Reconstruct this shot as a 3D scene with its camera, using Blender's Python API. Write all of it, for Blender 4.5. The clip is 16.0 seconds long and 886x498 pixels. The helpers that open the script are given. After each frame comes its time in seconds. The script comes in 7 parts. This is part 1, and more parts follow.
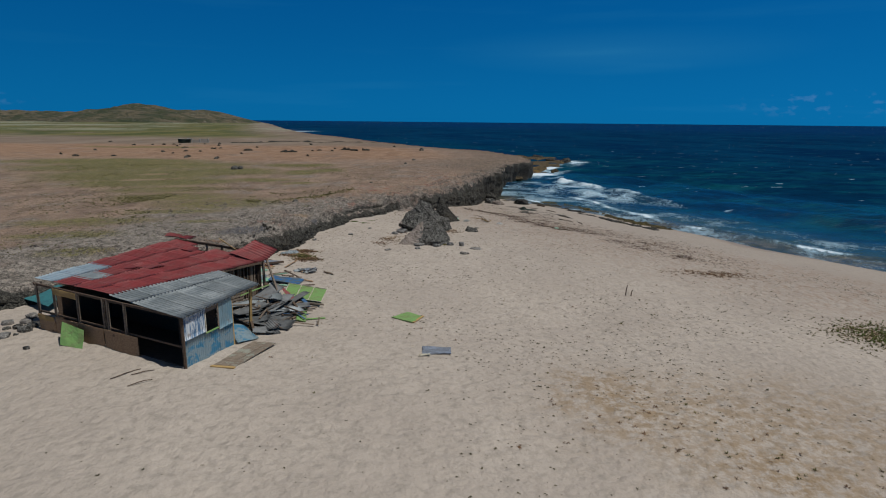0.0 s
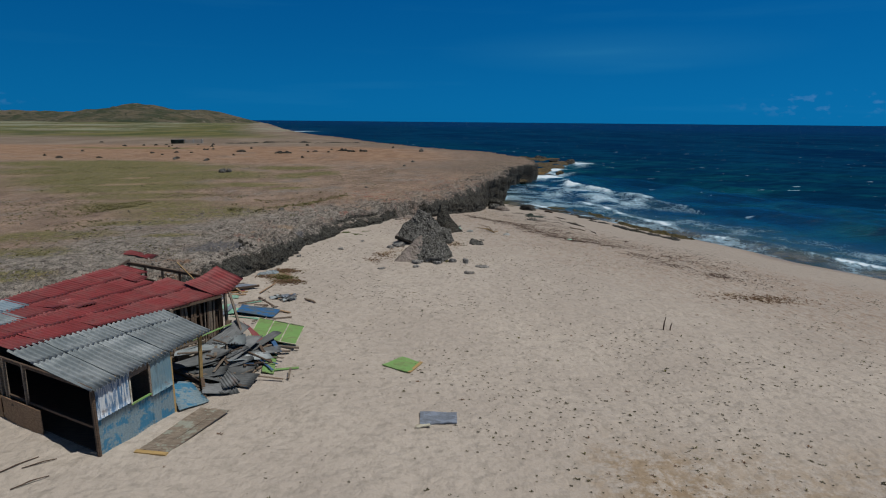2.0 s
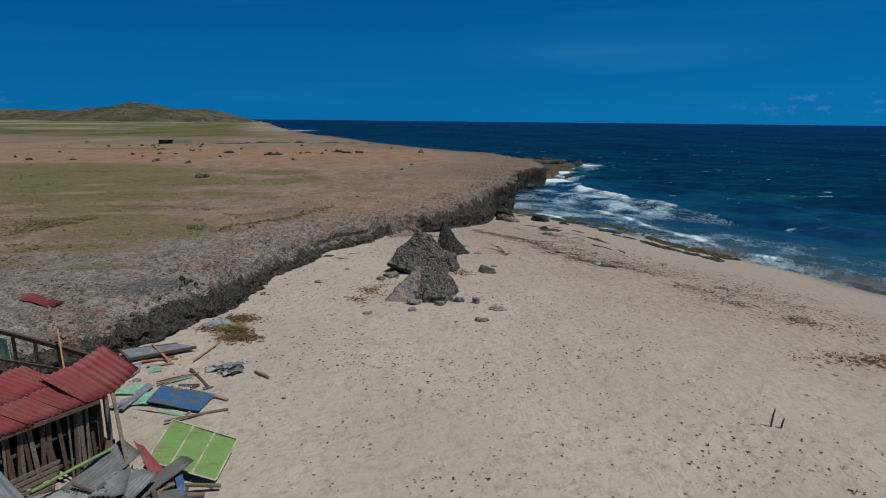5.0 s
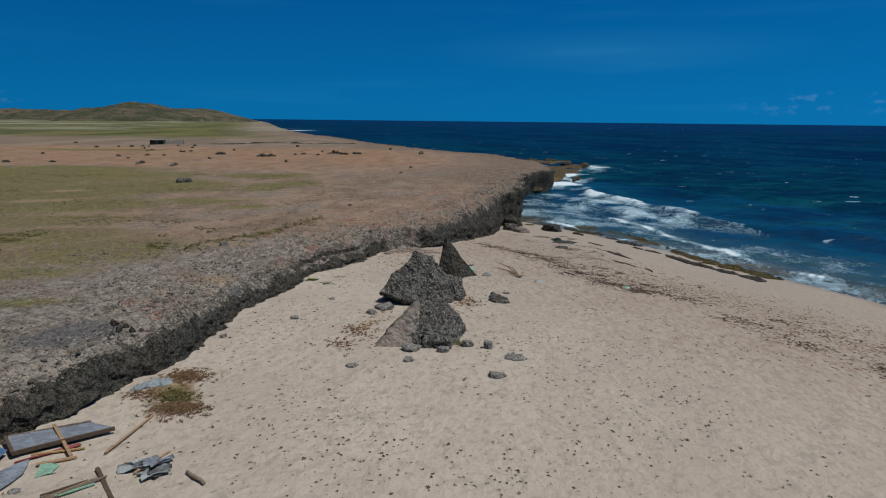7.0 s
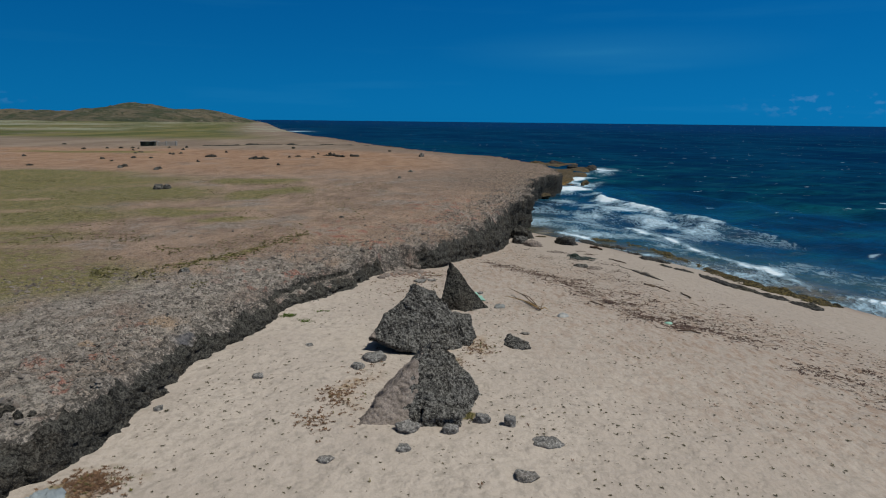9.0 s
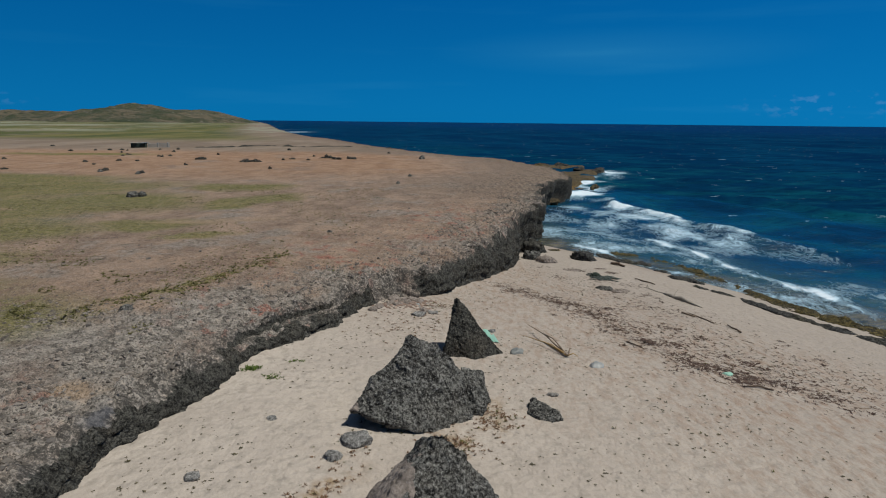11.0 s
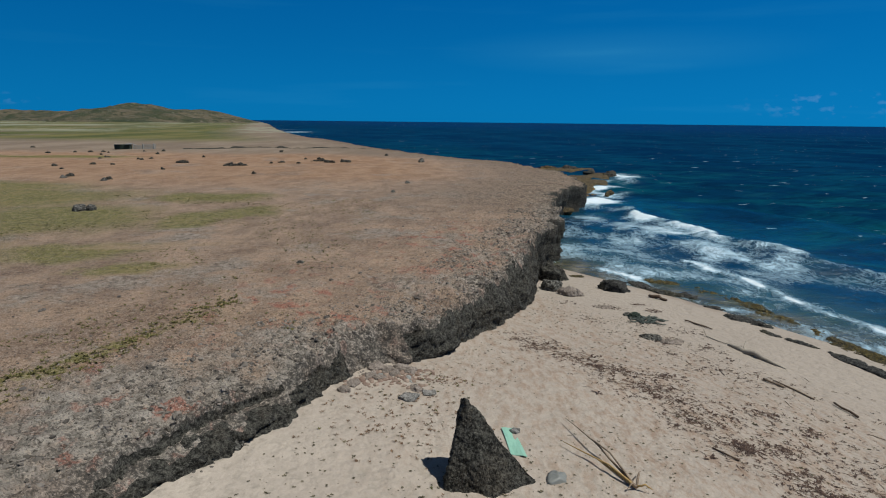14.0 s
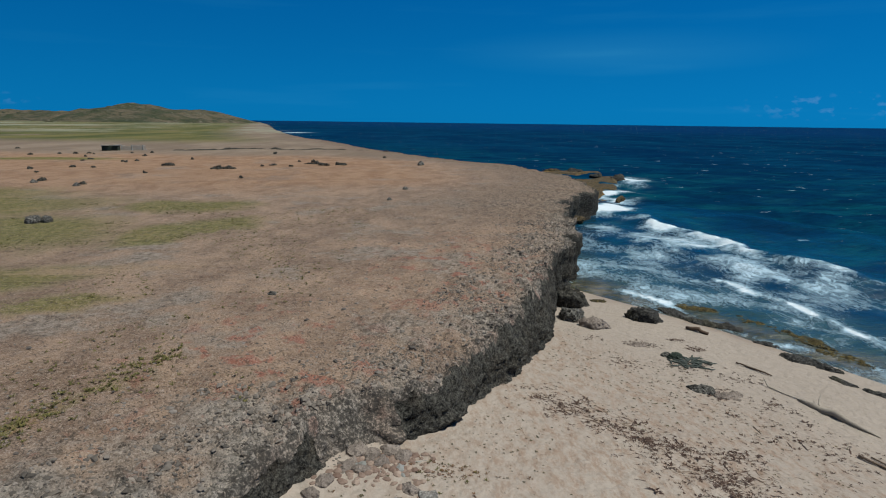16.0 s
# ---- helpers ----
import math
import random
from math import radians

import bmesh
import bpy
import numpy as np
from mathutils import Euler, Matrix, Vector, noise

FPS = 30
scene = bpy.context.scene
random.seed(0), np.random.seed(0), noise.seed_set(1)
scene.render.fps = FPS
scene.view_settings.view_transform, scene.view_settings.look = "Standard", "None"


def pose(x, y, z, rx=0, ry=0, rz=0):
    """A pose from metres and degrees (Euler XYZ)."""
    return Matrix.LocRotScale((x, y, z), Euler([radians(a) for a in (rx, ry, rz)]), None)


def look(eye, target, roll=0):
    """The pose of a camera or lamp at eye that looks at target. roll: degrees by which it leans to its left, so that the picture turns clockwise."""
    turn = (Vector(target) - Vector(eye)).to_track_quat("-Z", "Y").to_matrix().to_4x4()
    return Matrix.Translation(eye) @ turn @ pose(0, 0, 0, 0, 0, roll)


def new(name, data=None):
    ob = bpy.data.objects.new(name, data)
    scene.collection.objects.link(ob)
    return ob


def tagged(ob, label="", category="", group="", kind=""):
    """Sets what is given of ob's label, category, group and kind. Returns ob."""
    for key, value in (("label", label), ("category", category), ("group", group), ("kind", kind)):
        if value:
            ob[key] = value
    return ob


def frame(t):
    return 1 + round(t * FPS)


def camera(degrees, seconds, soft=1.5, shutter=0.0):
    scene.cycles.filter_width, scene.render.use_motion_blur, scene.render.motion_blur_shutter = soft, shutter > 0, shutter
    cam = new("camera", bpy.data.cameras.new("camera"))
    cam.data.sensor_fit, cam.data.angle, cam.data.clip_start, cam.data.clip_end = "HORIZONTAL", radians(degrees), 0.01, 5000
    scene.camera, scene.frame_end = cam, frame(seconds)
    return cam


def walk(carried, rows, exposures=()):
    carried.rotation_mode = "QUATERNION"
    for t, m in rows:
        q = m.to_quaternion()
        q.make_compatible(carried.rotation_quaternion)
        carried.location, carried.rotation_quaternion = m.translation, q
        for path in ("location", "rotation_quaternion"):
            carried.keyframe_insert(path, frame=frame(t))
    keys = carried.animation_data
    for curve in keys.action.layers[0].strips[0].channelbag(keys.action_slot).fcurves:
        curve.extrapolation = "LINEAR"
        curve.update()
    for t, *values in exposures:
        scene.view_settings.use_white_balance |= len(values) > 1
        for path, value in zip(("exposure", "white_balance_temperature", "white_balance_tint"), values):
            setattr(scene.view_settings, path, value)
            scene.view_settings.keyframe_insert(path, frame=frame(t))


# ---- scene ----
cam = camera(75.0, 16.0, soft=1.08)
METRES, EYE, TILT, LEAN, TURN = 51.0, 10.0, -12.4, -0.54, 0.0
ROWS = [
    (0.0, 0.0000, 0.0000, 0.0000, 0.00, 0.00, -0.00),
    (0.5, 0.0000, 0.0288, 0.0062, 0.00, 0.01, -0.01),
    (1.0, -0.0003, 0.0586, 0.0131, 0.00, -0.01, -0.00),
    (1.5, -0.0012, 0.0889, 0.0200, -0.00, -0.01, -0.00),
    (2.0, -0.0025, 0.1198, 0.0271, -0.00, -0.01, 0.02),
    (2.5, -0.0038, 0.1512, 0.0343, -0.01, -0.02, 0.02),
    (3.0, -0.0047, 0.1831, 0.0414, -0.01, -0.03, 0.01),
    (3.5, -0.0054, 0.2154, 0.0487, -0.03, -0.04, -0.00),
    (4.0, -0.0063, 0.2477, 0.0561, -0.03, -0.05, -0.02),
    (6.5, -0.0099, 0.4161, 0.0945, 0.01, -0.11, -0.07),
    (7.0, -0.0112, 0.4504, 0.1022, 0.04, -0.10, -0.07),
    (7.5, -0.0126, 0.4849, 0.1101, 0.05, -0.12, -0.09),
    (8.0, -0.0136, 0.5197, 0.1182, 0.06, -0.12, -0.08),
    (8.5, -0.0146, 0.5545, 0.1260, 0.07, -0.09, -0.10),
    (9.0, -0.0162, 0.5890, 0.1337, 0.07, -0.03, -0.11),
    (11.5, -0.0197, 0.7563, 0.1718, 0.18, 0.02, -0.09),
    (12.0, -0.0198, 0.7888, 0.1794, 0.20, 0.02, -0.09),
    (12.5, -0.0194, 0.8225, 0.1871, 0.23, 0.01, -0.09),
    (13.0, -0.0189, 0.8560, 0.1948, 0.27, 0.02, -0.08),
    (13.5, -0.0189, 0.8890, 0.2026, 0.26, 0.01, -0.11),
    (14.0, -0.0195, 0.9231, 0.2104, 0.27, -0.00, -0.12),
    (14.5, -0.0207, 0.9574, 0.2186, 0.27, -0.01, -0.11),
    (15.0, -0.0220, 0.9910, 0.2266, 0.27, -0.02, -0.13),
    (15.5, -0.0225, 1.0230, 0.2335, 0.27, 0.00, -0.16),
    (16.0, -0.0231, 1.0553, 0.2405, 0.24, 0.07, -0.23),
]
walk(cam, [(t, pose(0, 0, EYE, TILT, LEAN, TURN) @ pose(METRES * x, METRES * y, METRES * z, 90 + pitch, roll, yaw)) for t, x, y, z, yaw, pitch, roll in ROWS],
     [(0.0, -0.42, 6450, 11), (4.0, -0.37, 6450, 11), (9.0, -0.25, 6480, 10), (12.5, -0.09, 6500, 8.5), (16.0, -0.04, 6500, 8)])

# ---- light ----
SUN_AZ, SUN_EL = 114.0, 61.0          # compass degrees clockwise from +y, degrees up
world = bpy.data.worlds.new("sky")
scene.world = world
world.use_nodes = True
wt = world.node_tree
wt.nodes.clear()
sky = wt.nodes.new("ShaderNodeTexSky")
sky.sky_type = "NISHITA"
sky.sun_disc = False
sky.sun_elevation, sky.sun_rotation = radians(SUN_EL), radians(SUN_AZ)
sky.altitude, sky.air_density, sky.dust_density, sky.ozone_density = 300, 1.0, 0.2, 6.0
sky_grey = wt.nodes.new("ShaderNodeRGBToBW")
sky_flat = wt.nodes.new("ShaderNodeMath")
sky_flat.operation = "POWER"
sky_flat.inputs[1].default_value = 0.35
sky_up = wt.nodes.new("ShaderNodeSeparateXYZ")
sky_dir = wt.nodes.new("ShaderNodeTexCoord")
sky_hue = wt.nodes.new("ShaderNodeMapRange")
sky_hue.inputs["From Min"].default_value, sky_hue.inputs["From Max"].default_value = -0.02, 0.30
sky_mix = wt.nodes.new("ShaderNodeMix")
sky_mix.data_type = "RGBA"
sky_mix.inputs["A"].default_value, sky_mix.inputs["B"].default_value = (0.003, 0.158, 0.39, 1), (0.0002, 0.112, 0.405, 1)
sky_top = wt.nodes.new("ShaderNodeMapRange")
sky_top.inputs["From Min"].default_value, sky_top.inputs["From Max"].default_value = 0.22, 0.55
sky_high = wt.nodes.new("ShaderNodeMix")
sky_high.data_type = "RGBA"
sky_high.inputs["B"].default_value = (0.055, 0.085, 0.15, 1)
haze_map = wt.nodes.new("ShaderNodeMapping")
haze_map.inputs["Scale"].default_value = (1.2, 1.2, 14)
haze = wt.nodes.new("ShaderNodeTexNoise")
haze.inputs["Scale"].default_value, haze.inputs["Detail"].default_value = 1.7, 6
haze_fac = wt.nodes.new("ShaderNodeMapRange")
haze_fac.inputs["From Min"].default_value, haze_fac.inputs["From Max"].default_value = 0.55, 0.9
haze_fac.inputs["To Max"].default_value = 0.30
sky_cloud = wt.nodes.new("ShaderNodeMix")
sky_cloud.data_type = "RGBA"
sky_cloud.inputs["B"].default_value = (0.03, 0.24, 0.48, 1)
# small far clouds just over the horizon
cloud_noise = wt.nodes.new("ShaderNodeTexNoise")
cloud_noise.inputs["Scale"].default_value, cloud_noise.inputs["Detail"].default_value = 52, 5
cloud_map = wt.nodes.new("ShaderNodeMapping")
cloud_map.inputs["Scale"].default_value = (1, 1, 1.7)
cloud_fac = wt.nodes.new("ShaderNodeMapRange")
cloud_fac.inputs["From Min"].default_value, cloud_fac.inputs["From Max"].default_value, cloud_fac.inputs["To Max"].default_value = 0.54, 0.72, 0.24
sky_small = wt.nodes.new("ShaderNodeMix")
sky_small.data_type = "RGBA"
sky_small.inputs["B"].default_value = (0.20, 0.36, 0.62, 1)
wt.links.new(sky_dir.outputs["Generated"], cloud_map.inputs[0])
wt.links.new(cloud_map.outputs[0], cloud_noise.inputs["Vector"])
wt.links.new(cloud_noise.outputs["Fac"], cloud_fac.inputs["Value"])
banks = []
for centre, wide in (((0.535, 0.844, 0.030), 0.13), ((-0.61, 0.79, 0.026), 0.06)):
    away = wt.nodes.new("ShaderNodeVectorMath")
    away.operation = "DISTANCE"
    away.inputs[1].default_value = tuple(a * b for a, b in zip(centre, (1, 1, 6)))
    tall = wt.nodes.new("ShaderNodeMapping")
    tall.inputs["Scale"].default_value = (1, 1, 6)
    bank = wt.nodes.new("ShaderNodeMapRange")
    bank.inputs["From Min"].default_value, bank.inputs["From Max"].default_value = wide, wide * 0.4
    wt.links.new(sky_dir.outputs["Generated"], tall.inputs[0])
    wt.links.new(tall.outputs[0], away.inputs[0])
    wt.links.new(away.outputs["Value"], bank.inputs["Value"])
    banks.append(bank)
bank_sum = wt.nodes.new("ShaderNodeMath")
bank_sum.operation = "MAXIMUM"
bank_fac = wt.nodes.new("ShaderNodeMath")
bank_fac.operation = "MULTIPLY"
wt.links.new(banks[0].outputs[0], bank_sum.inputs[0])
wt.links.new(banks[1].outputs[0], bank_sum.inputs[1])
wt.links.new(bank_sum.outputs[0], bank_fac.inputs[0])
wt.links.new(cloud_fac.outputs[0], bank_fac.inputs[1])
wt.links.new(bank_fac.outputs[0], sky_small.inputs["Factor"])
wisp_map = wt.nodes.new("ShaderNodeMapping")
wisp_map.inputs["Scale"].default_value = (1, 1, 8)
wisp_off = wt.nodes.new("ShaderNodeVectorMath")
wisp_off.operation = "DISTANCE"
wisp_off.inputs[1].default_value = (0.27, 0.955, 0.112 * 8)
wisp_in = wt.nodes.new("ShaderNodeMapRange")
for key, v in (("From Min", 0.30), ("From Max", 0.02), ("To Max", 0.55)):
    wisp_in.inputs[key].default_value = v
wisp_noise = wt.nodes.new("ShaderNodeMath")
wisp_noise.operation = "MULTIPLY"
wisp_sum = wt.nodes.new("ShaderNodeMath")
wisp_sum.operation, wisp_sum.use_clamp = "ADD", True
for a, b in ((sky_dir.outputs["Generated"], wisp_map.inputs[0]), (wisp_map.outputs[0], wisp_off.inputs[0]), (wisp_off.outputs["Value"], wisp_in.inputs["Value"]), (wisp_in.outputs[0], wisp_noise.inputs[0]),
             (haze.outputs["Fac"], wisp_noise.inputs[1]), (wisp_noise.outputs[0], wisp_sum.inputs[0]), (haze_fac.outputs[0], wisp_sum.inputs[1])):
    wt.links.new(a, b)
sky_mul = wt.nodes.new("ShaderNodeMix")
sky_mul.data_type, sky_mul.blend_type = "RGBA", "MULTIPLY"
sky_mul.inputs["Factor"].default_value = 1.0
sky_side = wt.nodes.new("ShaderNodeMapRange")
for key, v in (("From Min", -0.65), ("From Max", 0.65), ("To Min", 0.90), ("To Max", 1.12)):
    sky_side.inputs[key].default_value = v
sky_even = wt.nodes.new("ShaderNodeMath")
sky_even.operation = "MULTIPLY"
sky_bg = wt.nodes.new("ShaderNodeBackground")
sky_bg.inputs["Strength"].default_value = 0.62
sky_out = wt.nodes.new("ShaderNodeOutputWorld")
for a, b in ((sky.outputs[0], sky_grey.inputs[0]), (sky_grey.outputs[0], sky_flat.inputs[0]), (sky_dir.outputs["Generated"], sky_up.inputs[0]),
             (sky_up.outputs[2], sky_hue.inputs["Value"]), (sky_hue.outputs[0], sky_mix.inputs["Factor"]), (sky_dir.outputs["Generated"], haze_map.inputs[0]),
             (haze_map.outputs[0], haze.inputs["Vector"]), (haze.outputs["Fac"], haze_fac.inputs["Value"]), (wisp_sum.outputs[0], sky_cloud.inputs["Factor"]),
             (sky_up.outputs[2], sky_top.inputs["Value"]), (sky_top.outputs[0], sky_high.inputs["Factor"]), (sky_mix.outputs["Result"], sky_high.inputs["A"]), (sky_high.outputs["Result"], sky_cloud.inputs["A"]), (sky_cloud.outputs["Result"], sky_small.inputs["A"]), (sky_small.outputs["Result"], sky_mul.inputs["A"]), (sky_flat.outputs[0], sky_even.inputs[0]), (sky_up.outputs[0], sky_side.inputs["Value"]), (sky_side.outputs[0], sky_even.inputs[1]), (sky_even.outputs[0], sky_mul.inputs["B"]),
             (sky_mul.outputs["Result"], sky_bg.inputs["Color"]), (sky_bg.outputs[0], sky_out.inputs["Surface"])):
    wt.links.new(a, b)

sun = new("sun", bpy.data.lights.new("sun", "SUN"))
sun.data.energy, sun.data.angle, sun.data.color = 4.3, radians(0.53), (1.0, 0.965, 0.89)
az, el = radians(SUN_AZ), radians(SUN_EL)
sun.matrix_world = look((0, 0, 60), (-math.sin(az) * math.cos(el), -math.cos(az) * math.cos(el), 60 - math.sin(el)))

# ---- material helpers ----
def tree(name):
    m = bpy.data.materials.new(name)
    m.use_nodes = True
    return m, m.node_tree, m.node_tree.nodes["Principled BSDF"]


def put(nt, socket, value):
    if isinstance(value, bpy.types.NodeSocket):
        nt.links.new(value, socket)
    elif isinstance(value, (tuple, list)):
        socket.default_value = (*value, 1) if len(value) == 3 and socket.type == "RGBA" else value
    else:
        socket.default_value = value


def place(nt, of_object=False):
    if of_object:
        return nt.nodes.new("ShaderNodeTexCoord").outputs["Object"]
    return nt.nodes.new("ShaderNodeNewGeometry").outputs["Position"]


def stretch(nt, vec, scale=(1, 1, 1), shift=(0, 0, 0), turn=0):
    n = nt.nodes.new("ShaderNodeMapping")
    put(nt, n.inputs["Vector"], vec)
    n.inputs["Scale"].default_value, n.inputs["Location"].default_value = scale, shift
    n.inputs["Rotation"].default_value = (0, 0, radians(turn))
    return n.outputs[0]


def grain(nt, vec, scale, detail=5.0, rough=0.6, warp=0.0):
    n = nt.nodes.new("ShaderNodeTexNoise")
    put(nt, n.inputs["Vector"], vec)
    for key, v in (("Scale", scale), ("Detail", detail), ("Roughness", rough), ("Distortion", warp)):
        n.inputs[key].default_value = v
    return n.outputs["Fac"]


def cells(nt, vec, scale, feature="F1", out="Distance"):
    n = nt.nodes.new("ShaderNodeTexVoronoi")
    n.feature = feature
    put(nt, n.inputs["Vector"], vec)
    n.inputs["Scale"].default_value = scale
    return n.outputs[out]


def ramp(nt, fac, lo, hi):
    n = nt.nodes.new("ShaderNodeMapRange")
    n.interpolation_type = "SMOOTHSTEP"
    put(nt, n.inputs["Value"], fac)
    n.inputs["From Min"].default_value, n.inputs["From Max"].default_value = lo, hi
    return n.outputs["Result"]


def blend(nt, fac, a, b, kind="MIX"):
    n = nt.nodes.new("ShaderNodeMix")
    n.data_type, n.blend_type = "RGBA", kind
    for key, v in (("Factor", fac), ("A", a), ("B", b)):
        socks = [s for s in n.inputs if s.name == key and (s.type == "RGBA" or key == "Factor" and s.type == "VALUE")]
        put(nt, socks[0], v)
    return [s for s in n.outputs if s.type == "RGBA"][0]


def sums(nt, op, a, b=0.0, c=0.0, clamp=False):
    n = nt.nodes.new("ShaderNodeMath")
    n.operation, n.use_clamp = op, clamp
    put(nt, n.inputs[0], a), put(nt, n.inputs[1], b), put(nt, n.inputs[2], c)
    return n.outputs[0]


def relief(nt, bsdf, height, strength=0.5, distance=0.05):
    n = nt.nodes.new("ShaderNodeBump")
    put(nt, n.inputs["Height"], height)
    n.inputs["Strength"].default_value, n.inputs["Distance"].default_value = strength, distance
    nt.links.new(n.outputs[0], bsdf.inputs["Normal"])


def axes(nt, vec):
    n = nt.nodes.new("ShaderNodeSeparateXYZ")
    put(nt, n.inputs[0], vec)
    return n.outputs


def spot(nt, pos, x, y, rx, ry, turn=0.0, soft=0.5):
    """1 inside an ellipse of the plan, 0 outside."""
    s = axes(nt, pos)
    c, sn = math.cos(radians(turn)), math.sin(radians(turn))
    dx, dy = sums(nt, "SUBTRACT", s[0], x), sums(nt, "SUBTRACT", s[1], y)
    u = sums(nt, "ADD", sums(nt, "MULTIPLY", dx, c / rx), sums(nt, "MULTIPLY", dy, sn / rx))
    v = sums(nt, "ADD", sums(nt, "MULTIPLY", dx, -sn / ry), sums(nt, "MULTIPLY", dy, c / ry))
    r = sums(nt, "SQRT", sums(nt, "ADD", sums(nt, "MULTIPLY", u, u), sums(nt, "MULTIPLY", v, v)))
    return ramp(nt, r, 1.0, 1.0 - soft)


def wobble(nt, pos, scale, amount):
    """The place, shifted by noise, so that the borders of patches are uneven."""
    n = nt.nodes.new("ShaderNodeTexNoise")
    put(nt, n.inputs["Vector"], pos)
    n.inputs["Scale"].default_value, n.inputs["Detail"].default_value = scale, 4
    sub = nt.nodes.new("ShaderNodeVectorMath")
    sub.operation = "SUBTRACT"
    put(nt, sub.inputs[0], n.outputs["Color"])
    sub.inputs[1].default_value = (0.5, 0.5, 0.5)
    mul = nt.nodes.new("ShaderNodeVectorMath")
    mul.operation = "MULTIPLY_ADD"
    put(nt, mul.inputs[0], sub.outputs[0])
    mul.inputs[1].default_value = (amount, amount, 0)
    put(nt, mul.inputs[2], pos)
    return mul.outputs[0]


SHORE_N, SHORE_C = (0.824, 0.568), 63.3      # the shoreline: n . (x, y) = c


def shore_gap(nt, pos, amount=0.0, scale=0.1):
    """Metres inland of the shoreline (minus: out at sea), from the mesh, made uneven by noise."""
    a = nt.nodes.new("ShaderNodeAttribute")
    a.attribute_name = "gap"
    if not amount:
        return a.outputs["Fac"]
    n = sums(nt, "MULTIPLY", sums(nt, "SUBTRACT", grain(nt, pos, scale, 4), 0.5), amount * 2)
    return sums(nt, "ADD", a.outputs["Fac"], n)


# ---- materials of the land and the sea ----
def make_sand():
    m, nt, b = tree("sand")
    p = place(nt)
    fine, mid, wide = grain(nt, p, 45, 3), grain(nt, p, 2.6, 5, 0.65), grain(nt, p, 0.16, 4)
    col = blend(nt, ramp(nt, wide, 0.3, 0.7), (0.394, 0.345, 0.297), (0.458, 0.405, 0.348))
    col = blend(nt, ramp(nt, mid, 0.46, 0.68), col, (0.332, 0.297, 0.253))
    col = blend(nt, sums(nt, "MULTIPLY", ramp(nt, fine, 0.35, 0.7), 0.35), col, (0.26, 0.22, 0.18))
    # dry weeds and roots stain the sand brown
    w = wobble(nt, p, 0.5, 5.0)
    patch = sums(nt, "MAXIMUM", spot(nt, w, 7.0, 20.5, 3.6, 6.2, 10, 0.9), spot(nt, w, 21, 43, 3.6, 1.4, -20, 0.8))
    patch = sums(nt, "MAXIMUM", patch, spot(nt, w, 11, 16, 6, 2.6, -20, 0.9))
    patch = sums(nt, "MAXIMUM", patch, sums(nt, "MULTIPLY", spot(nt, w, 12, 19, 11, 7, -10, 0.9), 0.8))
    patch = sums(nt, "MAXIMUM", patch, spot(nt, w, 23.5, 29, 3.2, 2.0, 0, 0.8))
    patch = sums(nt, "MAXIMUM", patch, spot(nt, w, -10.9, 44.7, 1.5, 2.4, 0, 0.7))
    patch = sums(nt, "MAXIMUM", patch, spot(nt, w, -4.3, 53, 1.2, 3.4, 0, 0.9))
    patch = sums(nt, "MAXIMUM", patch, spot(nt, w, 0.9, 58.5, 1.2, 1.6, 0, 0.8))
    patch = sums(nt, "MAXIMUM", patch, spot(nt, w, -0.4, 56.4, 1.2, 1.0, 0, 0.8))
    patch = sums(nt, "MULTIPLY", patch, ramp(nt, grain(nt, p, 2.0, 7, 0.78), 0.40, 0.58))
    col = blend(nt, sums(nt, "MULTIPLY", patch, 0.85), col, (0.25, 0.175, 0.095))
    mat = sums(nt, "MULTIPLY", spot(nt, w, -10.9, 44.7, 1.5, 2.4, 0, 0.7), ramp(nt, grain(nt, p, 0.9, 6, 0.7), 0.38, 0.54))
    col = blend(nt, sums(nt, "MULTIPLY", mat, 0.85), col, blend(nt, ramp(nt, grain(nt, p, 0.8, 3), 0.45, 0.55), (0.15, 0.075, 0.045), (0.115, 0.105, 0.03)))
    moss = spot(nt, wobble(nt, p, 1.5, 0.3), 0.05, 51.15, 0.62, 0.42, 0, 0.4)
    col = blend(nt, sums(nt, "MULTIPLY", moss, 0.85), col, (0.115, 0.095, 0.022))
    # the wrack darkens a belt of the beach; the swash keeps the edge wet
    gap = shore_gap(nt, p, 3.0, 0.09)
    # a broad tone, darker from 36 m to 10 m inland of the shoreline
    col = blend(nt, sums(nt, "MULTIPLY", ramp(nt, gap, 36.0, 10.0), 0.65), col, (0.292, 0.254, 0.216))
    belt = sums(nt, "MULTIPLY", ramp(nt, gap, 5.0, 10.0), ramp(nt, gap, 32.0, 18.0))
    belt = sums(nt, "MULTIPLY", belt, ramp(nt, grain(nt, stretch(nt, p, (1, 0.45, 1), turn=35), 2.6, 8, 0.8), 0.44, 0.64))
    col = blend(nt, sums(nt, "MULTIPLY", belt, 0.85), col, (0.25, 0.175, 0.125))
    wet = ramp(nt, sums(nt, "ADD", gap, sums(nt, "MULTIPLY", grain(nt, p, 0.35, 3), 3.0)), 1.2, -1.4)
    col = blend(nt, wet, col, (0.27, 0.215, 0.165))
    put(nt, b.inputs["Base Color"], col)
    put(nt, b.inputs["Roughness"], sums(nt, "SUBTRACT", 0.95, sums(nt, "MULTIPLY", wet, 0.5)))
    prints = cells(nt, wobble(nt, p, 1.2, 0.5), 2.3, "SMOOTH_F1")
    h = sums(nt, "ADD", sums(nt, "MULTIPLY", grain(nt, p, 4.5, 4, 0.55), 0.9), sums(nt, "MULTIPLY", prints, 0.8))
    h = sums(nt, "ADD", h, sums(nt, "MULTIPLY", fine, 0.08))
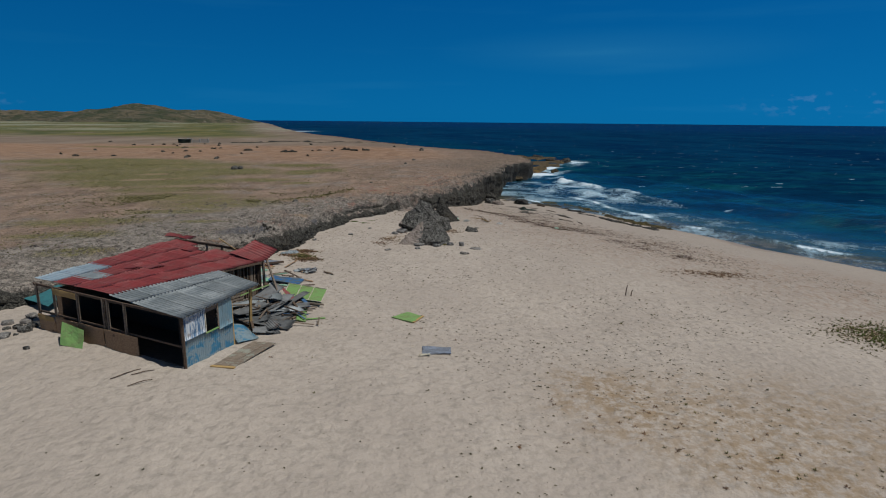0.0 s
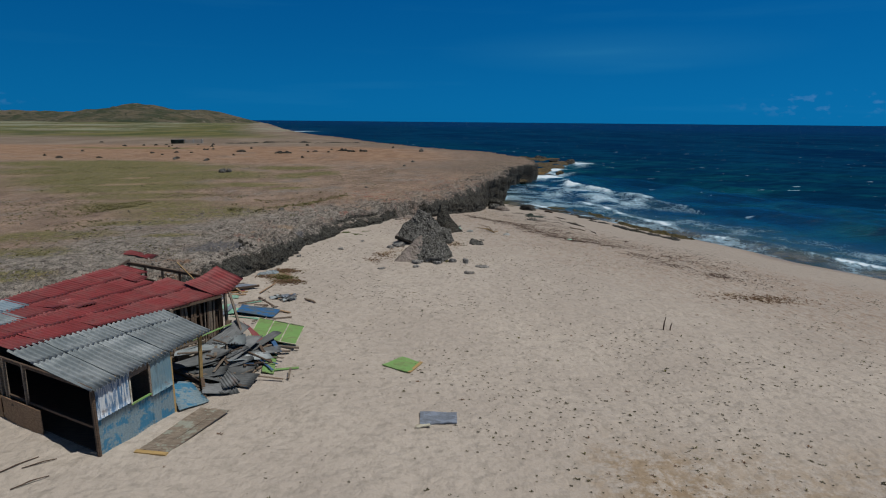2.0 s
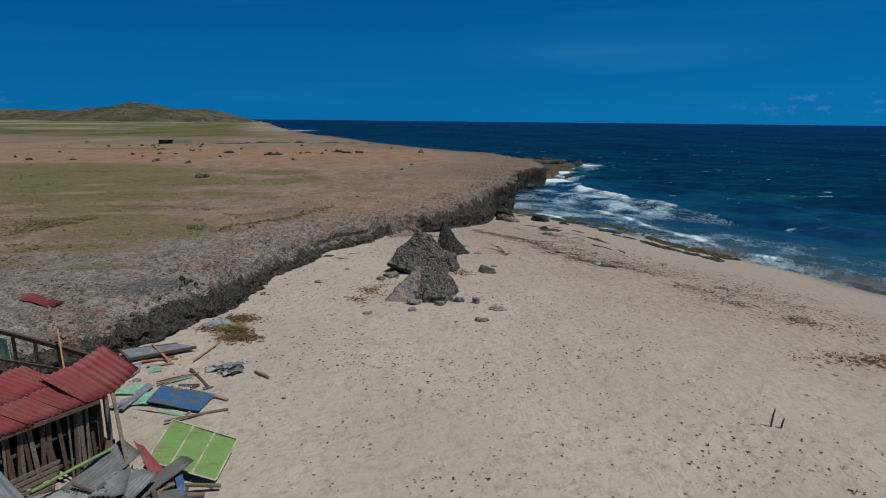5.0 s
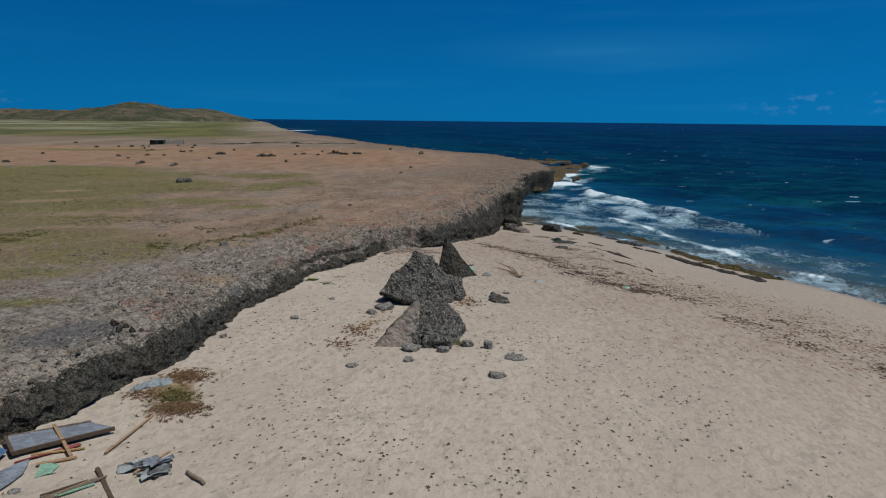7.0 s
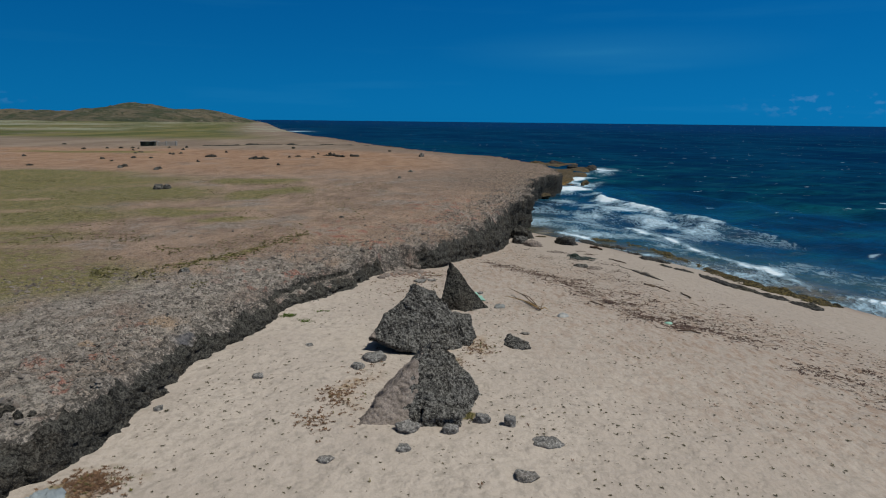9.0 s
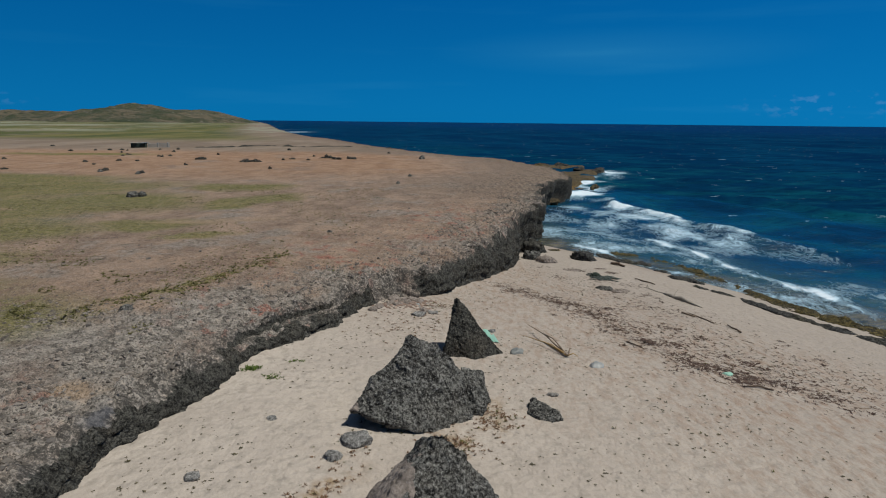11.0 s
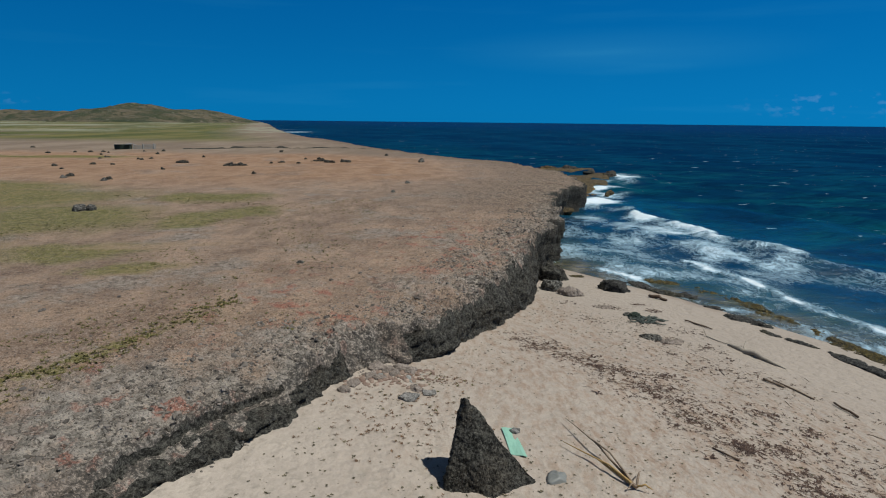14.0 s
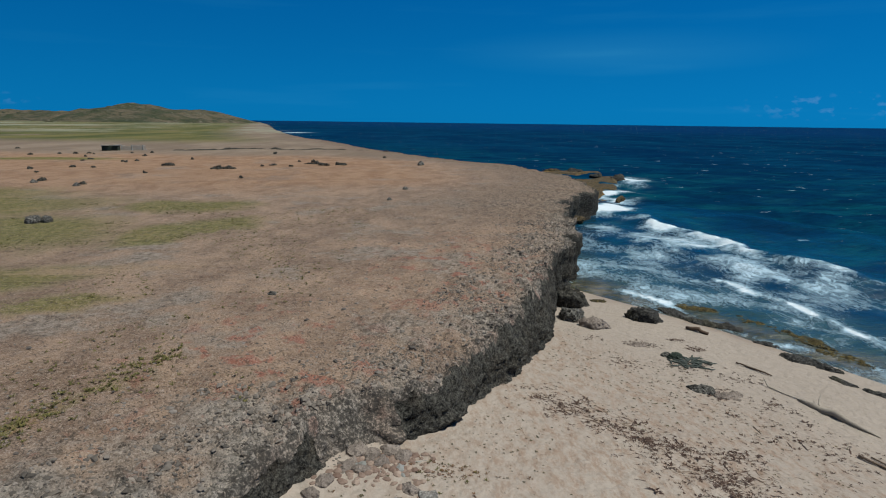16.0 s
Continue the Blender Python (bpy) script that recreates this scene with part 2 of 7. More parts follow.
    h = sums(nt, "MULTIPLY", h, sums(nt, "SUBTRACT", 1.0, sums(nt, "MULTIPLY", wet, 0.9)))
    relief(nt, b, h, 1.0, 0.095)
    return m


def make_plateau():
    m, nt, b = tree("plateau_ground")
    p = place(nt)
    w = wobble(nt, p, 0.11, 11.0)
    v = wobble(nt, p, 0.55, 2.6)
    far_w = wobble(nt, p, 0.03, 36.0)
    s, fs = axes(nt, w), axes(nt, far_w)
    fine, mid = grain(nt, p, 7.5, 7, 0.72), grain(nt, p, 1.7, 7, 0.70)
    blot, wide = grain(nt, stretch(nt, p, (1, 0.6, 1)), 0.42, 6, 0.66), grain(nt, p, 0.085, 5, 0.62)

    def patches(vec, lot, soft=0.75):
        total = 0.0
        for x, y, rx, ry, turn in lot:
            total = sums(nt, "MAXIMUM", total, spot(nt, vec, x, y, rx, ry, turn, soft))
        return total

    def over(col, fac, colour, amount=1.0):
        return blend(nt, sums(nt, "MULTIPLY", fac, amount) if amount != 1.0 else fac, col, colour)

    # bare rock by the cliff, tan soil behind it
    pitted = blend(nt, ramp(nt, mid, 0.38, 0.62), (0.125, 0.117, 0.104), (0.290, 0.266, 0.235))
    pitted = over(pitted, ramp(nt, blot, 0.48, 0.66), (0.175, 0.138, 0.114), 0.75)
    soil = blend(nt, ramp(nt, blot, 0.36, 0.64), (0.166, 0.114, 0.083), (0.312, 0.224, 0.162))
    soil = over(soil, ramp(nt, mid, 0.46, 0.62), (0.220, 0.170, 0.137), 0.7)
    rim = nt.nodes.new("ShaderNodeAttribute")
    rim.attribute_name = "rim"
    reach_ = sums(nt, "MULTIPLY_ADD", ramp(nt, s[1], 76, 50), 14.0, 1.0)
    bare = sums(nt, "SUBTRACT", sums(nt, "ADD", rim.outputs["Fac"], sums(nt, "MULTIPLY", sums(nt, "SUBTRACT", grain(nt, p, 0.2, 6, 0.68), 0.5), 22.0)), reach_)
    col = blend(nt, ramp(nt, bare, 4.0, -3.0), soil, pitted)
    col = over(col, ramp(nt, grain(nt, stretch(nt, p, shift=(40, 9, 0)), 0.14, 6, 0.68), 0.53, 0.62), pitted, 0.65)
    # the weathered brown cape by the headland
    cape = sums(nt, "MULTIPLY", ramp(nt, s[1], 100, 122), ramp(nt, rim.outputs["Fac"], 26, 6))
    col = over(col, cape, blend(nt, ramp(nt, mid, 0.38, 0.62), (0.085, 0.066, 0.052), (0.205, 0.160, 0.125)), 0.8)
    # orange soil farther inland, a pale belt behind it
    orange = blend(nt, ramp(nt, blot, 0.35, 0.65), (0.225, 0.132, 0.080), (0.310, 0.202, 0.130))
    band = sums(nt, "MULTIPLY", sums(nt, "MULTIPLY", ramp(nt, fs[1], 124, 146), ramp(nt, fs[1], 232, 196)), ramp(nt, rim.outputs["Fac"], 16, 34))
    col = over(col, sums(nt, "MULTIPLY", band, ramp(nt, wide, 0.30, 0.48)), orange, 0.9)
    belt = sums(nt, "MULTIPLY", ramp(nt, fs[1], 196, 226), ramp(nt, rim.outputs["Fac"], 4, 20))
    col = over(col, belt, blend(nt, ramp(nt, grain(nt, stretch(nt, p, (1, 0.35, 1)), 0.06, 5, 0.65), 0.40, 0.62), (0.160, 0.126, 0.095), (0.235, 0.190, 0.145)), 0.85)
    # lawns of short olive grass with grey and tan gaps
    grass = blend(nt, ramp(nt, mid, 0.36, 0.62), (0.072, 0.079, 0.020), (0.165, 0.150, 0.053))
    grass = over(grass, ramp(nt, blot, 0.50, 0.66), (0.19, 0.155, 0.06), 0.6)
    lawn = patches(w, ((-60, 112, 28, 17, 14), (-50, 94, 20, 16, 10), (-42, 82, 15, 9, 15), (-38, 101, 13, 12, 0), (-72, 124, 30, 12, 10), (-23.5, 104, 4.4, 10, -25), (-30, 118, 9, 6, 0), (-28, 88, 8, 4.5, 15), (-96, 190, 26, 9, 5)), 0.55)
    lawn = sums(nt, "MULTIPLY", lawn, ramp(nt, sums(nt, "ADD", grain(nt, p, 0.07, 6, 0.62), sums(nt, "MULTIPLY", sums(nt, "SUBTRACT", blot, 0.5), 0.5)), 0.24, 0.40))
    col = over(col, lawn, grass, 0.95)
    near_lawn = patches(v, ((-24.5, 62.2, 8.5, 6.0, 20), (-31, 66, 9, 5, 15), (-35, 73, 10, 5, 10), (-21, 83, 4.2, 2.2, 20), (-29.5, 44.2, 6.0, 2.2, 10), (-25.3, 38.8, 3.6, 1.8, 10), (-31.5, 49.8, 8.0, 2.6, 10), (-21.4, 50.8, 3.2, 1.0, 15), (-26, 56, 6, 1.8, 10)), 0.6)
    near_lawn = sums(nt, "MULTIPLY", near_lawn, ramp(nt, sums(nt, "ADD", mid, sums(nt, "MULTIPLY", sums(nt, "SUBTRACT", blot, 0.5), 0.7)), 0.35, 0.47))
    col = over(col, near_lawn, grass, 0.92)
    strip = sums(nt, "MULTIPLY", spot(nt, v, -15.2, 70.0, 7.4, 0.85, 62, 0.7), ramp(nt, mid, 0.42, 0.56))
    col = over(col, strip, (0.145, 0.135, 0.035), 0.85)
    sandy = patches(v, ((-14.2, 56.6, 1.1, 0.7, 0), (-44, 86.5, 6, 1.6, 8), (-47, 95, 5, 1.5, 5), (-22, 90, 8, 1.3, 12), (-15.5, 53.6, 0.5, 0.35, 0)), 0.7)
    col = over(col, sandy, (0.29, 0.21, 0.14), 0.75)
    # green flats before the hills, with pale salt grass
    far_grain = grain(nt, stretch(nt, p, (1, 0.3, 1)), 0.016, 6, 0.66)
    verge = sums(nt, "MULTIPLY", ramp(nt, fs[1], 270, 340), ramp(nt, far_grain, 0.34, 0.46))
    verge = sums(nt, "MULTIPLY", verge, ramp(nt, rim.outputs["Fac"], 18, 70))
    col = over(col, verge, blend(nt, ramp(nt, grain(nt, stretch(nt, p, (1, 0.3, 1)), 0.04, 5), 0.38, 0.62), (0.052, 0.070, 0.018), (0.140, 0.130, 0.045)), 0.95)
    pale = sums(nt, "MULTIPLY", ramp(nt, fs[1], 430, 520), ramp(nt, grain(nt, stretch(nt, p, (0.8, 0.4, 1)), 0.010, 6, 0.7), 0.50, 0.57))
    col = over(col, pale, (0.27, 0.28, 0.215), 0.75)
    # red succulents, a blue-grey pan of bare rock, brown turf by the hut
    red_in = patches(w, ((0, 92, 9, 15, 10), (-9, 78, 7, 9, 0), (-12, 66, 6, 8, 0), (-15, 52, 3, 8, 0)), 0.8)
    red = sums(nt, "MULTIPLY", red_in, ramp(nt, grain(nt, p, 0.75, 6, 0.66), 0.535, 0.615))
    col = over(col, red, (0.250, 0.098, 0.070), 0.8)
    turf = patches(v, ((-15.6, 41.2, 1.1, 0.7, 20), (-16.2, 39.6, 1.3, 0.7, 20), (-17.6, 43.0, 1.6, 0.6, 10)), 0.5)
    col = over(col, turf, (0.165, 0.088, 0.050), 0.75)
    # pits and crests of the weathered rock, their shade and lit tips painted in
    near = ramp(nt, s[1], 230, 80)
    rocky = sums(nt, "MULTIPLY", near, sums(nt, "MULTIPLY_ADD", ramp(nt, bare, 9.0, -2.0), 0.35, 0.65))
    speck = grain(nt, p, 3.4, 5, 0.74)
    col = over(col, sums(nt, "MULTIPLY", ramp(nt, speck, 0.46, 0.36), near), (0.075, 0.060, 0.048), 0.62)
    col = over(col, sums(nt, "MULTIPLY", ramp(nt, speck, 0.55, 0.66), near), (0.36, 0.285, 0.222), 0.42)
    col = over(col, sums(nt, "MULTIPLY", ramp(nt, mid, 0.43, 0.33), rocky), (0.055, 0.048, 0.041), 0.6)
    col = over(col, sums(nt, "MULTIPLY", ramp(nt, fine, 0.47, 0.37), rocky), (0.042, 0.036, 0.032), 0.82)
    col = over(col, sums(nt, "MULTIPLY", ramp(nt, fine, 0.56, 0.66), rocky), (0.36, 0.325, 0.29), 0.5)
    crisp = grain(nt, p, 15.0, 3, 0.70)
    col = over(col, sums(nt, "MULTIPLY", ramp(nt, crisp, 0.46, 0.39), near), (0.050, 0.042, 0.036), 0.55)
    col = over(col, sums(nt, "MULTIPLY", ramp(nt, crisp, 0.56, 0.64), near), (0.40, 0.335, 0.280), 0.50)
    crust = sums(nt, "MULTIPLY", ramp(nt, sums(nt, "ADD", rim.outputs["Fac"], sums(nt, "MULTIPLY", sums(nt, "SUBTRACT", mid, 0.5), 4.0)), 1.0, -0.1), ramp(nt, fine, 0.62, 0.46))
    col = over(col, crust, (0.045, 0.042, 0.038), 0.85)
    pan = sums(nt, "MAXIMUM", spot(nt, v, -16.3, 46.6, 2.6, 1.7, 25, 0.4), spot(nt, v, -12.7, 55.6, 0.9, 0.7, 0, 0.5))
    col = over(col, pan, blend(nt, ramp(nt, fine, 0.40, 0.62), (0.062, 0.064, 0.072), (0.135, 0.135, 0.142)), 0.85)
    put(nt, b.inputs["Base Color"], col)
    put(nt, b.inputs["Roughness"], 0.95)
    b.inputs["Specular IOR Level"].default_value = 0.2
    relief(nt, b, sums(nt, "ADD", sums(nt, "MULTIPLY", fine, 0.5), sums(nt, "MULTIPLY", mid, 1.2)), 1.0, 0.11)
    return m


def make_karst(name, dark, light, tan, lightness=0.55, pit=0.3, bump=0.12):
    """Weathered reef limestone, tan patches; shade painted into black pits, light onto grey crests."""
    m, nt, b = tree(name)
    p = place(nt)
    fine, mid, blot = grain(nt, p, 8.0, 5, 0.68), grain(nt, p, 2.6, 6, 0.70), grain(nt, p, 0.6, 4)
    pits = cells(nt, wobble(nt, p, 2.2, 0.35), 4.2, "SMOOTH_F1")
    col = blend(nt, ramp(nt, mid, 0.36, lightness + 0.12), dark, light)
    col = blend(nt, sums(nt, "MULTIPLY", ramp(nt, blot, 0.50, 0.64), 0.6), col, tan)
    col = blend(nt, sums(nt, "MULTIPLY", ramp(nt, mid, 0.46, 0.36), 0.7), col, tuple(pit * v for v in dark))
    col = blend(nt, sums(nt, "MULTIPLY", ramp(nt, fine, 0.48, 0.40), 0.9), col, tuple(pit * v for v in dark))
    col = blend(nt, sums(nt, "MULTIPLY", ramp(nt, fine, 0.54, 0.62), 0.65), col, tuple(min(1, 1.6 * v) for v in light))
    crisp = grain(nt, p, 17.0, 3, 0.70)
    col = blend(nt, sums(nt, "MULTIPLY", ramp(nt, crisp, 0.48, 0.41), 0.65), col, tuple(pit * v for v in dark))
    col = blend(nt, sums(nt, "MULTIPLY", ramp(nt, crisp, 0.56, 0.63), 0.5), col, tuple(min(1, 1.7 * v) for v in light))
    put(nt, b.inputs["Base Color"], col)
    put(nt, b.inputs["Roughness"], 0.92)
    b.inputs["Specular IOR Level"].default_value = 0.25
    relief(nt, b, sums(nt, "ADD", sums(nt, "MULTIPLY", fine, 0.6), sums(nt, "ADD", sums(nt, "MULTIPLY", mid, 1.5), sums(nt, "MULTIPLY", pits, -0.6))), 1.0, bump)
    return m


def make_sea():
    m, nt, b = tree("sea_water")
    p = place(nt)
    gap = shore_gap(nt, p, 5.0, 0.05)
    raw = shore_gap(nt, p)
    patch = grain(nt, stretch(nt, p, (1, 0.5, 1), turn=20), 0.018, 5, 0.6)
    # far out these blues include the sky's reflection, as gloss fades to none
    deep = blend(nt, ramp(nt, patch, 0.38, 0.64), (0.0026, 0.0250, 0.098), (0.0030, 0.0370, 0.115))
    blue = blend(nt, ramp(nt, patch, 0.38, 0.64), (0.0012, 0.0215, 0.070), (0.0018, 0.0390, 0.098))
    teal = blend(nt, ramp(nt, grain(nt, p, 0.06, 6, 0.65), 0.42, 0.66), (0.0015, 0.028, 0.072), (0.0030, 0.064, 0.098))
    col = blend(nt, ramp(nt, raw, -1500, -350), deep, blue)
    col = blend(nt, ramp(nt, gap, -210, -40), col, teal)
    col = blend(nt, ramp(nt, gap, -21, -7), col, (0.026, 0.064, 0.070))
    col = blend(nt, ramp(nt, gap, -9, -3.5), col, blend(nt, ramp(nt, grain(nt, p, 0.5, 5), 0.42, 0.6), (0.060, 0.058, 0.030), (0.135, 0.128, 0.100)))
    # shade on small wave faces and light on their backs, painted at two lengths
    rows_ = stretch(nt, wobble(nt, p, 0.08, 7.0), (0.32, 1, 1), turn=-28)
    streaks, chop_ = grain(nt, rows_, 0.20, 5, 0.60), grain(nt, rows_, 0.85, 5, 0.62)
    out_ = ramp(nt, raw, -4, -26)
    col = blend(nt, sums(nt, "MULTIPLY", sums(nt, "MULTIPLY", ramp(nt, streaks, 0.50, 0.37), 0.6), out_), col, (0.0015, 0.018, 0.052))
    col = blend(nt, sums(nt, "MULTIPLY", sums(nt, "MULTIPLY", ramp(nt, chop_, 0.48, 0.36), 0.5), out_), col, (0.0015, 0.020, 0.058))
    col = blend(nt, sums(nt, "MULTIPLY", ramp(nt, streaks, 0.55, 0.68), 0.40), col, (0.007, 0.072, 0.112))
    # broken water: streaked lace, given by the swell of the mesh
    a = nt.nodes.new("ShaderNodeAttribute")
    a.attribute_name = "foam"
    q = wobble(nt, stretch(nt, p, (1, 0.7, 1), turn=-35), 0.5, 2.2)
    web = ramp(nt, sums(nt, "ABSOLUTE", sums(nt, "SUBTRACT", grain(nt, q, 0.95, 4, 0.64, 0.6), 0.5)), 0.085, 0.0)
    fleck = grain(nt, stretch(nt, wobble(nt, p, 0.7, 1.2), (1, 0.45, 1), turn=-35), 4.0, 5, 0.74)
    lace = sums(nt, "ADD", sums(nt, "MULTIPLY", web, 0.20), sums(nt, "MULTIPLY", sums(nt, "ADD", grain(nt, q, 1.3, 4, 0.64), fleck), 0.42))
    foam = ramp(nt, sums(nt, "ADD", a.outputs["Fac"], lace), 0.84, 1.34)
    col = blend(nt, sums(nt, "MULTIPLY", ramp(nt, a.outputs["Fac"], 0.1, 0.9), 0.45), col, (0.085, 0.19, 0.245))
    caps = ramp(nt, sums(nt, "ADD", grain(nt, stretch(nt, p, (0.55, 1, 1), turn=-25), 0.30, 5, 0.6), sums(nt, "MULTIPLY", grain(nt, p, 0.02, 2), 0.12)), 0.725, 0.755)
    foam = sums(nt, "MAXIMUM", foam, sums(nt, "MULTIPLY", caps, 0.6))
    col = blend(nt, foam, col, blend(nt, ramp(nt, a.outputs["Fac"], 0.62, 0.95), (0.37, 0.55, 0.68), (0.66, 0.77, 0.85)))
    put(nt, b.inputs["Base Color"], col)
    put(nt, b.inputs["Roughness"], sums(nt, "ADD", 0.2, sums(nt, "MULTIPLY", foam, 0.6)))
    put(nt, b.inputs["Specular IOR Level"], sums(nt, "MULTIPLY", ramp(nt, raw, -60, -2), 0.25))
    chop = sums(nt, "ADD", grain(nt, stretch(nt, p, (0.55, 1, 1), turn=-30), 0.55, 6, 0.62), sums(nt, "MULTIPLY", grain(nt, stretch(nt, p, (0.5, 1, 1), turn=-35), 0.14, 4, 0.55), 3.2))
    relief(nt, b, sums(nt, "ADD", chop, sums(nt, "MULTIPLY", foam, 0.25)), 1.0, 0.7)
    return m


def make_hill():
    m, nt, b = tree("hill_scrub")
    p = place(nt)
    n1, n2 = grain(nt, p, 0.012, 7, 0.7), grain(nt, p, 0.05, 6, 0.7)
    col = blend(nt, ramp(nt, n1, 0.38, 0.62), (0.034, 0.047, 0.018), (0.125, 0.102, 0.064))
    col = blend(nt, ramp(nt, n2, 0.5, 0.62), col, (0.024, 0.034, 0.016))
    col = blend(nt, sums(nt, "MULTIPLY", ramp(nt, grain(nt, p, 0.09, 6, 0.75), 0.58, 0.66), 0.7), col, (0.26, 0.235, 0.19))
    put(nt, b.inputs["Base Color"], col)
    b.inputs["Roughness"].default_value = 1.0
    relief(nt, b, n2, 1.0, 12)
    return m


SAND, PLATEAU, SEA, HILL = make_sand(), make_plateau(), make_sea(), make_hill()
# cliff stone, dark by itself, set darker still for shade on the face
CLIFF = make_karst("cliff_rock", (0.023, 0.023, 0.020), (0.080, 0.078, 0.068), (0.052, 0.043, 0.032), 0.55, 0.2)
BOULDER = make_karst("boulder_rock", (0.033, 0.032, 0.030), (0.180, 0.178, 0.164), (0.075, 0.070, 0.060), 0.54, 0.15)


def make_flank():
    m, nt, b = tree("smooth_limestone")
    p = place(nt)
    n1, n2 = grain(nt, p, 1.4, 6, 0.65), grain(nt, p, 14, 8, 0.76)
    col = blend(nt, ramp(nt, n1, 0.35, 0.65), (0.165, 0.138, 0.118), (0.275, 0.235, 0.205))
    col = blend(nt, sums(nt, "MULTIPLY", ramp(nt, n2, 0.50, 0.40), 0.6), col, (0.07, 0.06, 0.052))
    col = blend(nt, sums(nt, "MULTIPLY", ramp(nt, n2, 0.56, 0.64), 0.6), col, (0.36, 0.325, 0.295))
    put(nt, b.inputs["Base Color"], col)
    b.inputs["Roughness"].default_value = 0.9
    relief(nt, b, n2, 0.9, 0.06)
    return m


FLANK = make_flank()
PALE_ROCK = make_karst("pale_limestone", (0.135, 0.133, 0.127), (0.225, 0.222, 0.213), (0.20, 0.175, 0.15), 0.55, 0.55, 0.05)
WET_ROCK = make_karst("wet_shore_rock", (0.045, 0.038, 0.022), (0.13, 0.095, 0.045), (0.07, 0.062, 0.055))
BLACK_ROCK = make_karst("black_shore_rock", (0.020, 0.021, 0.022), (0.075, 0.075, 0.070), (0.060, 0.056, 0.028))
MOSSY = make_karst("mossy_shore_rock", (0.032, 0.030, 0.016), (0.115, 0.090, 0.030), (0.040, 0.042, 0.044))
REEF = make_karst("reef_rock", (0.085, 0.058, 0.022), (0.205, 0.125, 0.035), (0.045, 0.04, 0.03))

# ---- mesh helpers ----
def mesh(name, verts, faces, material, smooth=True):
    me = bpy.data.meshes.new(name)
    me.from_pydata([tuple(map(float, v)) for v in verts], [], [tuple(map(int, f)) for f in faces])
    me.materials.append(material)
    if smooth:
        me.polygons.foreach_set("use_smooth", [True] * len(me.polygons))
    me.update()
    return me


def grid_faces(nu, nv, flip=False):
    i, j = np.meshgrid(np.arange(nu - 1), np.arange(nv - 1), indexing="ij")
    a = (i * nv + j).ravel()
    quad = np.stack([a, a + nv, a + nv + 1, a + 1], 1)
    return quad[:, ::-1] if flip else quad


def hash3(i, j, k, seed):
    n = (i * 374761393 + j * 668265263 + k * 1274126177 + seed * 974634541) & 0xFFFFFFFF
    n = ((n ^ (n >> 13)) * 1103515245) & 0xFFFFFFFF
    n = ((n ^ (n >> 16)) * 1597334677) & 0xFFFFFFFF
    return ((n ^ (n >> 15)) & 0xFFFF) / 65535.0


def value_noise(x, y, z, seed=0):
    """Smooth noise from -1 to 1 on arrays."""
    x, y, z = np.broadcast_arrays(np.asarray(x, float), np.asarray(y, float), np.asarray(z, float))
    i, j, k = (np.floor(v).astype(np.int64) for v in (x, y, z))
    u, v, w = x - i, y - j, z - k
    u, v, w = (f * f * (3 - 2 * f) for f in (u, v, w))
    total = 0
    for a in (0, 1):
        for b in (0, 1):
            for c in (0, 1):
                total = total + hash3(i + a, j + b, k + c, seed) * (u if a else 1 - u) * (v if b else 1 - v) * (w if c else 1 - w)
    return total * 2 - 1


def fbm(x, y, z=0.0, octaves=4, seed=0, gain=0.5):
    total, amp = 0, 1.0
    for o in range(octaves):
        total = total + amp * value_noise(np.asarray(x) * 2 ** o, np.asarray(y) * 2 ** o, np.asarray(z) * 2 ** o, seed + o)
        amp *= gain
    return total


def gap_to_sea(x, y):
    x, y = np.asarray(x, float), np.asarray(y, float)
    d = SHORE_C - (SHORE_N[0] * x + SHORE_N[1] * y)
    bulge = np.interp(SHORE_N[0] * y - SHORE_N[1] * x, (10, 20, 31, 44, 57, 66, 74, 90), (-2.2, -2.2, -2.2, 0.8, 3.4, 2.8, 1.0, 0))
    return d + bulge * np.clip(1 - np.abs(d) / 9, 0, 1)


def sand_z(x, y):
    """Height of the beach: flat sand by the hut, a berm, then the slope into the sea."""
    d = gap_to_sea(x, y)
    total = 0
    for off in (-3, -1.5, 0, 1.5, 3):
        total = total + np.interp(d + off, (-400, -60, -25, -12, -3.6, 2, 5, 9, 12, 16, 20, 33, 48, 59, 110),
                                  (-30, -12, -6.5, -4.4, -3.2, -3.0, -2.85, -2.52, -2.05, -1.62, -1.2, -0.68, -0.42, -0.02, 0.2))
    total = total - 2.2 * np.exp(-((np.asarray(x) - 5.5) / 8) ** 2 - ((np.asarray(y) - 32) / 9) ** 2)
    rough = np.clip(d / 10, 0, 1)
    return total / 5 + rough * (0.10 * fbm(np.asarray(x) / 9, np.asarray(y) / 9, 0, 3, 3) + 0.045 * fbm(np.asarray(x) / 0.8, np.asarray(y) / 0.8, 0, 2, 5))


SEA_Z = -3.2


def spread(edges):
    """Coordinates from (start, end, step) stretches."""
    return np.concatenate([np.arange(a, b, s) for a, b, s in edges] + [[edges[-1][1]]])


# ---- the ground: one sheet of sand that runs on under the sea ----
gx = spread([(-4900, -900, 800), (-900, -100, 80), (-100, -34, 3), (-34, 44, 0.3), (44, 100, 3), (100, 900, 80), (900, 4900, 800)])
gy = spread([(-1000, -100, 100), (-100, -4, 6), (-4, 104, 0.3), (104, 160, 3), (160, 900, 60), (900, 4900, 800)])
GX, GY = np.meshgrid(gx, gy, indexing="ij")
ground_mesh = mesh("ground", np.stack([GX, GY, sand_z(GX, GY)], -1).reshape(-1, 3), grid_faces(len(gx), len(gy)), SAND)
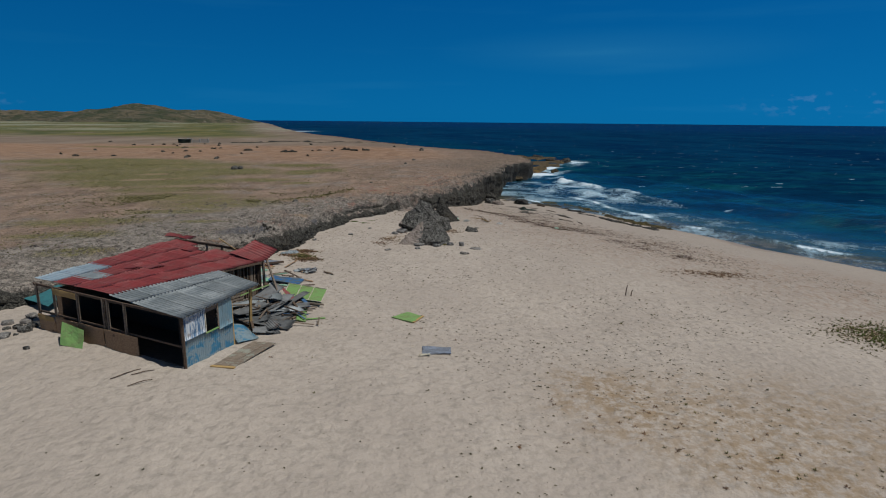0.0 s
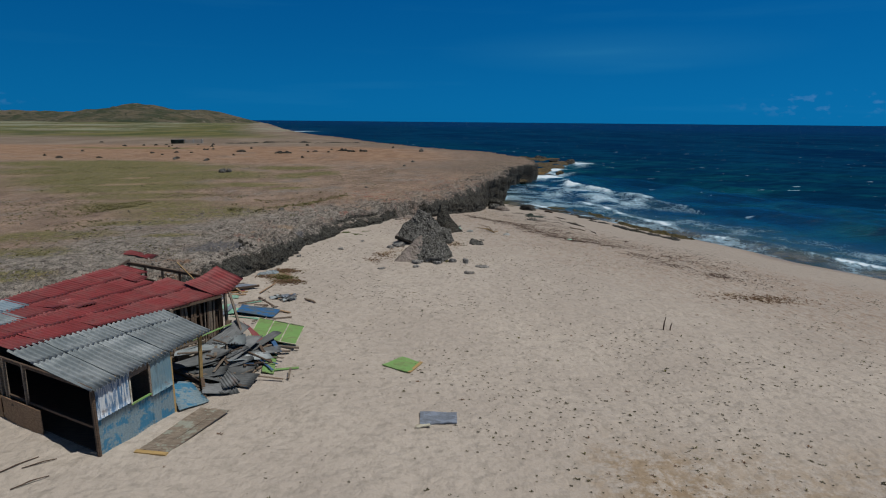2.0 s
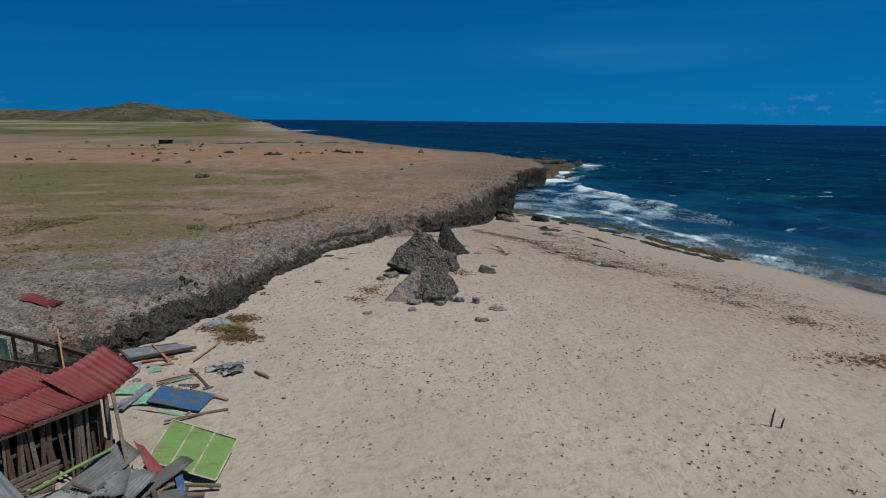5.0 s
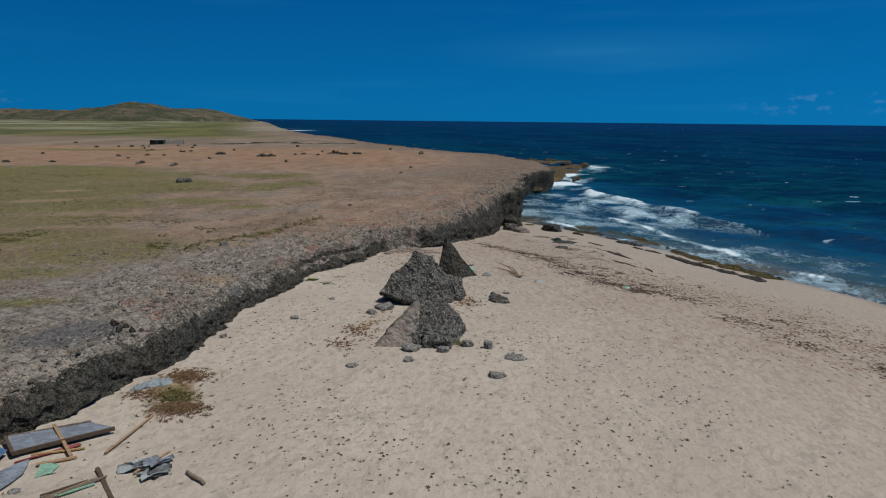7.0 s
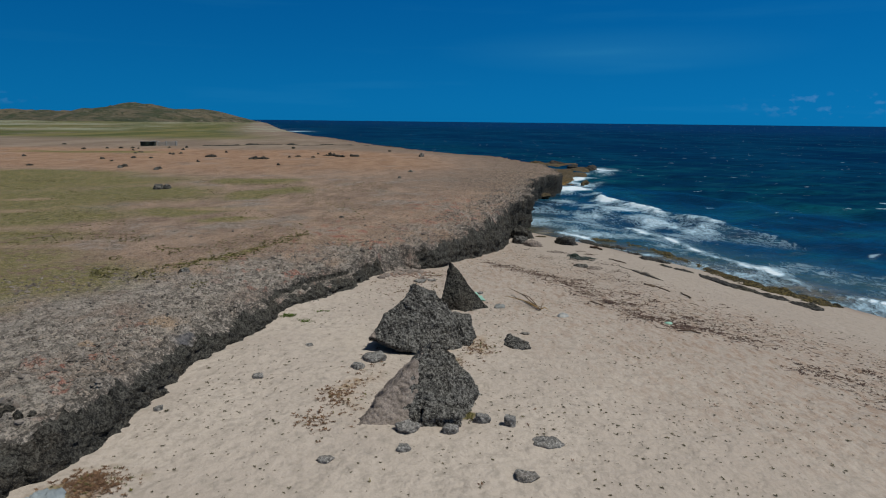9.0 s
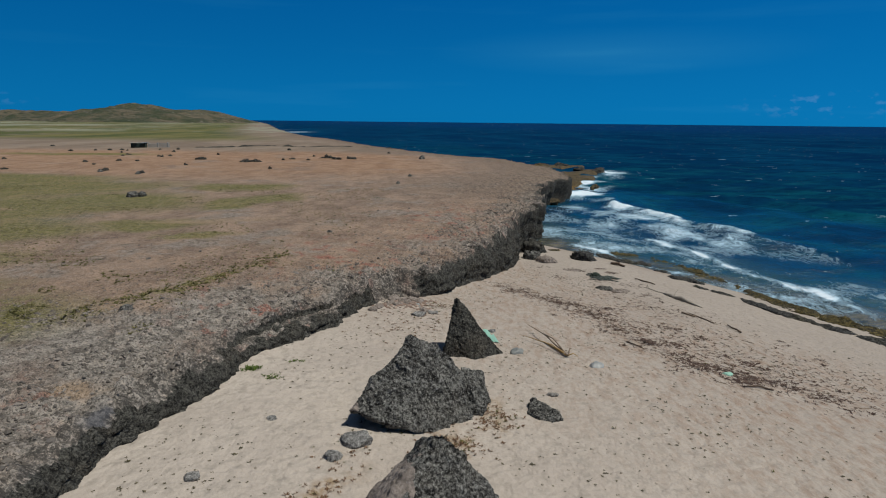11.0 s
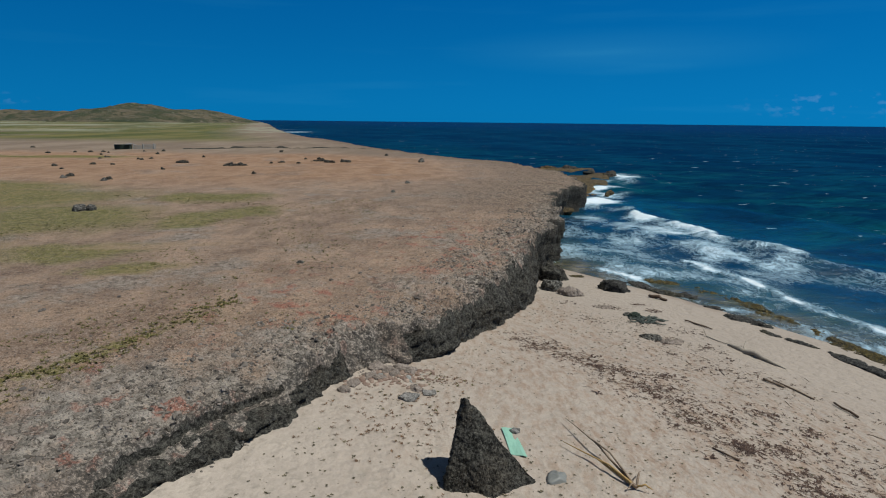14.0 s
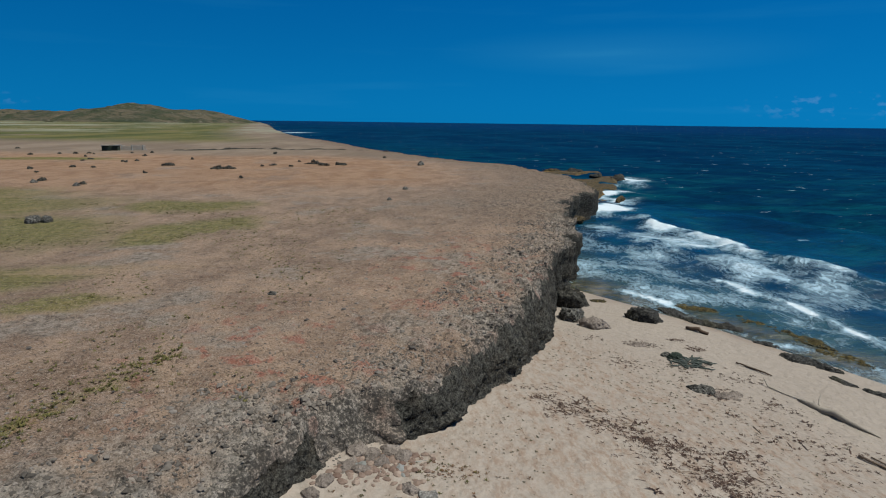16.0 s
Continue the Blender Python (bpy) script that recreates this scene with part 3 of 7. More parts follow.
ground_mesh.attributes.new("gap", "FLOAT", "POINT").data.foreach_set("value", gap_to_sea(GX, GY).ravel().astype(np.float32))
tagged(new("ground", ground_mesh),
                "pale pink-beige beach sand, trodden and strewn with specks", "sand", kind="structure")

# ---- the rock plateau with its low cliff ----
EDGE = [(-40, -60), (-37, -10), (-33, 8), (-28.5, 21), (-24.5, 28), (-20, 34), (-15.7, 38.6), (-14.4, 41.1), (-13.7, 42.6), (-13.2, 45.2), (-12.3, 46.7), (-12.0, 49.2), (-11.7, 51.6),
        (-12.2, 53.4), (-11.8, 55.4), (-10.7, 58.2), (-10.0, 60.6), (-10.1, 62.7), (-9.2, 64.1), (-7.5, 66.7), (-6.4, 68.4), (-6.2, 70.9), (-4.9, 72.6), (-2.9, 74.0),
        (-1.1, 75.5), (0.1, 77.2), (0.7, 79.3), (2.2, 81.2), (4.0, 85.2), (5.2, 87.8), (6.3, 92.4), (8.6, 100), (10.6, 108), (12.2, 115), (13.2, 122), (16.5, 130), (19.5, 138), (22, 150), (23.6, 165), (21, 181), (14, 196),
        (-2, 222), (-33, 280), (-57, 350), (-90, 415), (-150, 585), (-263, 935), (-560, 1900), (-1500, 4700)]


def smooth_line(points, step_at):
    """Points along a smoothed polyline; step_at(y) is the spacing."""
    pts = np.array(points, float)
    for _ in range(2):
        a, b = pts[:-1], pts[1:]
        pts = np.concatenate([pts[:1], np.stack([a * 0.75 + b * 0.25, a * 0.25 + b * 0.75], 1).reshape(-1, 2), pts[-1:]])
    seg = np.hypot(*np.diff(pts, axis=0).T)
    run = np.concatenate([[0], np.cumsum(seg)])
    s, out = 0.0, []
    while s < run[-1]:
        q = (np.interp(s, run, pts[:, 0]), np.interp(s, run, pts[:, 1]))
        out.append(q)
        s += step_at(q[1])
    return np.array(out)


edge = smooth_line(EDGE, lambda y: 1.5 if y < 15 else 0.3 if y < 37 else 0.13 if y < 96 else 0.22 if y < 125 else 0.5 if y < 200 else 2 + (y - 200) * 0.03)
tang = np.gradient(edge, axis=0)
tang /= np.hypot(*tang.T)[:, None]
out_n = np.stack([tang[:, 1], -tang[:, 0]], 1)
far_part = np.clip((edge[:, 1] - 92) / 8, 0, 1)
wav = (0.10 + 0.35 * far_part) * fbm(edge[:, 0] / 2.4, edge[:, 1] / 2.4, 0, 2, 11) + 0.13 * fbm(edge[:, 0] / 0.7, edge[:, 1] / 0.7, 0, 2, 12)
wav = wav + 1.6 * fbm(edge[:, 0] / 14, edge[:, 1] / 14, 0, 2, 14) * np.clip((edge[:, 1] - 98) / 15, 0, 1)
wav = wav + (1.3 * fbm(edge[:, 0] / 4.5, edge[:, 1] / 4.5, 0, 3, 15) + 0.5 * fbm(edge[:, 0] / 1.6, edge[:, 1] / 1.6, 0, 2, 16)) * far_part
edge = edge + out_n * wav[:, None]


def lip_z(y):
    return np.interp(y, (0, 18, 27, 34, 41, 44, 47.5, 50, 54, 60, 64, 70, 73, 76, 80, 86, 95, 120, 150, 210, 400),
                     (0.25, 0.4, 0.55, 0.75, 0.75, 0.85, 1.1, 0.9, 0.55, 0.5, 0.35, 0.4, 0.55, 0.55, 0.65, 0.8, 1.15, 0.9, 0.3, 0.2, 0.2))


def inland_z(x, y, gap):
    base = 1.18 + 0.14 * fbm(np.asarray(x) / 13, np.asarray(y) / 13, 0, 3, 21) + 0.5 * np.clip((np.asarray(y) - 500) / 1500, 0, 3)
    t = np.exp(-gap / 5.0)
    z = base * (1 - t) + lip_z(y) * t
    knob = np.abs(fbm(np.asarray(x) / 0.75, np.asarray(y) / 0.75, 0, 4, 31, 0.6))
    return z + (knob - 0.35) * (0.07 + 0.26 * np.exp(-gap / 5)) + 0.035 * fbm(np.asarray(x) / 2.5, np.asarray(y) / 2.5, 0, 2, 33)


def bell(y, low_, rise, fall, high):
    """1 between rise and fall along the cliff, 0 outside low_ and high."""
    return np.clip((y - low_) / (rise - low_), 0, 1) * np.clip((high - y) / (high - fall), 0, 1)


FACE_ROWS = 20
back = np.concatenate([np.arange(0, 6, 0.13), np.arange(6, 12, 0.25), 12 * 1.11 ** np.arange(0, 58)])
cols = FACE_ROWS + len(back)
ey = edge[:, 1:]
ledge, slump, steep = bell(ey, 62.0, 63.5, 68.0, 69.6), bell(ey, 71.8, 72.9, 73.8, 74.9), np.clip((ey - 92) / 5, 0, 1)
f = np.linspace(0, 1, FACE_ROWS + 1)[None, :]                  # 0 at the foot, 1 at the lip
depth = np.interp(ey, (30, 45, 50, 53, 62, 72, 78, 84, 92, 98), (0.7, 0.6, 0.6, 0.85, 0.9, 0.5, 0.55, 0.85, 0.8, 0.1))
lean = depth * f ** 2.6                                        # a steep face that rounds off towards the lip
bench = np.interp(f, (0, 0.52, 0.80, 0.83, 1), (0, 0.35, 1.35, 1.40, 1.5)) + 0 * ey
scree = 1.5 * f + 0 * ey
lean = lean * (1 - ledge) * (1 - slump) + bench * ledge + scree * slump
lip_x, lip_y = edge[:, :1] - out_n[:, :1] * lean[:, -1:], ey - out_n[:, 1:] * lean[:, -1:]
top_x = lip_x - back[None, :]
top_y = np.repeat(lip_y, len(back), 1)
top_z = inland_z(top_x, top_y, back[None, :])
foot = np.minimum(sand_z(edge[:, 0], edge[:, 1]), SEA_Z - 0.4 + 9 * (edge[:, 1] < 98)) - 0.5
f, lean = f[:, :-1], lean[:, :-1]
fz = foot[:, None] * (1 - f) + top_z[:, :1] * f - 0.20 * ledge * np.exp(-((f - 0.80) / 0.035) ** 2)      # an open crack behind the ledge
crag = np.abs(fbm(edge[:, :1] / 0.9, ey / 0.9, fz / 0.45, 4, 41, 0.62))
big = fbm(edge[:, :1] / 2.8, ey / 2.8, fz / 2.2, 2, 45)
shelf = fbm(edge[:, :1] / 5.0, ey / 5.0, fz / 0.32, 2, 46)     # eroded beds
push = 0.34 * (crag - 0.30) + (0.10 + 0.45 * steep) * big + 0.10 * shelf - steep * (0.30 * np.sin(np.pi * np.clip((1 - f) * 1.15, 0, 1)) + 0.35 * (1 - f))
push = push * np.clip(3.0 * (1 - f), 0, 1) - lean
fx, fy = edge[:, :1] + out_n[:, :1] * push, ey + out_n[:, 1:] * push
land = np.stack([np.concatenate([fx, top_x], 1), np.concatenate([fy, top_y], 1), np.concatenate([fz, top_z], 1)], -1)
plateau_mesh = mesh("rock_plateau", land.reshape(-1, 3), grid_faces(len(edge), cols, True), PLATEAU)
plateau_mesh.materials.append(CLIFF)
rim_gap = np.repeat(np.concatenate([np.zeros(FACE_ROWS), back])[None, :], len(edge), 0)
plateau_mesh.attributes.new("rim", "FLOAT", "POINT").data.foreach_set("value", rim_gap.ravel().astype(np.float32))
row = np.arange(cols - 1)[None, :]
e_x, e_y = edge[:-1, :1], edge[:-1, 1:]
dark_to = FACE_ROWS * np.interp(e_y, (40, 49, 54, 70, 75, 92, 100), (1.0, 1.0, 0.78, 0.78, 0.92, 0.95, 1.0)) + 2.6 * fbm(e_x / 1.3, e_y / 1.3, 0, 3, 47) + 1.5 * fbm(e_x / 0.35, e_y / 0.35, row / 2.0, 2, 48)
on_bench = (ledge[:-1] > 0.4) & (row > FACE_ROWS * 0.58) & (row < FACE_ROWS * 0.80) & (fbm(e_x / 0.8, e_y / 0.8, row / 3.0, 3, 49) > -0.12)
# shade down the crack, painted with the dark cliff material
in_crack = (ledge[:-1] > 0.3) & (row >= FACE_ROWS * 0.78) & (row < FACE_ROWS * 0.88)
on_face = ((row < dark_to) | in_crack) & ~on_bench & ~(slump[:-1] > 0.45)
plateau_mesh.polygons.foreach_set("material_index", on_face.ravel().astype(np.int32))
tagged(new("rock_plateau", plateau_mesh), "flat pitted limestone plateau with grass patches ending in a low dark cliff", "plateau", kind="structure")
lip_line = np.stack([lip_y[:, 0], lip_x[:, 0]], 1)
lip_line = lip_line[np.argsort(lip_line[:, 0])]


def plateau_z(x, y):
    """Height of the plateau's top at a place inland of its edge."""
    ex = np.interp(y, lip_line[:, 0], lip_line[:, 1])
    return float(inland_z(np.array([x]), np.array([y]), np.array([max(ex - x, 0)]))[0])


def floor_zs(x, y):
    """Heights of whatever lies on top, for arrays of places."""
    ex = np.interp(y, lip_line[:, 0], lip_line[:, 1])
    return np.where(x < ex, inland_z(x, y, np.maximum(ex - x, 0)), sand_z(x, y))


def floor_z(x, y):
    return float(floor_zs(np.array([x], float), np.array([y], float))[0])


# ---- far hills ----
hx = np.arange(-2900, -300, 18.0)
hy = np.arange(1350, 2900, 28.0)
HX, HY = np.meshgrid(hx, hy, indexing="ij")


def mound(x, y, w, l, h, power=1.0):
    r = ((HX - x) / w) ** 2 + ((HY - y) / l) ** 2
    return h * np.maximum(0, 1 - r) ** power


coast = np.interp(HY, edge[:, 1], edge[:, 0])
hz = np.maximum.reduce([mound(-960, 1900, 170, 360, 55, 0.7), mound(-850, 1900, 210, 380, 47, 0.75), mound(-900, 1900, 330, 400, 38, 0.9), mound(-1180, 1950, 330, 360, 35), mound(-1500, 2000, 480, 380, 34), mound(-1950, 2050, 600, 450, 42)])
hz = hz * (1 + 0.14 * fbm(HX / 150, HY / 150, 0, 4, 51)) + 4.6 * fbm(HX / 48, HY / 48, 0, 4, 55, 0.65) - 4.0
hz = np.minimum(hz, np.maximum(0, (coast - HX - 10) * 0.25)) + 0.5 - 12 * (HX > coast - 12)
tagged(new("hill", mesh("hill", np.stack([HX, HY, hz], -1).reshape(-1, 3), grid_faces(len(hx), len(hy)), HILL)), "low scrub-covered brown-green hills on the horizon", "hill", kind="structure")

# ---- the sea ----
sx = spread([(-4900, -600, 500), (-600, -60, 30), (-60, 4, 8), (4, 70, 0.55), (70, 160, 1.5), (160, 420, 6), (420, 1200, 40), (1200, 4900, 300)])
sy = spread([(-2500, -200, 300), (-200, 20, 20), (20, 44, 3), (44, 170, 0.55), (170, 320, 2.5), (320, 900, 12), (900, 4950, 180)])
SX, SY = np.meshgrid(sx, sy, indexing="ij")
sd = gap_to_sea(SX, SY)
near = np.clip(1 - np.hypot(SX - 30, SY - 100) / 330, 0, 1)
swell = 0.34 * np.sin((SX * 0.80 + SY * 0.60) / 2.9 + 2.6 * fbm(SX / 22, SY / 22, 0, 2, 61)) + 0.26 * fbm(SX / 4.5, SY / 6, 0, 3, 62)
rd = SHORE_C - (SHORE_N[0] * SX + SHORE_N[1] * SY)
along = SX * -SHORE_N[1] + SY * SHORE_N[0]
calm = np.clip(-rd / 26, 0.04, 1)


def gauss(u, behind, ahead):
    """A ridge across a line: its width out at sea of it and shoreward of it."""
    return np.exp(-(u / np.where(u < 0, behind, ahead)) ** 2)


def reach(start, full, last, end):
    return np.clip((along - start) / (full - start), 0, 1) * np.clip((end - along) / (end - last), 0, 1)


# the breaking wave, the broken water before it, and the last wave's edge running up the beach
outer = rd - np.interp(along, (50, 58, 66, 72, 78, 87, 97, 106), (-25, -26, -27.5, -28.5, -30.5, -34.5, -39, -44)) + 2.0 * fbm(SX / 9, SY / 9, 0, 4, 63)
inner = rd - np.interp(along, (20, 44, 50, 54, 59, 63, 67, 72, 78, 86), (-5, -6, -7, -7, -8.5, -11.5, -14.5, -16.5, -18.5, -23)) + 1.4 * fbm(SX / 7, SY / 7, 0, 3, 64)
uneven = np.clip(0.75 + 0.6 * fbm(SX / 4, SY / 4, 0, 3, 65), 0, 1.2)
crest_run, inner_run = reach(65, 71, 96, 103), reach(4, 26, 70, 80)
crest = gauss(outer, 1.0, 2.9) * crest_run
wash = np.where(outer > 0, 0.22 * np.exp(-np.maximum(outer, 0) / 8) + 0.46 + 0.10 * reach(66, 78, 96, 108), 0) * np.clip((inner < 0) + 0.85, 0, 1) * reach(46, 68, 98, 112)
trail = np.where(inner < 0, 0.62 * np.exp(inner / 4.0) + 0.42 * np.exp(inner / 0.9), gauss(inner, 1, 0.5)) * inner_run
side = reach(10, 24, 56, 66) * 0.50 * np.clip((inner + 14) / 8, 0, 1)
swash = gauss(sd + 4.6 + 1.6 * fbm(SX / 5, SY / 5, 0, 3, 66), 1.5, 0.7) * (0.66 + 0.34 * reach(66, 72, 80, 86))
shallow = 0.52 * np.clip((-4.0 - sd) / 3, 0, 1) * (inner > 0) * reach(40, 56, 92, 104)
cliff_x = np.interp(SY, edge[:, 1], edge[:, 0])
wash_rock = np.exp(-np.abs(SX - cliff_x - 3) / 6.0) * np.clip((SY - 114) / 16, 0, 1) * np.clip((1500 - SY) / 900, 0.0, 1) * (0.52 + 0.3 * fbm(SX / 9, SY / 9, 0, 2, 68))
cove = 0.72 * np.exp(-((SX - 21) / 7.5) ** 2 - ((SY - 142) / 6.0) ** 2) + 0.62 * np.exp(-((SX - 12) / 3.5) ** 2 - ((SY - 102) / 2.6) ** 2)
reef_wash = 0.95 * np.exp(-(((SX - 33) * 0.93 - (SY - 172) * 0.36) / 6) ** 2 - ((SY - 174) / 26) ** 2) + 0.9 * np.exp(-((SX - 46) / 4.5) ** 2 - ((SY - 204) / 9) ** 2) + 0.95 * np.exp(-((SX - 25) / 5) ** 2 - ((SY - 151) / 7) ** 2)
foam = np.maximum.reduce([wash, trail, side, shallow, swash * (sd < 2), wash_rock, cove, reef_wash]) * uneven
foam = np.maximum(foam, (0.52 + 0.36 * np.clip(0.6 + fbm(SX / 3, SY / 3, 0, 2, 67), 0, 1)) * gauss(inner, 1.3, 0.5) * reach(40, 50, 74, 82))
foam = np.maximum(foam, 1.0 * crest * np.clip(0.88 + 0.6 * fbm(SX / 2.8, SY / 2.8, 0, 3, 69), 0, 1))
foam = np.maximum(foam, 0.8 * np.exp(-((SX + 182) / 26) ** 2 - ((SY - 755) / 45) ** 2))
foam = np.maximum(foam, 0.75 * np.exp(-((SX - cliff_x - 4) / 10) ** 2) * (SY > 210) * np.clip(1.3 * fbm(SY / 30, 0.5, 0, 3, 70), 0, 1))
foam = np.clip(foam, 0, 1.1)
lift = 0.75 * gauss(outer, 1.6, 1.8) * crest_run + 0.15 * gauss(inner, 2.5, 0.8) * inner_run
far_rise = np.clip((np.hypot(SX, SY) - 3000) / 1900, 0, 1)      # stands in for the sea beyond, up to the true horizon
sz = SEA_Z + near * calm * swell + lift + 13 * far_rise
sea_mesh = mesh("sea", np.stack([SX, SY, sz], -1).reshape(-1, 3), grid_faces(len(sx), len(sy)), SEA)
sea_mesh.attributes.new("foam", "FLOAT", "POINT").data.foreach_set("value", foam.ravel().astype(np.float32))
sea_mesh.attributes.new("gap", "FLOAT", "POINT").data.foreach_set("value", sd.ravel().astype(np.float32))
tagged(new("sea", sea_mesh), "deep blue sea with whitecaps and foaming breakers along the beach", "sea", kind="structure")

# ---- materials of the things ----
def make_metal(name, paint, worn, rust=0.35, seed=0.0):
    """Painted or bare corrugated sheet: faded, streaked, with rust."""
    m, nt, b = tree(name)
    p = stretch(nt, place(nt), shift=(seed, seed, 0))
    info = nt.nodes.new("ShaderNodeObjectInfo")
    col = blend(nt, ramp(nt, grain(nt, p, 1.1, 6, 0.65), 0.4, 0.65), paint, worn)
    col = blend(nt, sums(nt, "MULTIPLY", ramp(nt, info.outputs["Random"], 0.0, 1.0), 0.45), col, tuple(0.62 * v for v in paint))
    streak = ramp(nt, grain(nt, stretch(nt, p, (1.0, 1.0, 0.3), turn=28), 3.2, 7, 0.7), 0.52, 0.70)
    col = blend(nt, sums(nt, "MULTIPLY", streak, 0.55), col, tuple(0.40 * v for v in worn))
    spots = sums(nt, "MULTIPLY", ramp(nt, grain(nt, p, 2.3, 7, 0.7), 0.60, 0.70), rust)
    col = blend(nt, spots, col, (0.12, 0.055, 0.03))
    put(nt, b.inputs["Base Color"], col)
    b.inputs["Metallic"].default_value = 0.0
    put(nt, b.inputs["Roughness"], sums(nt, "ADD", 0.55, sums(nt, "MULTIPLY", grain(nt, p, 5, 4), 0.3)))
    relief(nt, b, grain(nt, p, 8, 6, 0.7), 0.35, 0.02)
    return m


def make_wood(name, base, dark, paint=None, left=0.5, turn=28):
    """Weathered boards: grain along the piece, flaking paint where there is any left."""
    m, nt, b = tree(name)
    p = place(nt)
    lines = grain(nt, stretch(nt, p, (1.2, 9, 9), turn=turn), 2.2, 7, 0.7)
    info = nt.nodes.new("ShaderNodeObjectInfo")
    col = blend(nt, ramp(nt, lines, 0.35, 0.65), dark, base)
    col = blend(nt, sums(nt, "MULTIPLY", info.outputs["Random"], 0.4), col, dark)
    if paint:
        flake = ramp(nt, grain(nt, stretch(nt, p, (1, 1.6, 1.6), turn=turn), 1.5, 8, 0.72), 0.70 - 0.4 * left, 0.76 - 0.4 * left)
        col = blend(nt, flake, col, blend(nt, grain(nt, p, 4, 4), paint, tuple(0.7 * v for v in paint)))
    put(nt, b.inputs["Base Color"], col)
    b.inputs["Roughness"].default_value = 0.85
    relief(nt, b, lines, 0.5, 0.02)
    return m


def make_striped(name, pale, deep):
    """Corrugated sheet whose whitewash is left on the ridges only."""
    m, nt, b = tree(name)
    p = place(nt)
    lines = grain(nt, stretch(nt, p, (7, 7, 0.7)), 1.4, 6, 0.7)
    col = blend(nt, ramp(nt, lines, 0.44, 0.58), deep, pale)
    col = blend(nt, sums(nt, "MULTIPLY", ramp(nt, grain(nt, p, 2.2, 6, 0.7), 0.56, 0.68), 0.6), col, (0.16, 0.10, 0.06))
    put(nt, b.inputs["Base Color"], col)
    b.inputs["Roughness"].default_value = 0.7
    relief(nt, b, lines, 0.4, 0.03)
    return m


RED = make_metal("faded_red_sheet", (0.235, 0.040, 0.042), (0.215, 0.068, 0.066), 0.45)
ZINC = make_metal("weathered_zinc_sheet", (0.20, 0.235, 0.25), (0.34, 0.375, 0.39), 0.4, 3.0)
FADED_BLUE = make_metal("faded_blue_sheet", (0.12, 0.225, 0.285), (0.19, 0.26, 0.285), 0.7, 13.0)
DULL = make_metal("dull_grey_sheet", (0.092, 0.100, 0.104), (0.185, 0.196, 0.202), 0.5, 7.0)
PALE_BLUE = make_metal("pale_blue_sheet", (0.26, 0.35, 0.42), (0.34, 0.40, 0.44), 0.35, 5.0)
WHITE_BLUE = make_striped("whitewashed_sheet", (0.50, 0.54, 0.57), (0.07, 0.15, 0.26))
OLD_WOOD = make_wood("grey_weathered_wood", (0.24, 0.195, 0.15), (0.10, 0.078, 0.06))
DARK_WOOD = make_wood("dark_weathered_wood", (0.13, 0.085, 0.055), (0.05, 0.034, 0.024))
PLY = make_wood("stained_plywood", (0.44, 0.30, 0.175), (0.22, 0.14, 0.08), (0.09, 0.06, 0.04), 0.22)
BLUE_WOOD = make_wood("flaking_blue_board", (0.22, 0.30, 0.335), (0.13, 0.19, 0.22), (0.04, 0.185, 0.31), 0.5)
SEA_BLUE = make_wood("faded_blue_board", (0.12, 0.19, 0.29), (0.07, 0.12, 0.20), (0.04, 0.12, 0.27), 0.6)
WORN_BLUE = make_wood("worn_blue_board", (0.10, 0.15, 0.20), (0.05, 0.075, 0.10), (0.018, 0.13, 0.33), 0.55)
GREEN_WOOD = make_wood("green_painted_board", (0.22, 0.32, 0.12), (0.13, 0.20, 0.07), (0.19, 0.36, 0.11), 0.62)
MINT_WOOD = make_wood("mint_board", (0.26, 0.42, 0.33), (0.14, 0.26, 0.20), (0.24, 0.50, 0.36), 0.65)
WHITE_WOOD = make_wood("white_painted_wood", (0.42, 0.39, 0.30), (0.24, 0.21, 0.16), (0.54, 0.51, 0.40), 0.6)
TEAL = make_wood("teal_board", (0.03, 0.15, 0.17), (0.02, 0.10, 0.12), (0.035, 0.19, 0.21), 0.6)
GREY_BOARD = make_wood("blue_grey_board", (0.20, 0.235, 0.29), (0.11, 0.125, 0.15), (0.23, 0.27, 0.34), 0.5)
YELLOW_WOOD = make_wood("yellow_edge_wood", (0.44, 0.30, 0.12), (0.30, 0.20, 0.08))
DOOR_WOOD = make_wood("peeling_door_wood", (0.26, 0.215, 0.165), (0.13, 0.10, 0.075), (0.30, 0.31, 0.255), 0.42)
DRIFT = make_wood("bleached_driftwood", (0.30, 0.235, 0.17), (0.14, 0.10, 0.07))


# ---- builders ----
def thing(name, at, label, category, group=""):
    e = new(name)
    e.location = at
    e.empty_display_size = 0.2
    return tagged(e, label, category, group)


def part(name, data, parent, label=""):
    """Link a mesh (made in world places) as one object under its thing."""
    ob = new(name, data)
    base = parent
    while base.parent:
        base = base.parent
    data.transform(Matrix.Translation(-Vector(base.location)))
    ob.parent = parent
    return tagged(ob, label)


def whole(name, data, at, label, category, group="", kind=""):
    """A thing of a single mesh made in world places, with its origin at its base."""
    ob = new(name, data)
    data.transform(Matrix.Translation(-Vector(at)))
    ob.location = at
    return tagged(ob, label, category, group, kind)


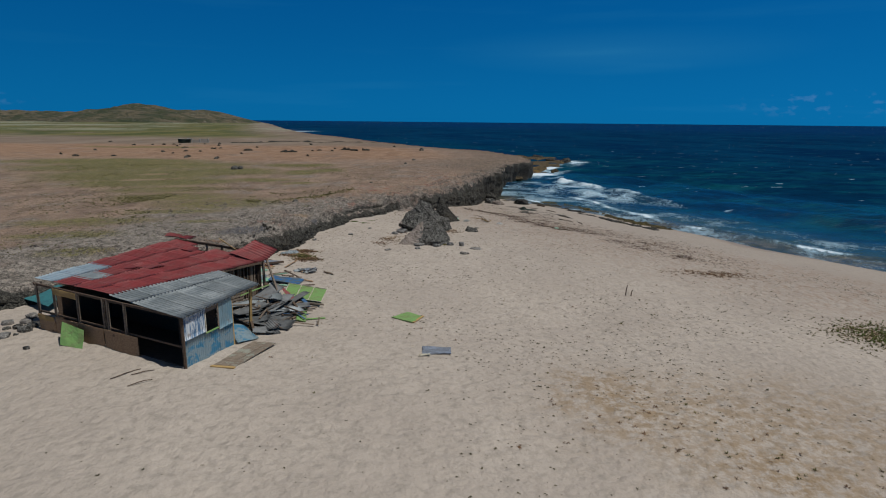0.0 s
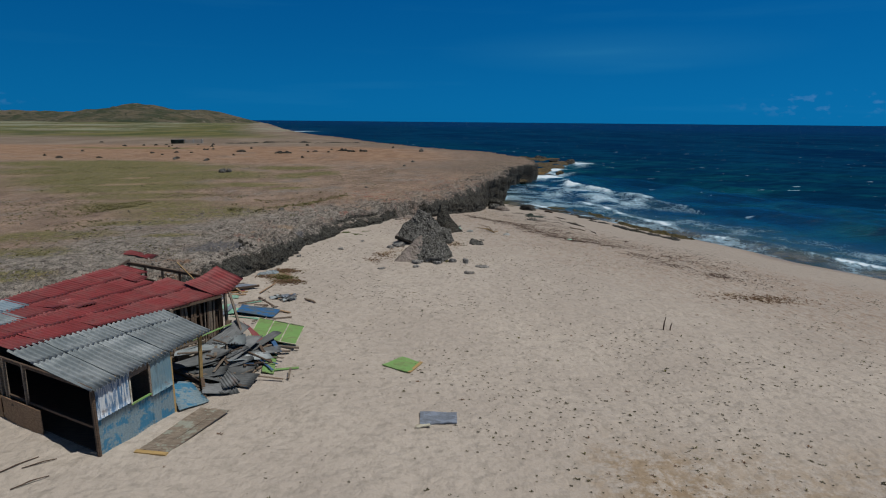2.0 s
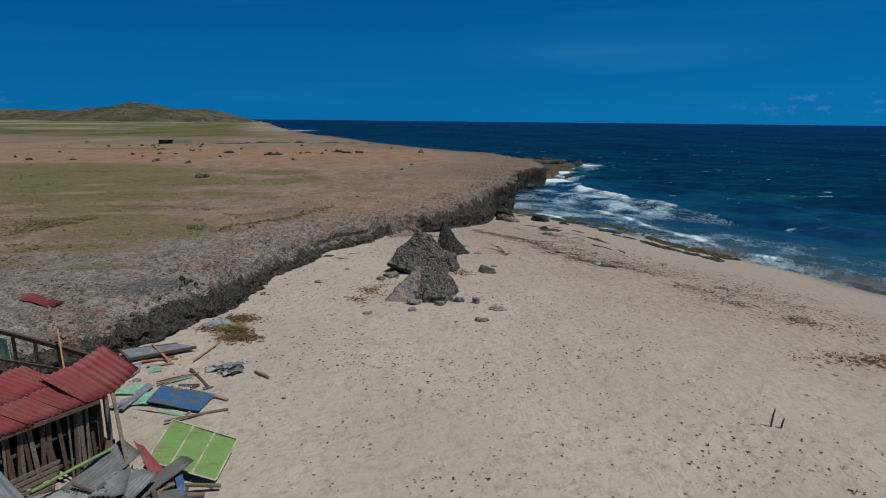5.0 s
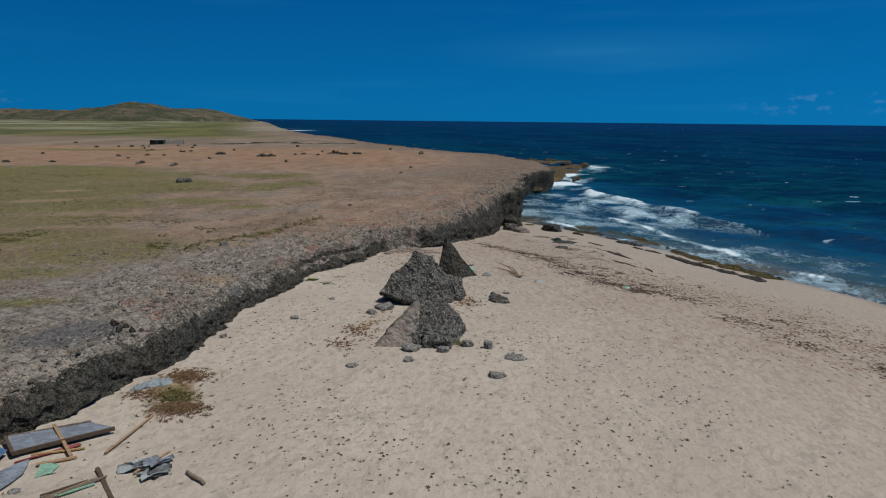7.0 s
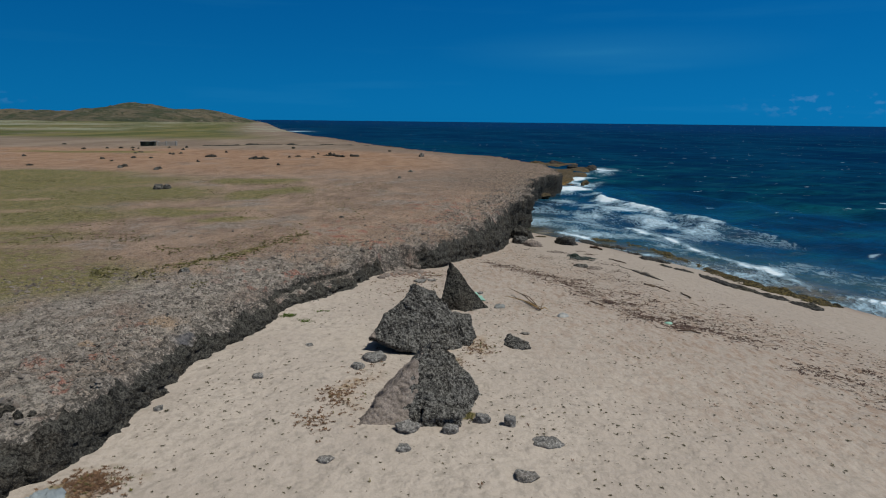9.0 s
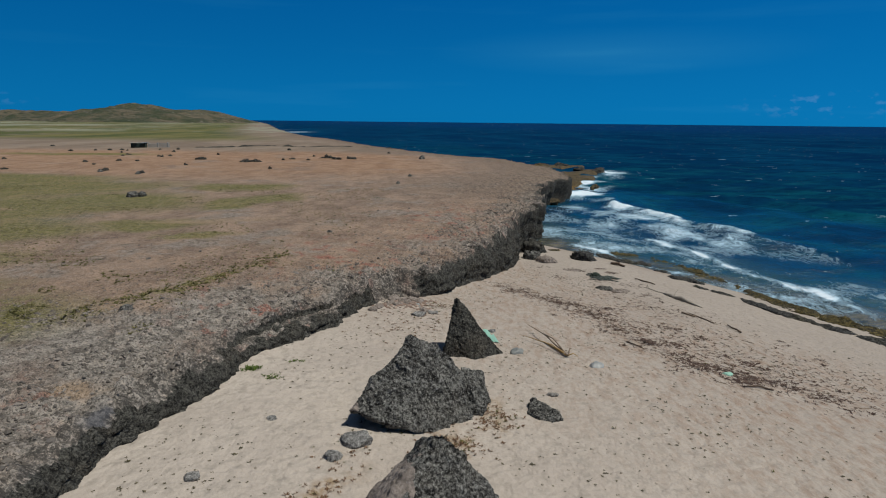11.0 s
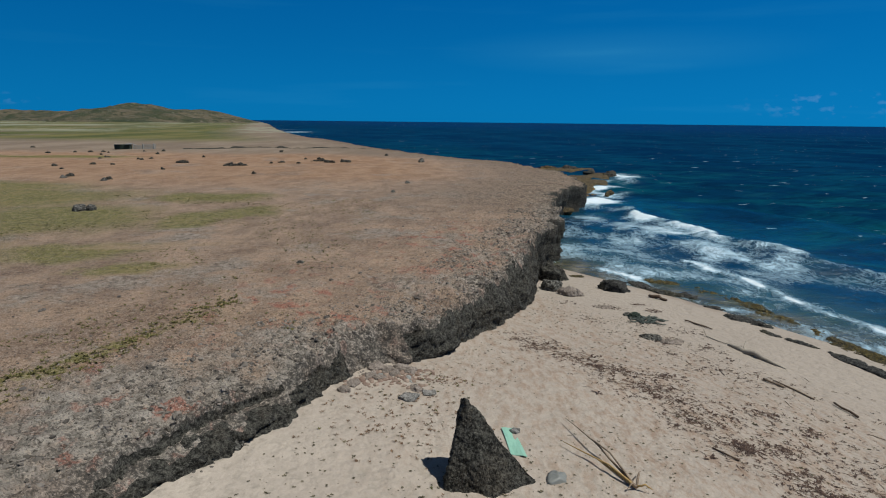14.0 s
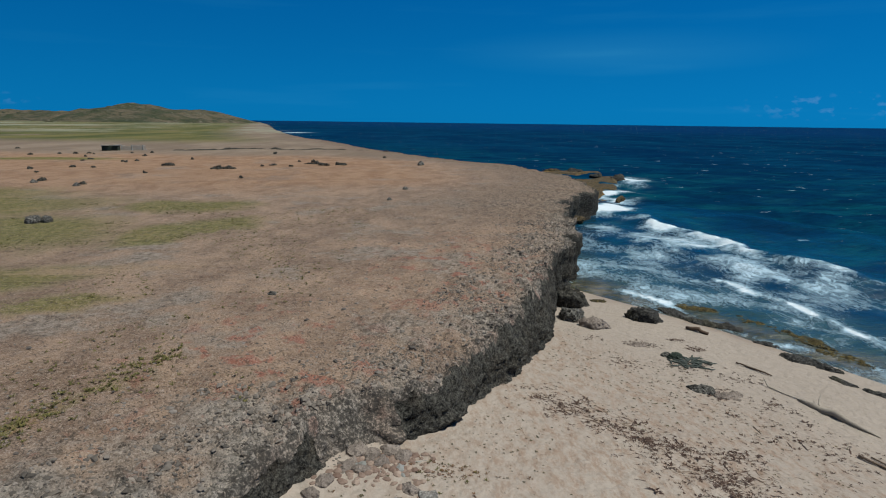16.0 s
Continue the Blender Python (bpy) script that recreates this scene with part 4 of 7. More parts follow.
def panel(c00, c10, c11, c01, thick, material, pitch=0.0, wave=0.03, sag=0.0, rough=0.01, seed=0, along=5):
    """A sheet between four corners. Waves, if any, run along 00-10 and repeat from 00 to 01."""
    rng = np.random.default_rng(seed)
    c00, c10, c11, c01 = (np.array(c, float) for c in (c00, c10, c11, c01))
    width = np.linalg.norm(c01 - c00)
    nv = max(int(width / pitch * 6), 8) if pitch else 4
    u, v = np.meshgrid(np.linspace(0, 1, along), np.linspace(0, 1, nv + 1), indexing="ij")
    u, v = u[..., None], v[..., None]
    n = np.cross(c10 - c00, c01 - c00)
    n /= np.linalg.norm(n)
    if n[2] < 0:
        n = -n
    pts = (c00 * (1 - u) + c10 * u) * (1 - v) + (c01 * (1 - u) + c11 * u) * v
    shape = wave * np.sin(v * width / pitch * 2 * math.pi) if pitch else 0 * v
    ph = rng.uniform(0, 6, 4)
    shape = shape - sag * 4 * u * (1 - u) + rough * 2 * np.sin(u * 5 + ph[0]) * np.sin(v * 4 + ph[1])
    pts = pts + n * shape
    pts[0] += (c10 - c00) * rng.normal(0, 0.004, (nv + 1, 1))
    pts[-1] += (c10 - c00) * rng.normal(0, 0.004, (nv + 1, 1))
    nu, nw = pts.shape[0], pts.shape[1]
    top = pts.reshape(-1, 3)
    bot = (pts - n * thick).reshape(-1, 3)
    fs = grid_faces(nu, nw).tolist()
    off = len(top)
    fs += [[a + off for a in reversed(q)] for q in fs]
    rim = [i * nw for i in range(nu)] + [(nu - 1) * nw + j for j in range(1, nw)] + [i * nw + nw - 1 for i in range(nu - 2, -1, -1)] + list(range(nw - 2, 0, -1))
    for a, b in zip(rim, rim[1:] + rim[:1]):
        fs.append([a, b, b + off, a + off])
    me = mesh("panel", np.concatenate([top, bot]), fs, material, smooth=False)
    flat = np.zeros(len(fs), bool)
    flat[: 2 * len(grid_faces(nu, nw))] = bool(pitch)
    me.polygons.foreach_set("use_smooth", flat)
    return me


def beam(p, q, w, h, material, bow=0.0, taper=1.0, steps=4):
    """A squared timber from p to q, a little bowed, with chamfered edges."""
    p, q = np.array(p, float), np.array(q, float)
    d = (q - p) / np.linalg.norm(q - p)
    side = np.cross(d, (0, 0, 1))
    if np.linalg.norm(side) < 0.05:
        side = np.array((0.86, -0.5, 0))
    side /= np.linalg.norm(side)
    up = np.cross(side, d)
    k = 0.82
    ring = [(-1, -k), (-k, -1), (k, -1), (1, -k), (1, k), (k, 1), (-k, 1), (-1, k)]
    verts, fs = [], []
    for i in range(steps + 1):
        t = i / steps
        s = 1 + (taper - 1) * t
        c = p + (q - p) * t + up * bow * 4 * t * (1 - t)
        verts += [c + side * a * w / 2 * s + up * b * h / 2 * s for a, b in ring]
    for i in range(steps):
        for j in range(8):
            a, b = i * 8 + j, i * 8 + (j + 1) % 8
            fs.append((a, b, b + 8, a + 8))
    fs += [tuple(range(7, -1, -1)), tuple(range(steps * 8, steps * 8 + 8))]
    return mesh("beam", verts, fs, material, smooth=False)


def limb(points, radii, material, sides=7, knots=0.15, seed=0):
    """A round stem through points."""
    rng = np.random.default_rng(seed)
    pts = np.array(points, float)
    fine_t = np.linspace(0, len(pts) - 1, (len(pts) - 1) * 3 + 1)
    c = np.stack([np.interp(fine_t, range(len(pts)), pts[:, k]) for k in range(3)], 1)
    r = np.interp(fine_t, range(len(pts)), radii) * (1 + knots * rng.normal(0, 0.5, len(fine_t)))
    c[1:-1] += rng.normal(0, 0.25, (len(c) - 2, 3)) * np.array(r)[1:-1, None]
    d = np.gradient(c, axis=0)
    d /= np.linalg.norm(d, axis=1)[:, None]
    verts, fs = [], []
    for i in range(len(c)):
        s = np.cross(d[i], (0.13, 0.21, 0.97))
        s /= np.linalg.norm(s)
        u = np.cross(s, d[i])
        verts += [c[i] + (s * math.cos(a) + u * math.sin(a)) * r[i] for a in np.linspace(0, 2 * math.pi, sides, endpoint=False)]
    for i in range(len(c) - 1):
        for j in range(sides):
            a, b = i * sides + j, i * sides + (j + 1) % sides
            fs.append((a, b, b + sides, a + sides))
    fs += [tuple(range(sides - 1, -1, -1)), tuple(range((len(c) - 1) * sides, len(c) * sides))]
    return mesh("limb", verts, fs, material)


def rock(points, material, cuts=4, rough=0.12, scale=0.6, seed=0):
    """A rock: the hull of some corners, cut fine and weathered by noise."""
    bm = bmesh.new()
    for q in points:
        bm.verts.new(q)
    res = bmesh.ops.convex_hull(bm, input=bm.verts)
    bmesh.ops.delete(bm, geom=[g for g in res["geom_interior"] if isinstance(g, bmesh.types.BMVert)], context="VERTS")
    bmesh.ops.triangulate(bm, faces=bm.faces)
    size = max((max(v.co[k] for v in bm.verts) - min(v.co[k] for v in bm.verts)) for k in range(3))
    for _ in range(cuts):
        long_e = [e for e in bm.edges if e.calc_length() > size / 2 ** (cuts + 0.2)]
        if not long_e:
            break
        bmesh.ops.subdivide_edges(bm, edges=long_e, cuts=1, use_grid_fill=True)
        bmesh.ops.triangulate(bm, faces=bm.faces)
    bmesh.ops.smooth_vert(bm, verts=bm.verts, factor=0.25, use_axis_x=True, use_axis_y=True, use_axis_z=True)
    bm.normal_update()
    co = np.array([v.co for v in bm.verts])
    no = np.array([v.normal for v in bm.verts])
    amp = rough * 0.42 * (np.abs(fbm(co[:, 0] / scale * 1.3, co[:, 1] / scale * 1.3, co[:, 2] / scale * 1.3, 4, 70 + seed, 0.52)) * 1.6 - 0.6)
    amp += rough * 0.85 * fbm(co[:, 0] / scale / 2.4, co[:, 1] / scale / 2.4, co[:, 2] / scale / 2.4, 2, 90 + seed)
    for v, k in zip(bm.verts, co + no * amp[:, None]):
        v.co = k
    me = bpy.data.meshes.new("rock")
    bm.to_mesh(me)
    bm.free()
    me.materials.append(material)
    me.polygons.foreach_set("use_smooth", [True] * len(me.polygons))
    return me


def mixed(corners, s, t):
    """Place on the bilinear surface over corners 00, 10, 11, 01."""
    a, b, c, d = (np.array(k, float) for k in corners)
    return (a * (1 - s) + b * s) * (1 - t) + (d * (1 - s) + c * s) * t


# ---- the hut ----
A0, L0, S0 = (-10.41, 21.96), (-19.35, 26.55), (-9.5, 24.9)


def front(s, z, out=0.0):
    """Place on the front wall: s from the open corner (0) to the far end (1)."""
    return (A0[0] + (L0[0] - A0[0]) * s - 0.457 * out, A0[1] + (L0[1] - A0[1]) * s - 0.889 * out, z)


def side(s, z, out=0.0):
    return (A0[0] + (S0[0] - A0[0]) * s + 0.955 * out, A0[1] + (S0[1] - A0[1]) * s - 0.296 * out, z)


def build_hut():
    hut = thing("hut", (-14.5, 27.5, 0.0), "derelict beach hut of planks with patched red and grey corrugated roof", "hut")
    main = ((-14.45, 24.45, 2.47), (-19.65, 27.1, 2.36), (-16.05, 33.9, 2.92), (-10.15, 31.75, 2.24))
    rng = np.random.default_rng(4)
    rows = ((-0.01, 0.27), (0.245, 0.52), (0.495, 0.77), (0.745, 1.01))
    count = 9
    for r, (s0, s1) in enumerate(rows):
        for k in range(count):
            if k == count - 1 and r == 2:
                continue
            t0, t1 = k / count - 0.006, (k + 1) / count + 0.012
            shift = rng.normal(0, 0.006)
            lift = 0.022 * r + (0.010 if k % 2 else 0.0)
            q = [mixed(main, a, b) + np.array((0, 0, lift + rng.uniform(-0.006, 0.01))) for a, b in ((s0 + shift, t0), (s1 + shift, t0), (s1 + shift, t1), (s0 + shift, t1))]
            grey = r == 3 and k < 3
            beige = r == 2 and k in (1,)
            part("roof_sheet", panel(q[0], q[1], q[2], q[3], 0.012, PALE_BLUE if grey else ZINC if beige else RED, 0.165, 0.03, 0.006, 0.006, 10 * r + k, 6), hut,
                 "pale blue-grey corrugated sheet" if grey else "bare zinc corrugated sheet" if beige else "faded red corrugated sheet")
    # the raised end sheets at the back corner and the loose ones on top
    for a, b, c, d, sd_ in (((-10.0, 31.95, 2.22), (-11.75, 32.75, 2.66), (-11.2, 33.8, 3.02), (-9.55, 32.75, 2.68), 71),
                            ((-10.35, 31.3, 2.30), (-12.2, 32.2, 2.62), (-11.7, 32.9, 2.70), (-9.95, 32.05, 2.27), 72)):
        part("roof_sheet", panel(a, b, c, d, 0.012, RED, 0.165, 0.024, 0.0, 0.01, sd_), hut, "faded red corrugated sheet bent upwards")
    for s0, t0, ln, wd, up, turn, sd_ in ((0.40, 0.43, 0.24, 0.10, 0.09, 0.01, 74), (0.52, 0.37, 0.26, 0.09, 0.08, -0.01, 75), (0.58, 0.84, 0.30, 0.10, 0.12, 0.03, 76)):
        q = [mixed(main, s0 + a * ln + b * turn, t0 + b * wd + a * turn) + np.array((0, 0, up - 0.04 * a)) for a, b in ((0, 0), (1, 0), (1, 1), (0, 1))]
        part("roof_sheet", panel(q[0], q[1], q[2], q[3], 0.012, RED, 0.165, 0.024, 0.0, 0.02, sd_), hut, "loose faded red corrugated sheet")
    # the grey porch roof
    porch = ((-10.22, 21.72, 2.34), (-14.5, 24.35, 2.42), (-11.5, 28.85, 2.36), (-8.85, 26.85, 2.29))
    for r, (s0, s1) in enumerate(((-0.01, 0.70), (0.66, 1.02))):
        for k in range(5):
            t0, t1 = k / 5 - 0.012, (k + 1) / 5 + 0.018
            q = [mixed(porch, a, b) + np.array((0, 0, 0.018 * r + 0.010 * (k % 2) + rng.uniform(-0.003, 0.004))) for a, b in ((s0, t0), (s1, t0), (s1, t1), (s0, t1))]
            part("porch_sheet", panel(q[0], q[1], q[2], q[3], 0.012, ZINC, 0.18, 0.046, 0.006, 0.006, 200 + 10 * r + k, 6), hut, "weathered grey corrugated sheet")
    # frame: posts, plates, rafters
    for s in (1.0, 0.865, 0.685, 0.5, 0.47, 0.355, 0.0):
        part("post", beam(front(s, -0.4), front(s, 2.30), 0.09, 0.10, OLD_WOOD if s else DARK_WOOD), hut)
    for s, off in ((0.93, -1.3), (0.22, -1.6), (0.55, -3.2)):
        part("post", beam(front(s, -0.4, off), front(s, 2.3, off), 0.10, 0.10, DARK_WOOD), hut)
    part("post", beam((-9.45, 27.05, -0.75), (-9.2, 26.75, 2.27), 0.12, 0.13, YELLOW_WOOD), hut, "leaning porch post, brown with a yellow edge")
    part("post", beam((-9.5, 24.95, -0.4), (-9.52, 24.98, 2.28), 0.08, 0.1, YELLOW_WOOD), hut, "yellowed corner post")
    part("beam", beam(front(-0.01, 2.28), front(1.02, 2.27), 0.07, 0.11, DARK_WOOD), hut)
    part("beam", beam(front(0.0, 0.98, -0.04), front(1.0, 0.93, -0.04), 0.06, 0.09, DARK_WOOD), hut)
    part("beam", beam(side(0, 2.26), (-8.98, 26.9, 2.22), 0.07, 0.1, YELLOW_WOOD), hut)
    part("beam", beam((-14.4, 24.5, 2.36), (-10.2, 31.7, 2.14), 0.08, 0.12, DARK_WOOD), hut)
    part("beam", beam((-17.0, 25.8, 2.32), (-13.2, 32.7, 2.5), 0.08, 0.12, DARK_WOOD), hut)
    # front skirting boards, with the doorway left open by the corner
    for s0, s1, zt, sd_ in ((0.275, 0.50, 0.92, 1), (0.505, 0.685, 0.90, 2), (0.69, 0.865, 0.88, 3), (0.87, 1.0, 0.84, 4)):
        part("wall_board", panel(front(s0, -0.25, 0.06), front(s1, -0.25, 0.06), front(s1, zt, 0.06), front(s0, zt, 0.06), 0.025, PLY, sag=0.02, seed=sd_), hut, "stained plywood skirting board")
    part("wall_board", panel(front(0.69, 1.98, 0.05), front(0.86, 1.98, 0.05), front(0.86, 2.26, 0.05), front(0.69, 2.26, 0.05), 0.02, YELLOW_WOOD, seed=8), hut, "yellowed board under the eave")
    part("wall_board", panel(front(0.87, 0.84, 0.09), front(1.0, 0.82, 0.09), front(1.0, 0.55, 0.09), front(0.88, 0.6, 0.09), 0.02, YELLOW_WOOD, seed=9), hut)
    # front room: back and end walls, floor, added in dark wood for its shade
    part("inner_wall", panel(front(0.12, -0.3, -2.7), front(0.87, -0.3, -2.7), front(0.87, 2.25, -2.7), front(0.12, 2.2, -2.7), 0.03, DARK_WOOD, seed=41), hut, "board wall added to keep the front room dark")
    part("inner_wall", panel(front(0.86, -0.3, -0.08), front(0.86, -0.3, -2.65), front(0.86, 2.25, -2.65), front(0.86, 2.25, -0.08), 0.03, DARK_WOOD, seed=42), hut, "board wall added to keep the front room dark")
    part("floor_board", panel(front(0.02, 0.1, -0.1), front(0.86, 0.1, -0.1), front(0.86, 0.1, -2.65), front(0.12, 0.1, -2.65), 0.04, DARK_WOOD, seed=43), hut, "dark floor boards added for the shaded room")
    # painted end wall with its window hole
    walls = (("whitewashed corrugated panel", WHITE_BLUE, 0.02, 0.43, 1.22, 2.27, 0.03), ("flaking blue painted panel", BLUE_WOOD, 0.02, 0.40, -0.8, 1.24, 0.0),
             ("flaking blue painted panel", BLUE_WOOD, 0.40, 0.70, -0.8, 1.14, 0.0), ("faded blue painted panel", FADED_BLUE, 0.69, 1.0, 1.02, 2.26, 0.03),
             ("flaking blue painted panel", BLUE_WOOD, 0.69, 1.0, -0.8, 1.05, 0.01))
    for label, material, s0, s1, z0, z1, out in walls:
        q = [side(s0, z0, out), side(s0, z1, out), side(s1, z1, out), side(s1, z0, out)]
        part("wall_panel", panel(q[0], q[1], q[2], q[3], 0.02, material, 0.12, 0.022 if material is WHITE_BLUE else 0.010, 0.0, 0.01, int(s0 * 50), 6), hut, label)
    part("wall_panel", panel(side(0.43, 2.03, 0.02), side(0.43, 2.27, 0.02), side(0.69, 2.27, 0.02), side(0.69, 2.03, 0.02), 0.02, OLD_WOOD), hut, "bare board over the window hole")
    window = part("window_frame", beam(side(0.425, 1.14, 0.04), side(0.70, 1.14, 0.04), 0.06, 0.06, GREEN_WOOD), hut, "green painted window sill")
    part("jamb", beam(side(0.43, 1.14, 0.04), side(0.43, 2.05, 0.04), 0.05, 0.05, WHITE_WOOD), window)
    part("jamb", beam(side(0.69, 1.05, 0.04), side(0.69, 2.25, 0.04), 0.06, 0.07, OLD_WOOD), window)
    part("post", beam(side(0.0, -0.4, 0.05), side(0.0, 2.3, 0.05), 0.05, 0.06, DARK_WOOD), hut, "dark rusty corner post")
    # wooden back rooms: slatted wall under the red eave, dark board walls behind
    a, b = np.array((-12.0, 28.9)), np.array((-10.45, 32.0))
    for k in range(30):
        if k in (0, 1, 2, 3, 12, 19):
            continue
        u = k / 29
        p = a + (b - a) * u
        lean, broken = rng.normal(0, 0.06), rng.random() < 0.22
        top = 2.30 - 0.14 * u - (rng.uniform(0.5, 1.1) if broken else rng.uniform(0, 0.22))
        start = sand_z(p[0], p[1]) + (-0.2 if rng.random() < 0.7 else rng.uniform(0.3, 0.9))
        part("plank", beam((p[0], p[1], start), (p[0] + lean, p[1] + lean * 1.6, top), 0.03 + rng.uniform(0, 0.02), 0.085 + rng.uniform(-0.03, 0.035), DARK_WOOD if rng.random() < 0.6 else OLD_WOOD), hut)
    for z in (0.55, 1.45):
        part("rail", beam((a[0] - 0.06, a[1] + 0.04, z), (b[0] - 0.06, b[1] + 0.04, z - 0.05), 0.05, 0.09, DARK_WOOD), hut)
    for k in range(6):
        part("plank", beam((-11.7 + 0.08 * k, 28.7 + 0.1 * k, 0.25 + 0.17 * k), (-10.9 + 0.03 * k, 30.3 + 0.05 * k, 0.15 + 0.16 * k), 0.03, 0.11, OLD_WOOD), hut)
    part("post", beam((-11.8, 28.6, -0.5), (-11.8, 28.6, 2.35), 0.16, 0.16, DARK_WOOD), hut)
    part("post", beam((-11.45, 29.25, -0.5), (-11.45, 29.25, 2.28), 0.20, 0.14, OLD_WOOD), hut)
    part("post", beam((-10.15, 31.9, -0.7), (-10.15, 31.9, 2.2), 0.12, 0.12, OLD_WOOD), hut)
    part("wall_board", panel((-10.3, 31.9, -0.7), (-15.8, 33.5, -0.3), (-15.8, 33.5, 2.75), (-10.3, 31.9, 2.1), 0.03, DARK_WOOD, seed=31), hut)
    part("wall_board", panel((-15.9, 33.4, -0.3), (-18.2, 29.4, -0.2), (-18.2, 29.4, 2.4), (-15.9, 33.4, 2.75), 0.03, DARK_WOOD, seed=32), hut)
    part("wall_board", panel((-14.0, 29.0, -0.3), (-11.8, 28.6, -0.3), (-11.8, 28.6, 2.2), (-14.0, 29.0, 2.3), 0.03, DARK_WOOD, seed=33), hut)
    # bare rafters of the unroofed back room
    part("rafter", beam((-17.4, 36.9, 2.36), (-12.3, 34.85, 2.16), 0.12, 0.16, DARK_WOOD, 0.03), hut)
    part("rafter", beam((-16.6, 34.4, 2.65), (-17.3, 37.1, 2.45), 0.09, 0.12, DARK_WOOD), hut)
    part("rafter", beam((-12.0, 33.0, 2.55), (-14.2, 36.1, 2.62), 0.05, 0.06, YELLOW_WOOD), hut)
    part("rafter", beam((-16.9, 36.0, 1.6), (-12.0, 34.3, 1.75), 0.07, 0.09, DARK_WOOD), hut)
    for k in range(5):
        u = 0.04 + 0.22 * k
        x, y = -17.4 + 5.1 * u, 36.9 - 2.05 * u
        part("post", beam((x, y, plateau_z(x, y) - 0.6), (x, y, 2.32 - 0.18 * u), 0.09, 0.10, DARK_WOOD if k % 2 else OLD_WOOD), hut)
    part("wall_board", panel((-17.2, 36.6, 1.35), (-16.2, 36.25, 1.35), (-16.2, 36.25, 2.2), (-17.2, 36.6, 2.2), 0.03, MINT_WOOD, seed=51), hut, "mint green board left in the unroofed frame")
    return hut


build_hut()


def sheet_thing(name, quad, material, label, category, pitch=0.0, thick=0.02, lift=0.02, seed=0, group="", bars=0):
    """A loose sheet lying at four places of the plan (x, y, height over the sand)."""
    q = [(x, y, float(sand_z(x, y)) + h + lift) for x, y, h in quad]
    at = (q[0][0], q[0][1], float(sand_z(q[0][0], q[0][1])))
    if not bars:
        return whole(name, panel(*q, thick, material, pitch, 0.024, 0.0, 0.02, seed), at, label, category, group)
    e = thing(name, at, label, category, group)
    part("board", panel(*q, thick, material, pitch, 0.024, 0.0, 0.01, seed), e)
    qa = [np.array(k) + np.array((0, 0, 0.022)) for k in q]
    lines = [(qa[0], qa[1]), (qa[1], qa[2]), (qa[2], qa[3]), (qa[3], qa[0])]
    for k in range(1, bars):
        u = k / bars
        lines.append((qa[0] * (1 - u) + qa[1] * u, qa[3] * (1 - u) + qa[2] * u))
    for a, b in lines:
        part("batten", beam(a, b, 0.05, 0.03, WHITE_WOOD), e, "white painted batten")
    return e


# loose boards and sheets about the hut
board = thing("door_board", (-8.3, 23.6, float(sand_z(-8.3, 23.6))), "weathered grey-brown plank door lying flat with a yellow edge", "board")
bz = float(sand_z(-8.3, 23.8))
for k in range(3):
    o = 0.36 * k
    part("plank", panel((-9.47 + o * 0.93, 22.36 - o * 0.14, bz + 0.10), (-8.64 + o * 1.0, 25.08 - o * 0.14, bz + 0.08), (-8.64 + (o + 0.35) * 1.0, 25.08 - (o + 0.35) * 0.14, bz + 0.08), (-9.47 + (o + 0.35) * 0.93, 22.36 - (o + 0.35) * 0.14, bz + 0.10), 0.04, DOOR_WOOD, seed=k), board)
part("ledge", beam((-9.5, 22.28, bz + 0.09), (-8.46, 22.12, bz + 0.09), 0.16, 0.05, YELLOW_WOOD), board, "yellow painted end ledge")

sheet_thing("board", ((-0.85, 24.95, 0), (0.48, 25.08, 0), (0.49, 25.95, 0), (-0.88, 25.75, 0)), GREY_BOARD, "blue-grey board lying flat on the sand", "board", thick=0.04, lift=0.05)
whole("board_scrap", panel((-1.02, 24.62, float(sand_z(-0.9, 24)) + 0.05), (-0.45, 24.72, float(sand_z(-0.5, 24)) + 0.06), (-0.5, 24.9, float(sand_z(-0.5, 24)) + 0.05), (-0.98, 24.8, float(sand_z(-0.9, 24)) + 0.05), 0.03, WHITE_WOOD), (-0.9, 24.7, float(sand_z(-0.9, 24.7))), "white scrap of board beside the grey board", "board")
sheet_thing("panel_board", ((-0.97, 30.67, 0), (-1.47, 29.4, 0.0), (-2.7, 29.96, 0.05), (-1.89, 31.03, 0.03)), GREEN_WOOD, "green painted board with a tan edge lying on the sand", "board", thick=0.04, lift=0.05)
ez = sand_z(-1.2, 30.0)
whole("edge_batten", beam((-1.0, 30.68, float(sand_z(-1, 30.7)) + 0.07), (-1.5, 29.41, float(sand_z(-1.5, 29.4)) + 0.07), 0.14, 0.03, YELLOW_WOOD), (-1.2, 30.0, float(ez)), "tan wooden batten along the edge of the green board", "batten")
sheet_thing("window_shutter", ((-9.15, 31.9, 0.25), (-6.75, 31.0, 0.28), (-6.75, 32.85, 0.55), (-9.3, 34.0, 0.5)), GREEN_WOOD, "large green panel with white battens propped on the debris", "panel", thick=0.03, bars=3)
sheet_thing("door_panel", ((-7.9, 30.2, 0.08), (-7.35, 30.15, 0.08), (-7.0, 28.35, 0.05), (-7.5, 28.4, 0.05)), GREEN_WOOD, "small green door panel lying beside the debris", "panel", thick=0.03, lift=0.04)
whole("batten", beam((-7.1, 28.75, float(sand_z(-7, 29)) + 0.06), (-6.15, 29.1, float(sand_z(-6, 29)) + 0.05), 0.16, 0.03, GREEN_WOOD), (-7.1, 28.75, float(sand_z(-7.1, 28.75))), "short green batten lying on the sand", "batten")
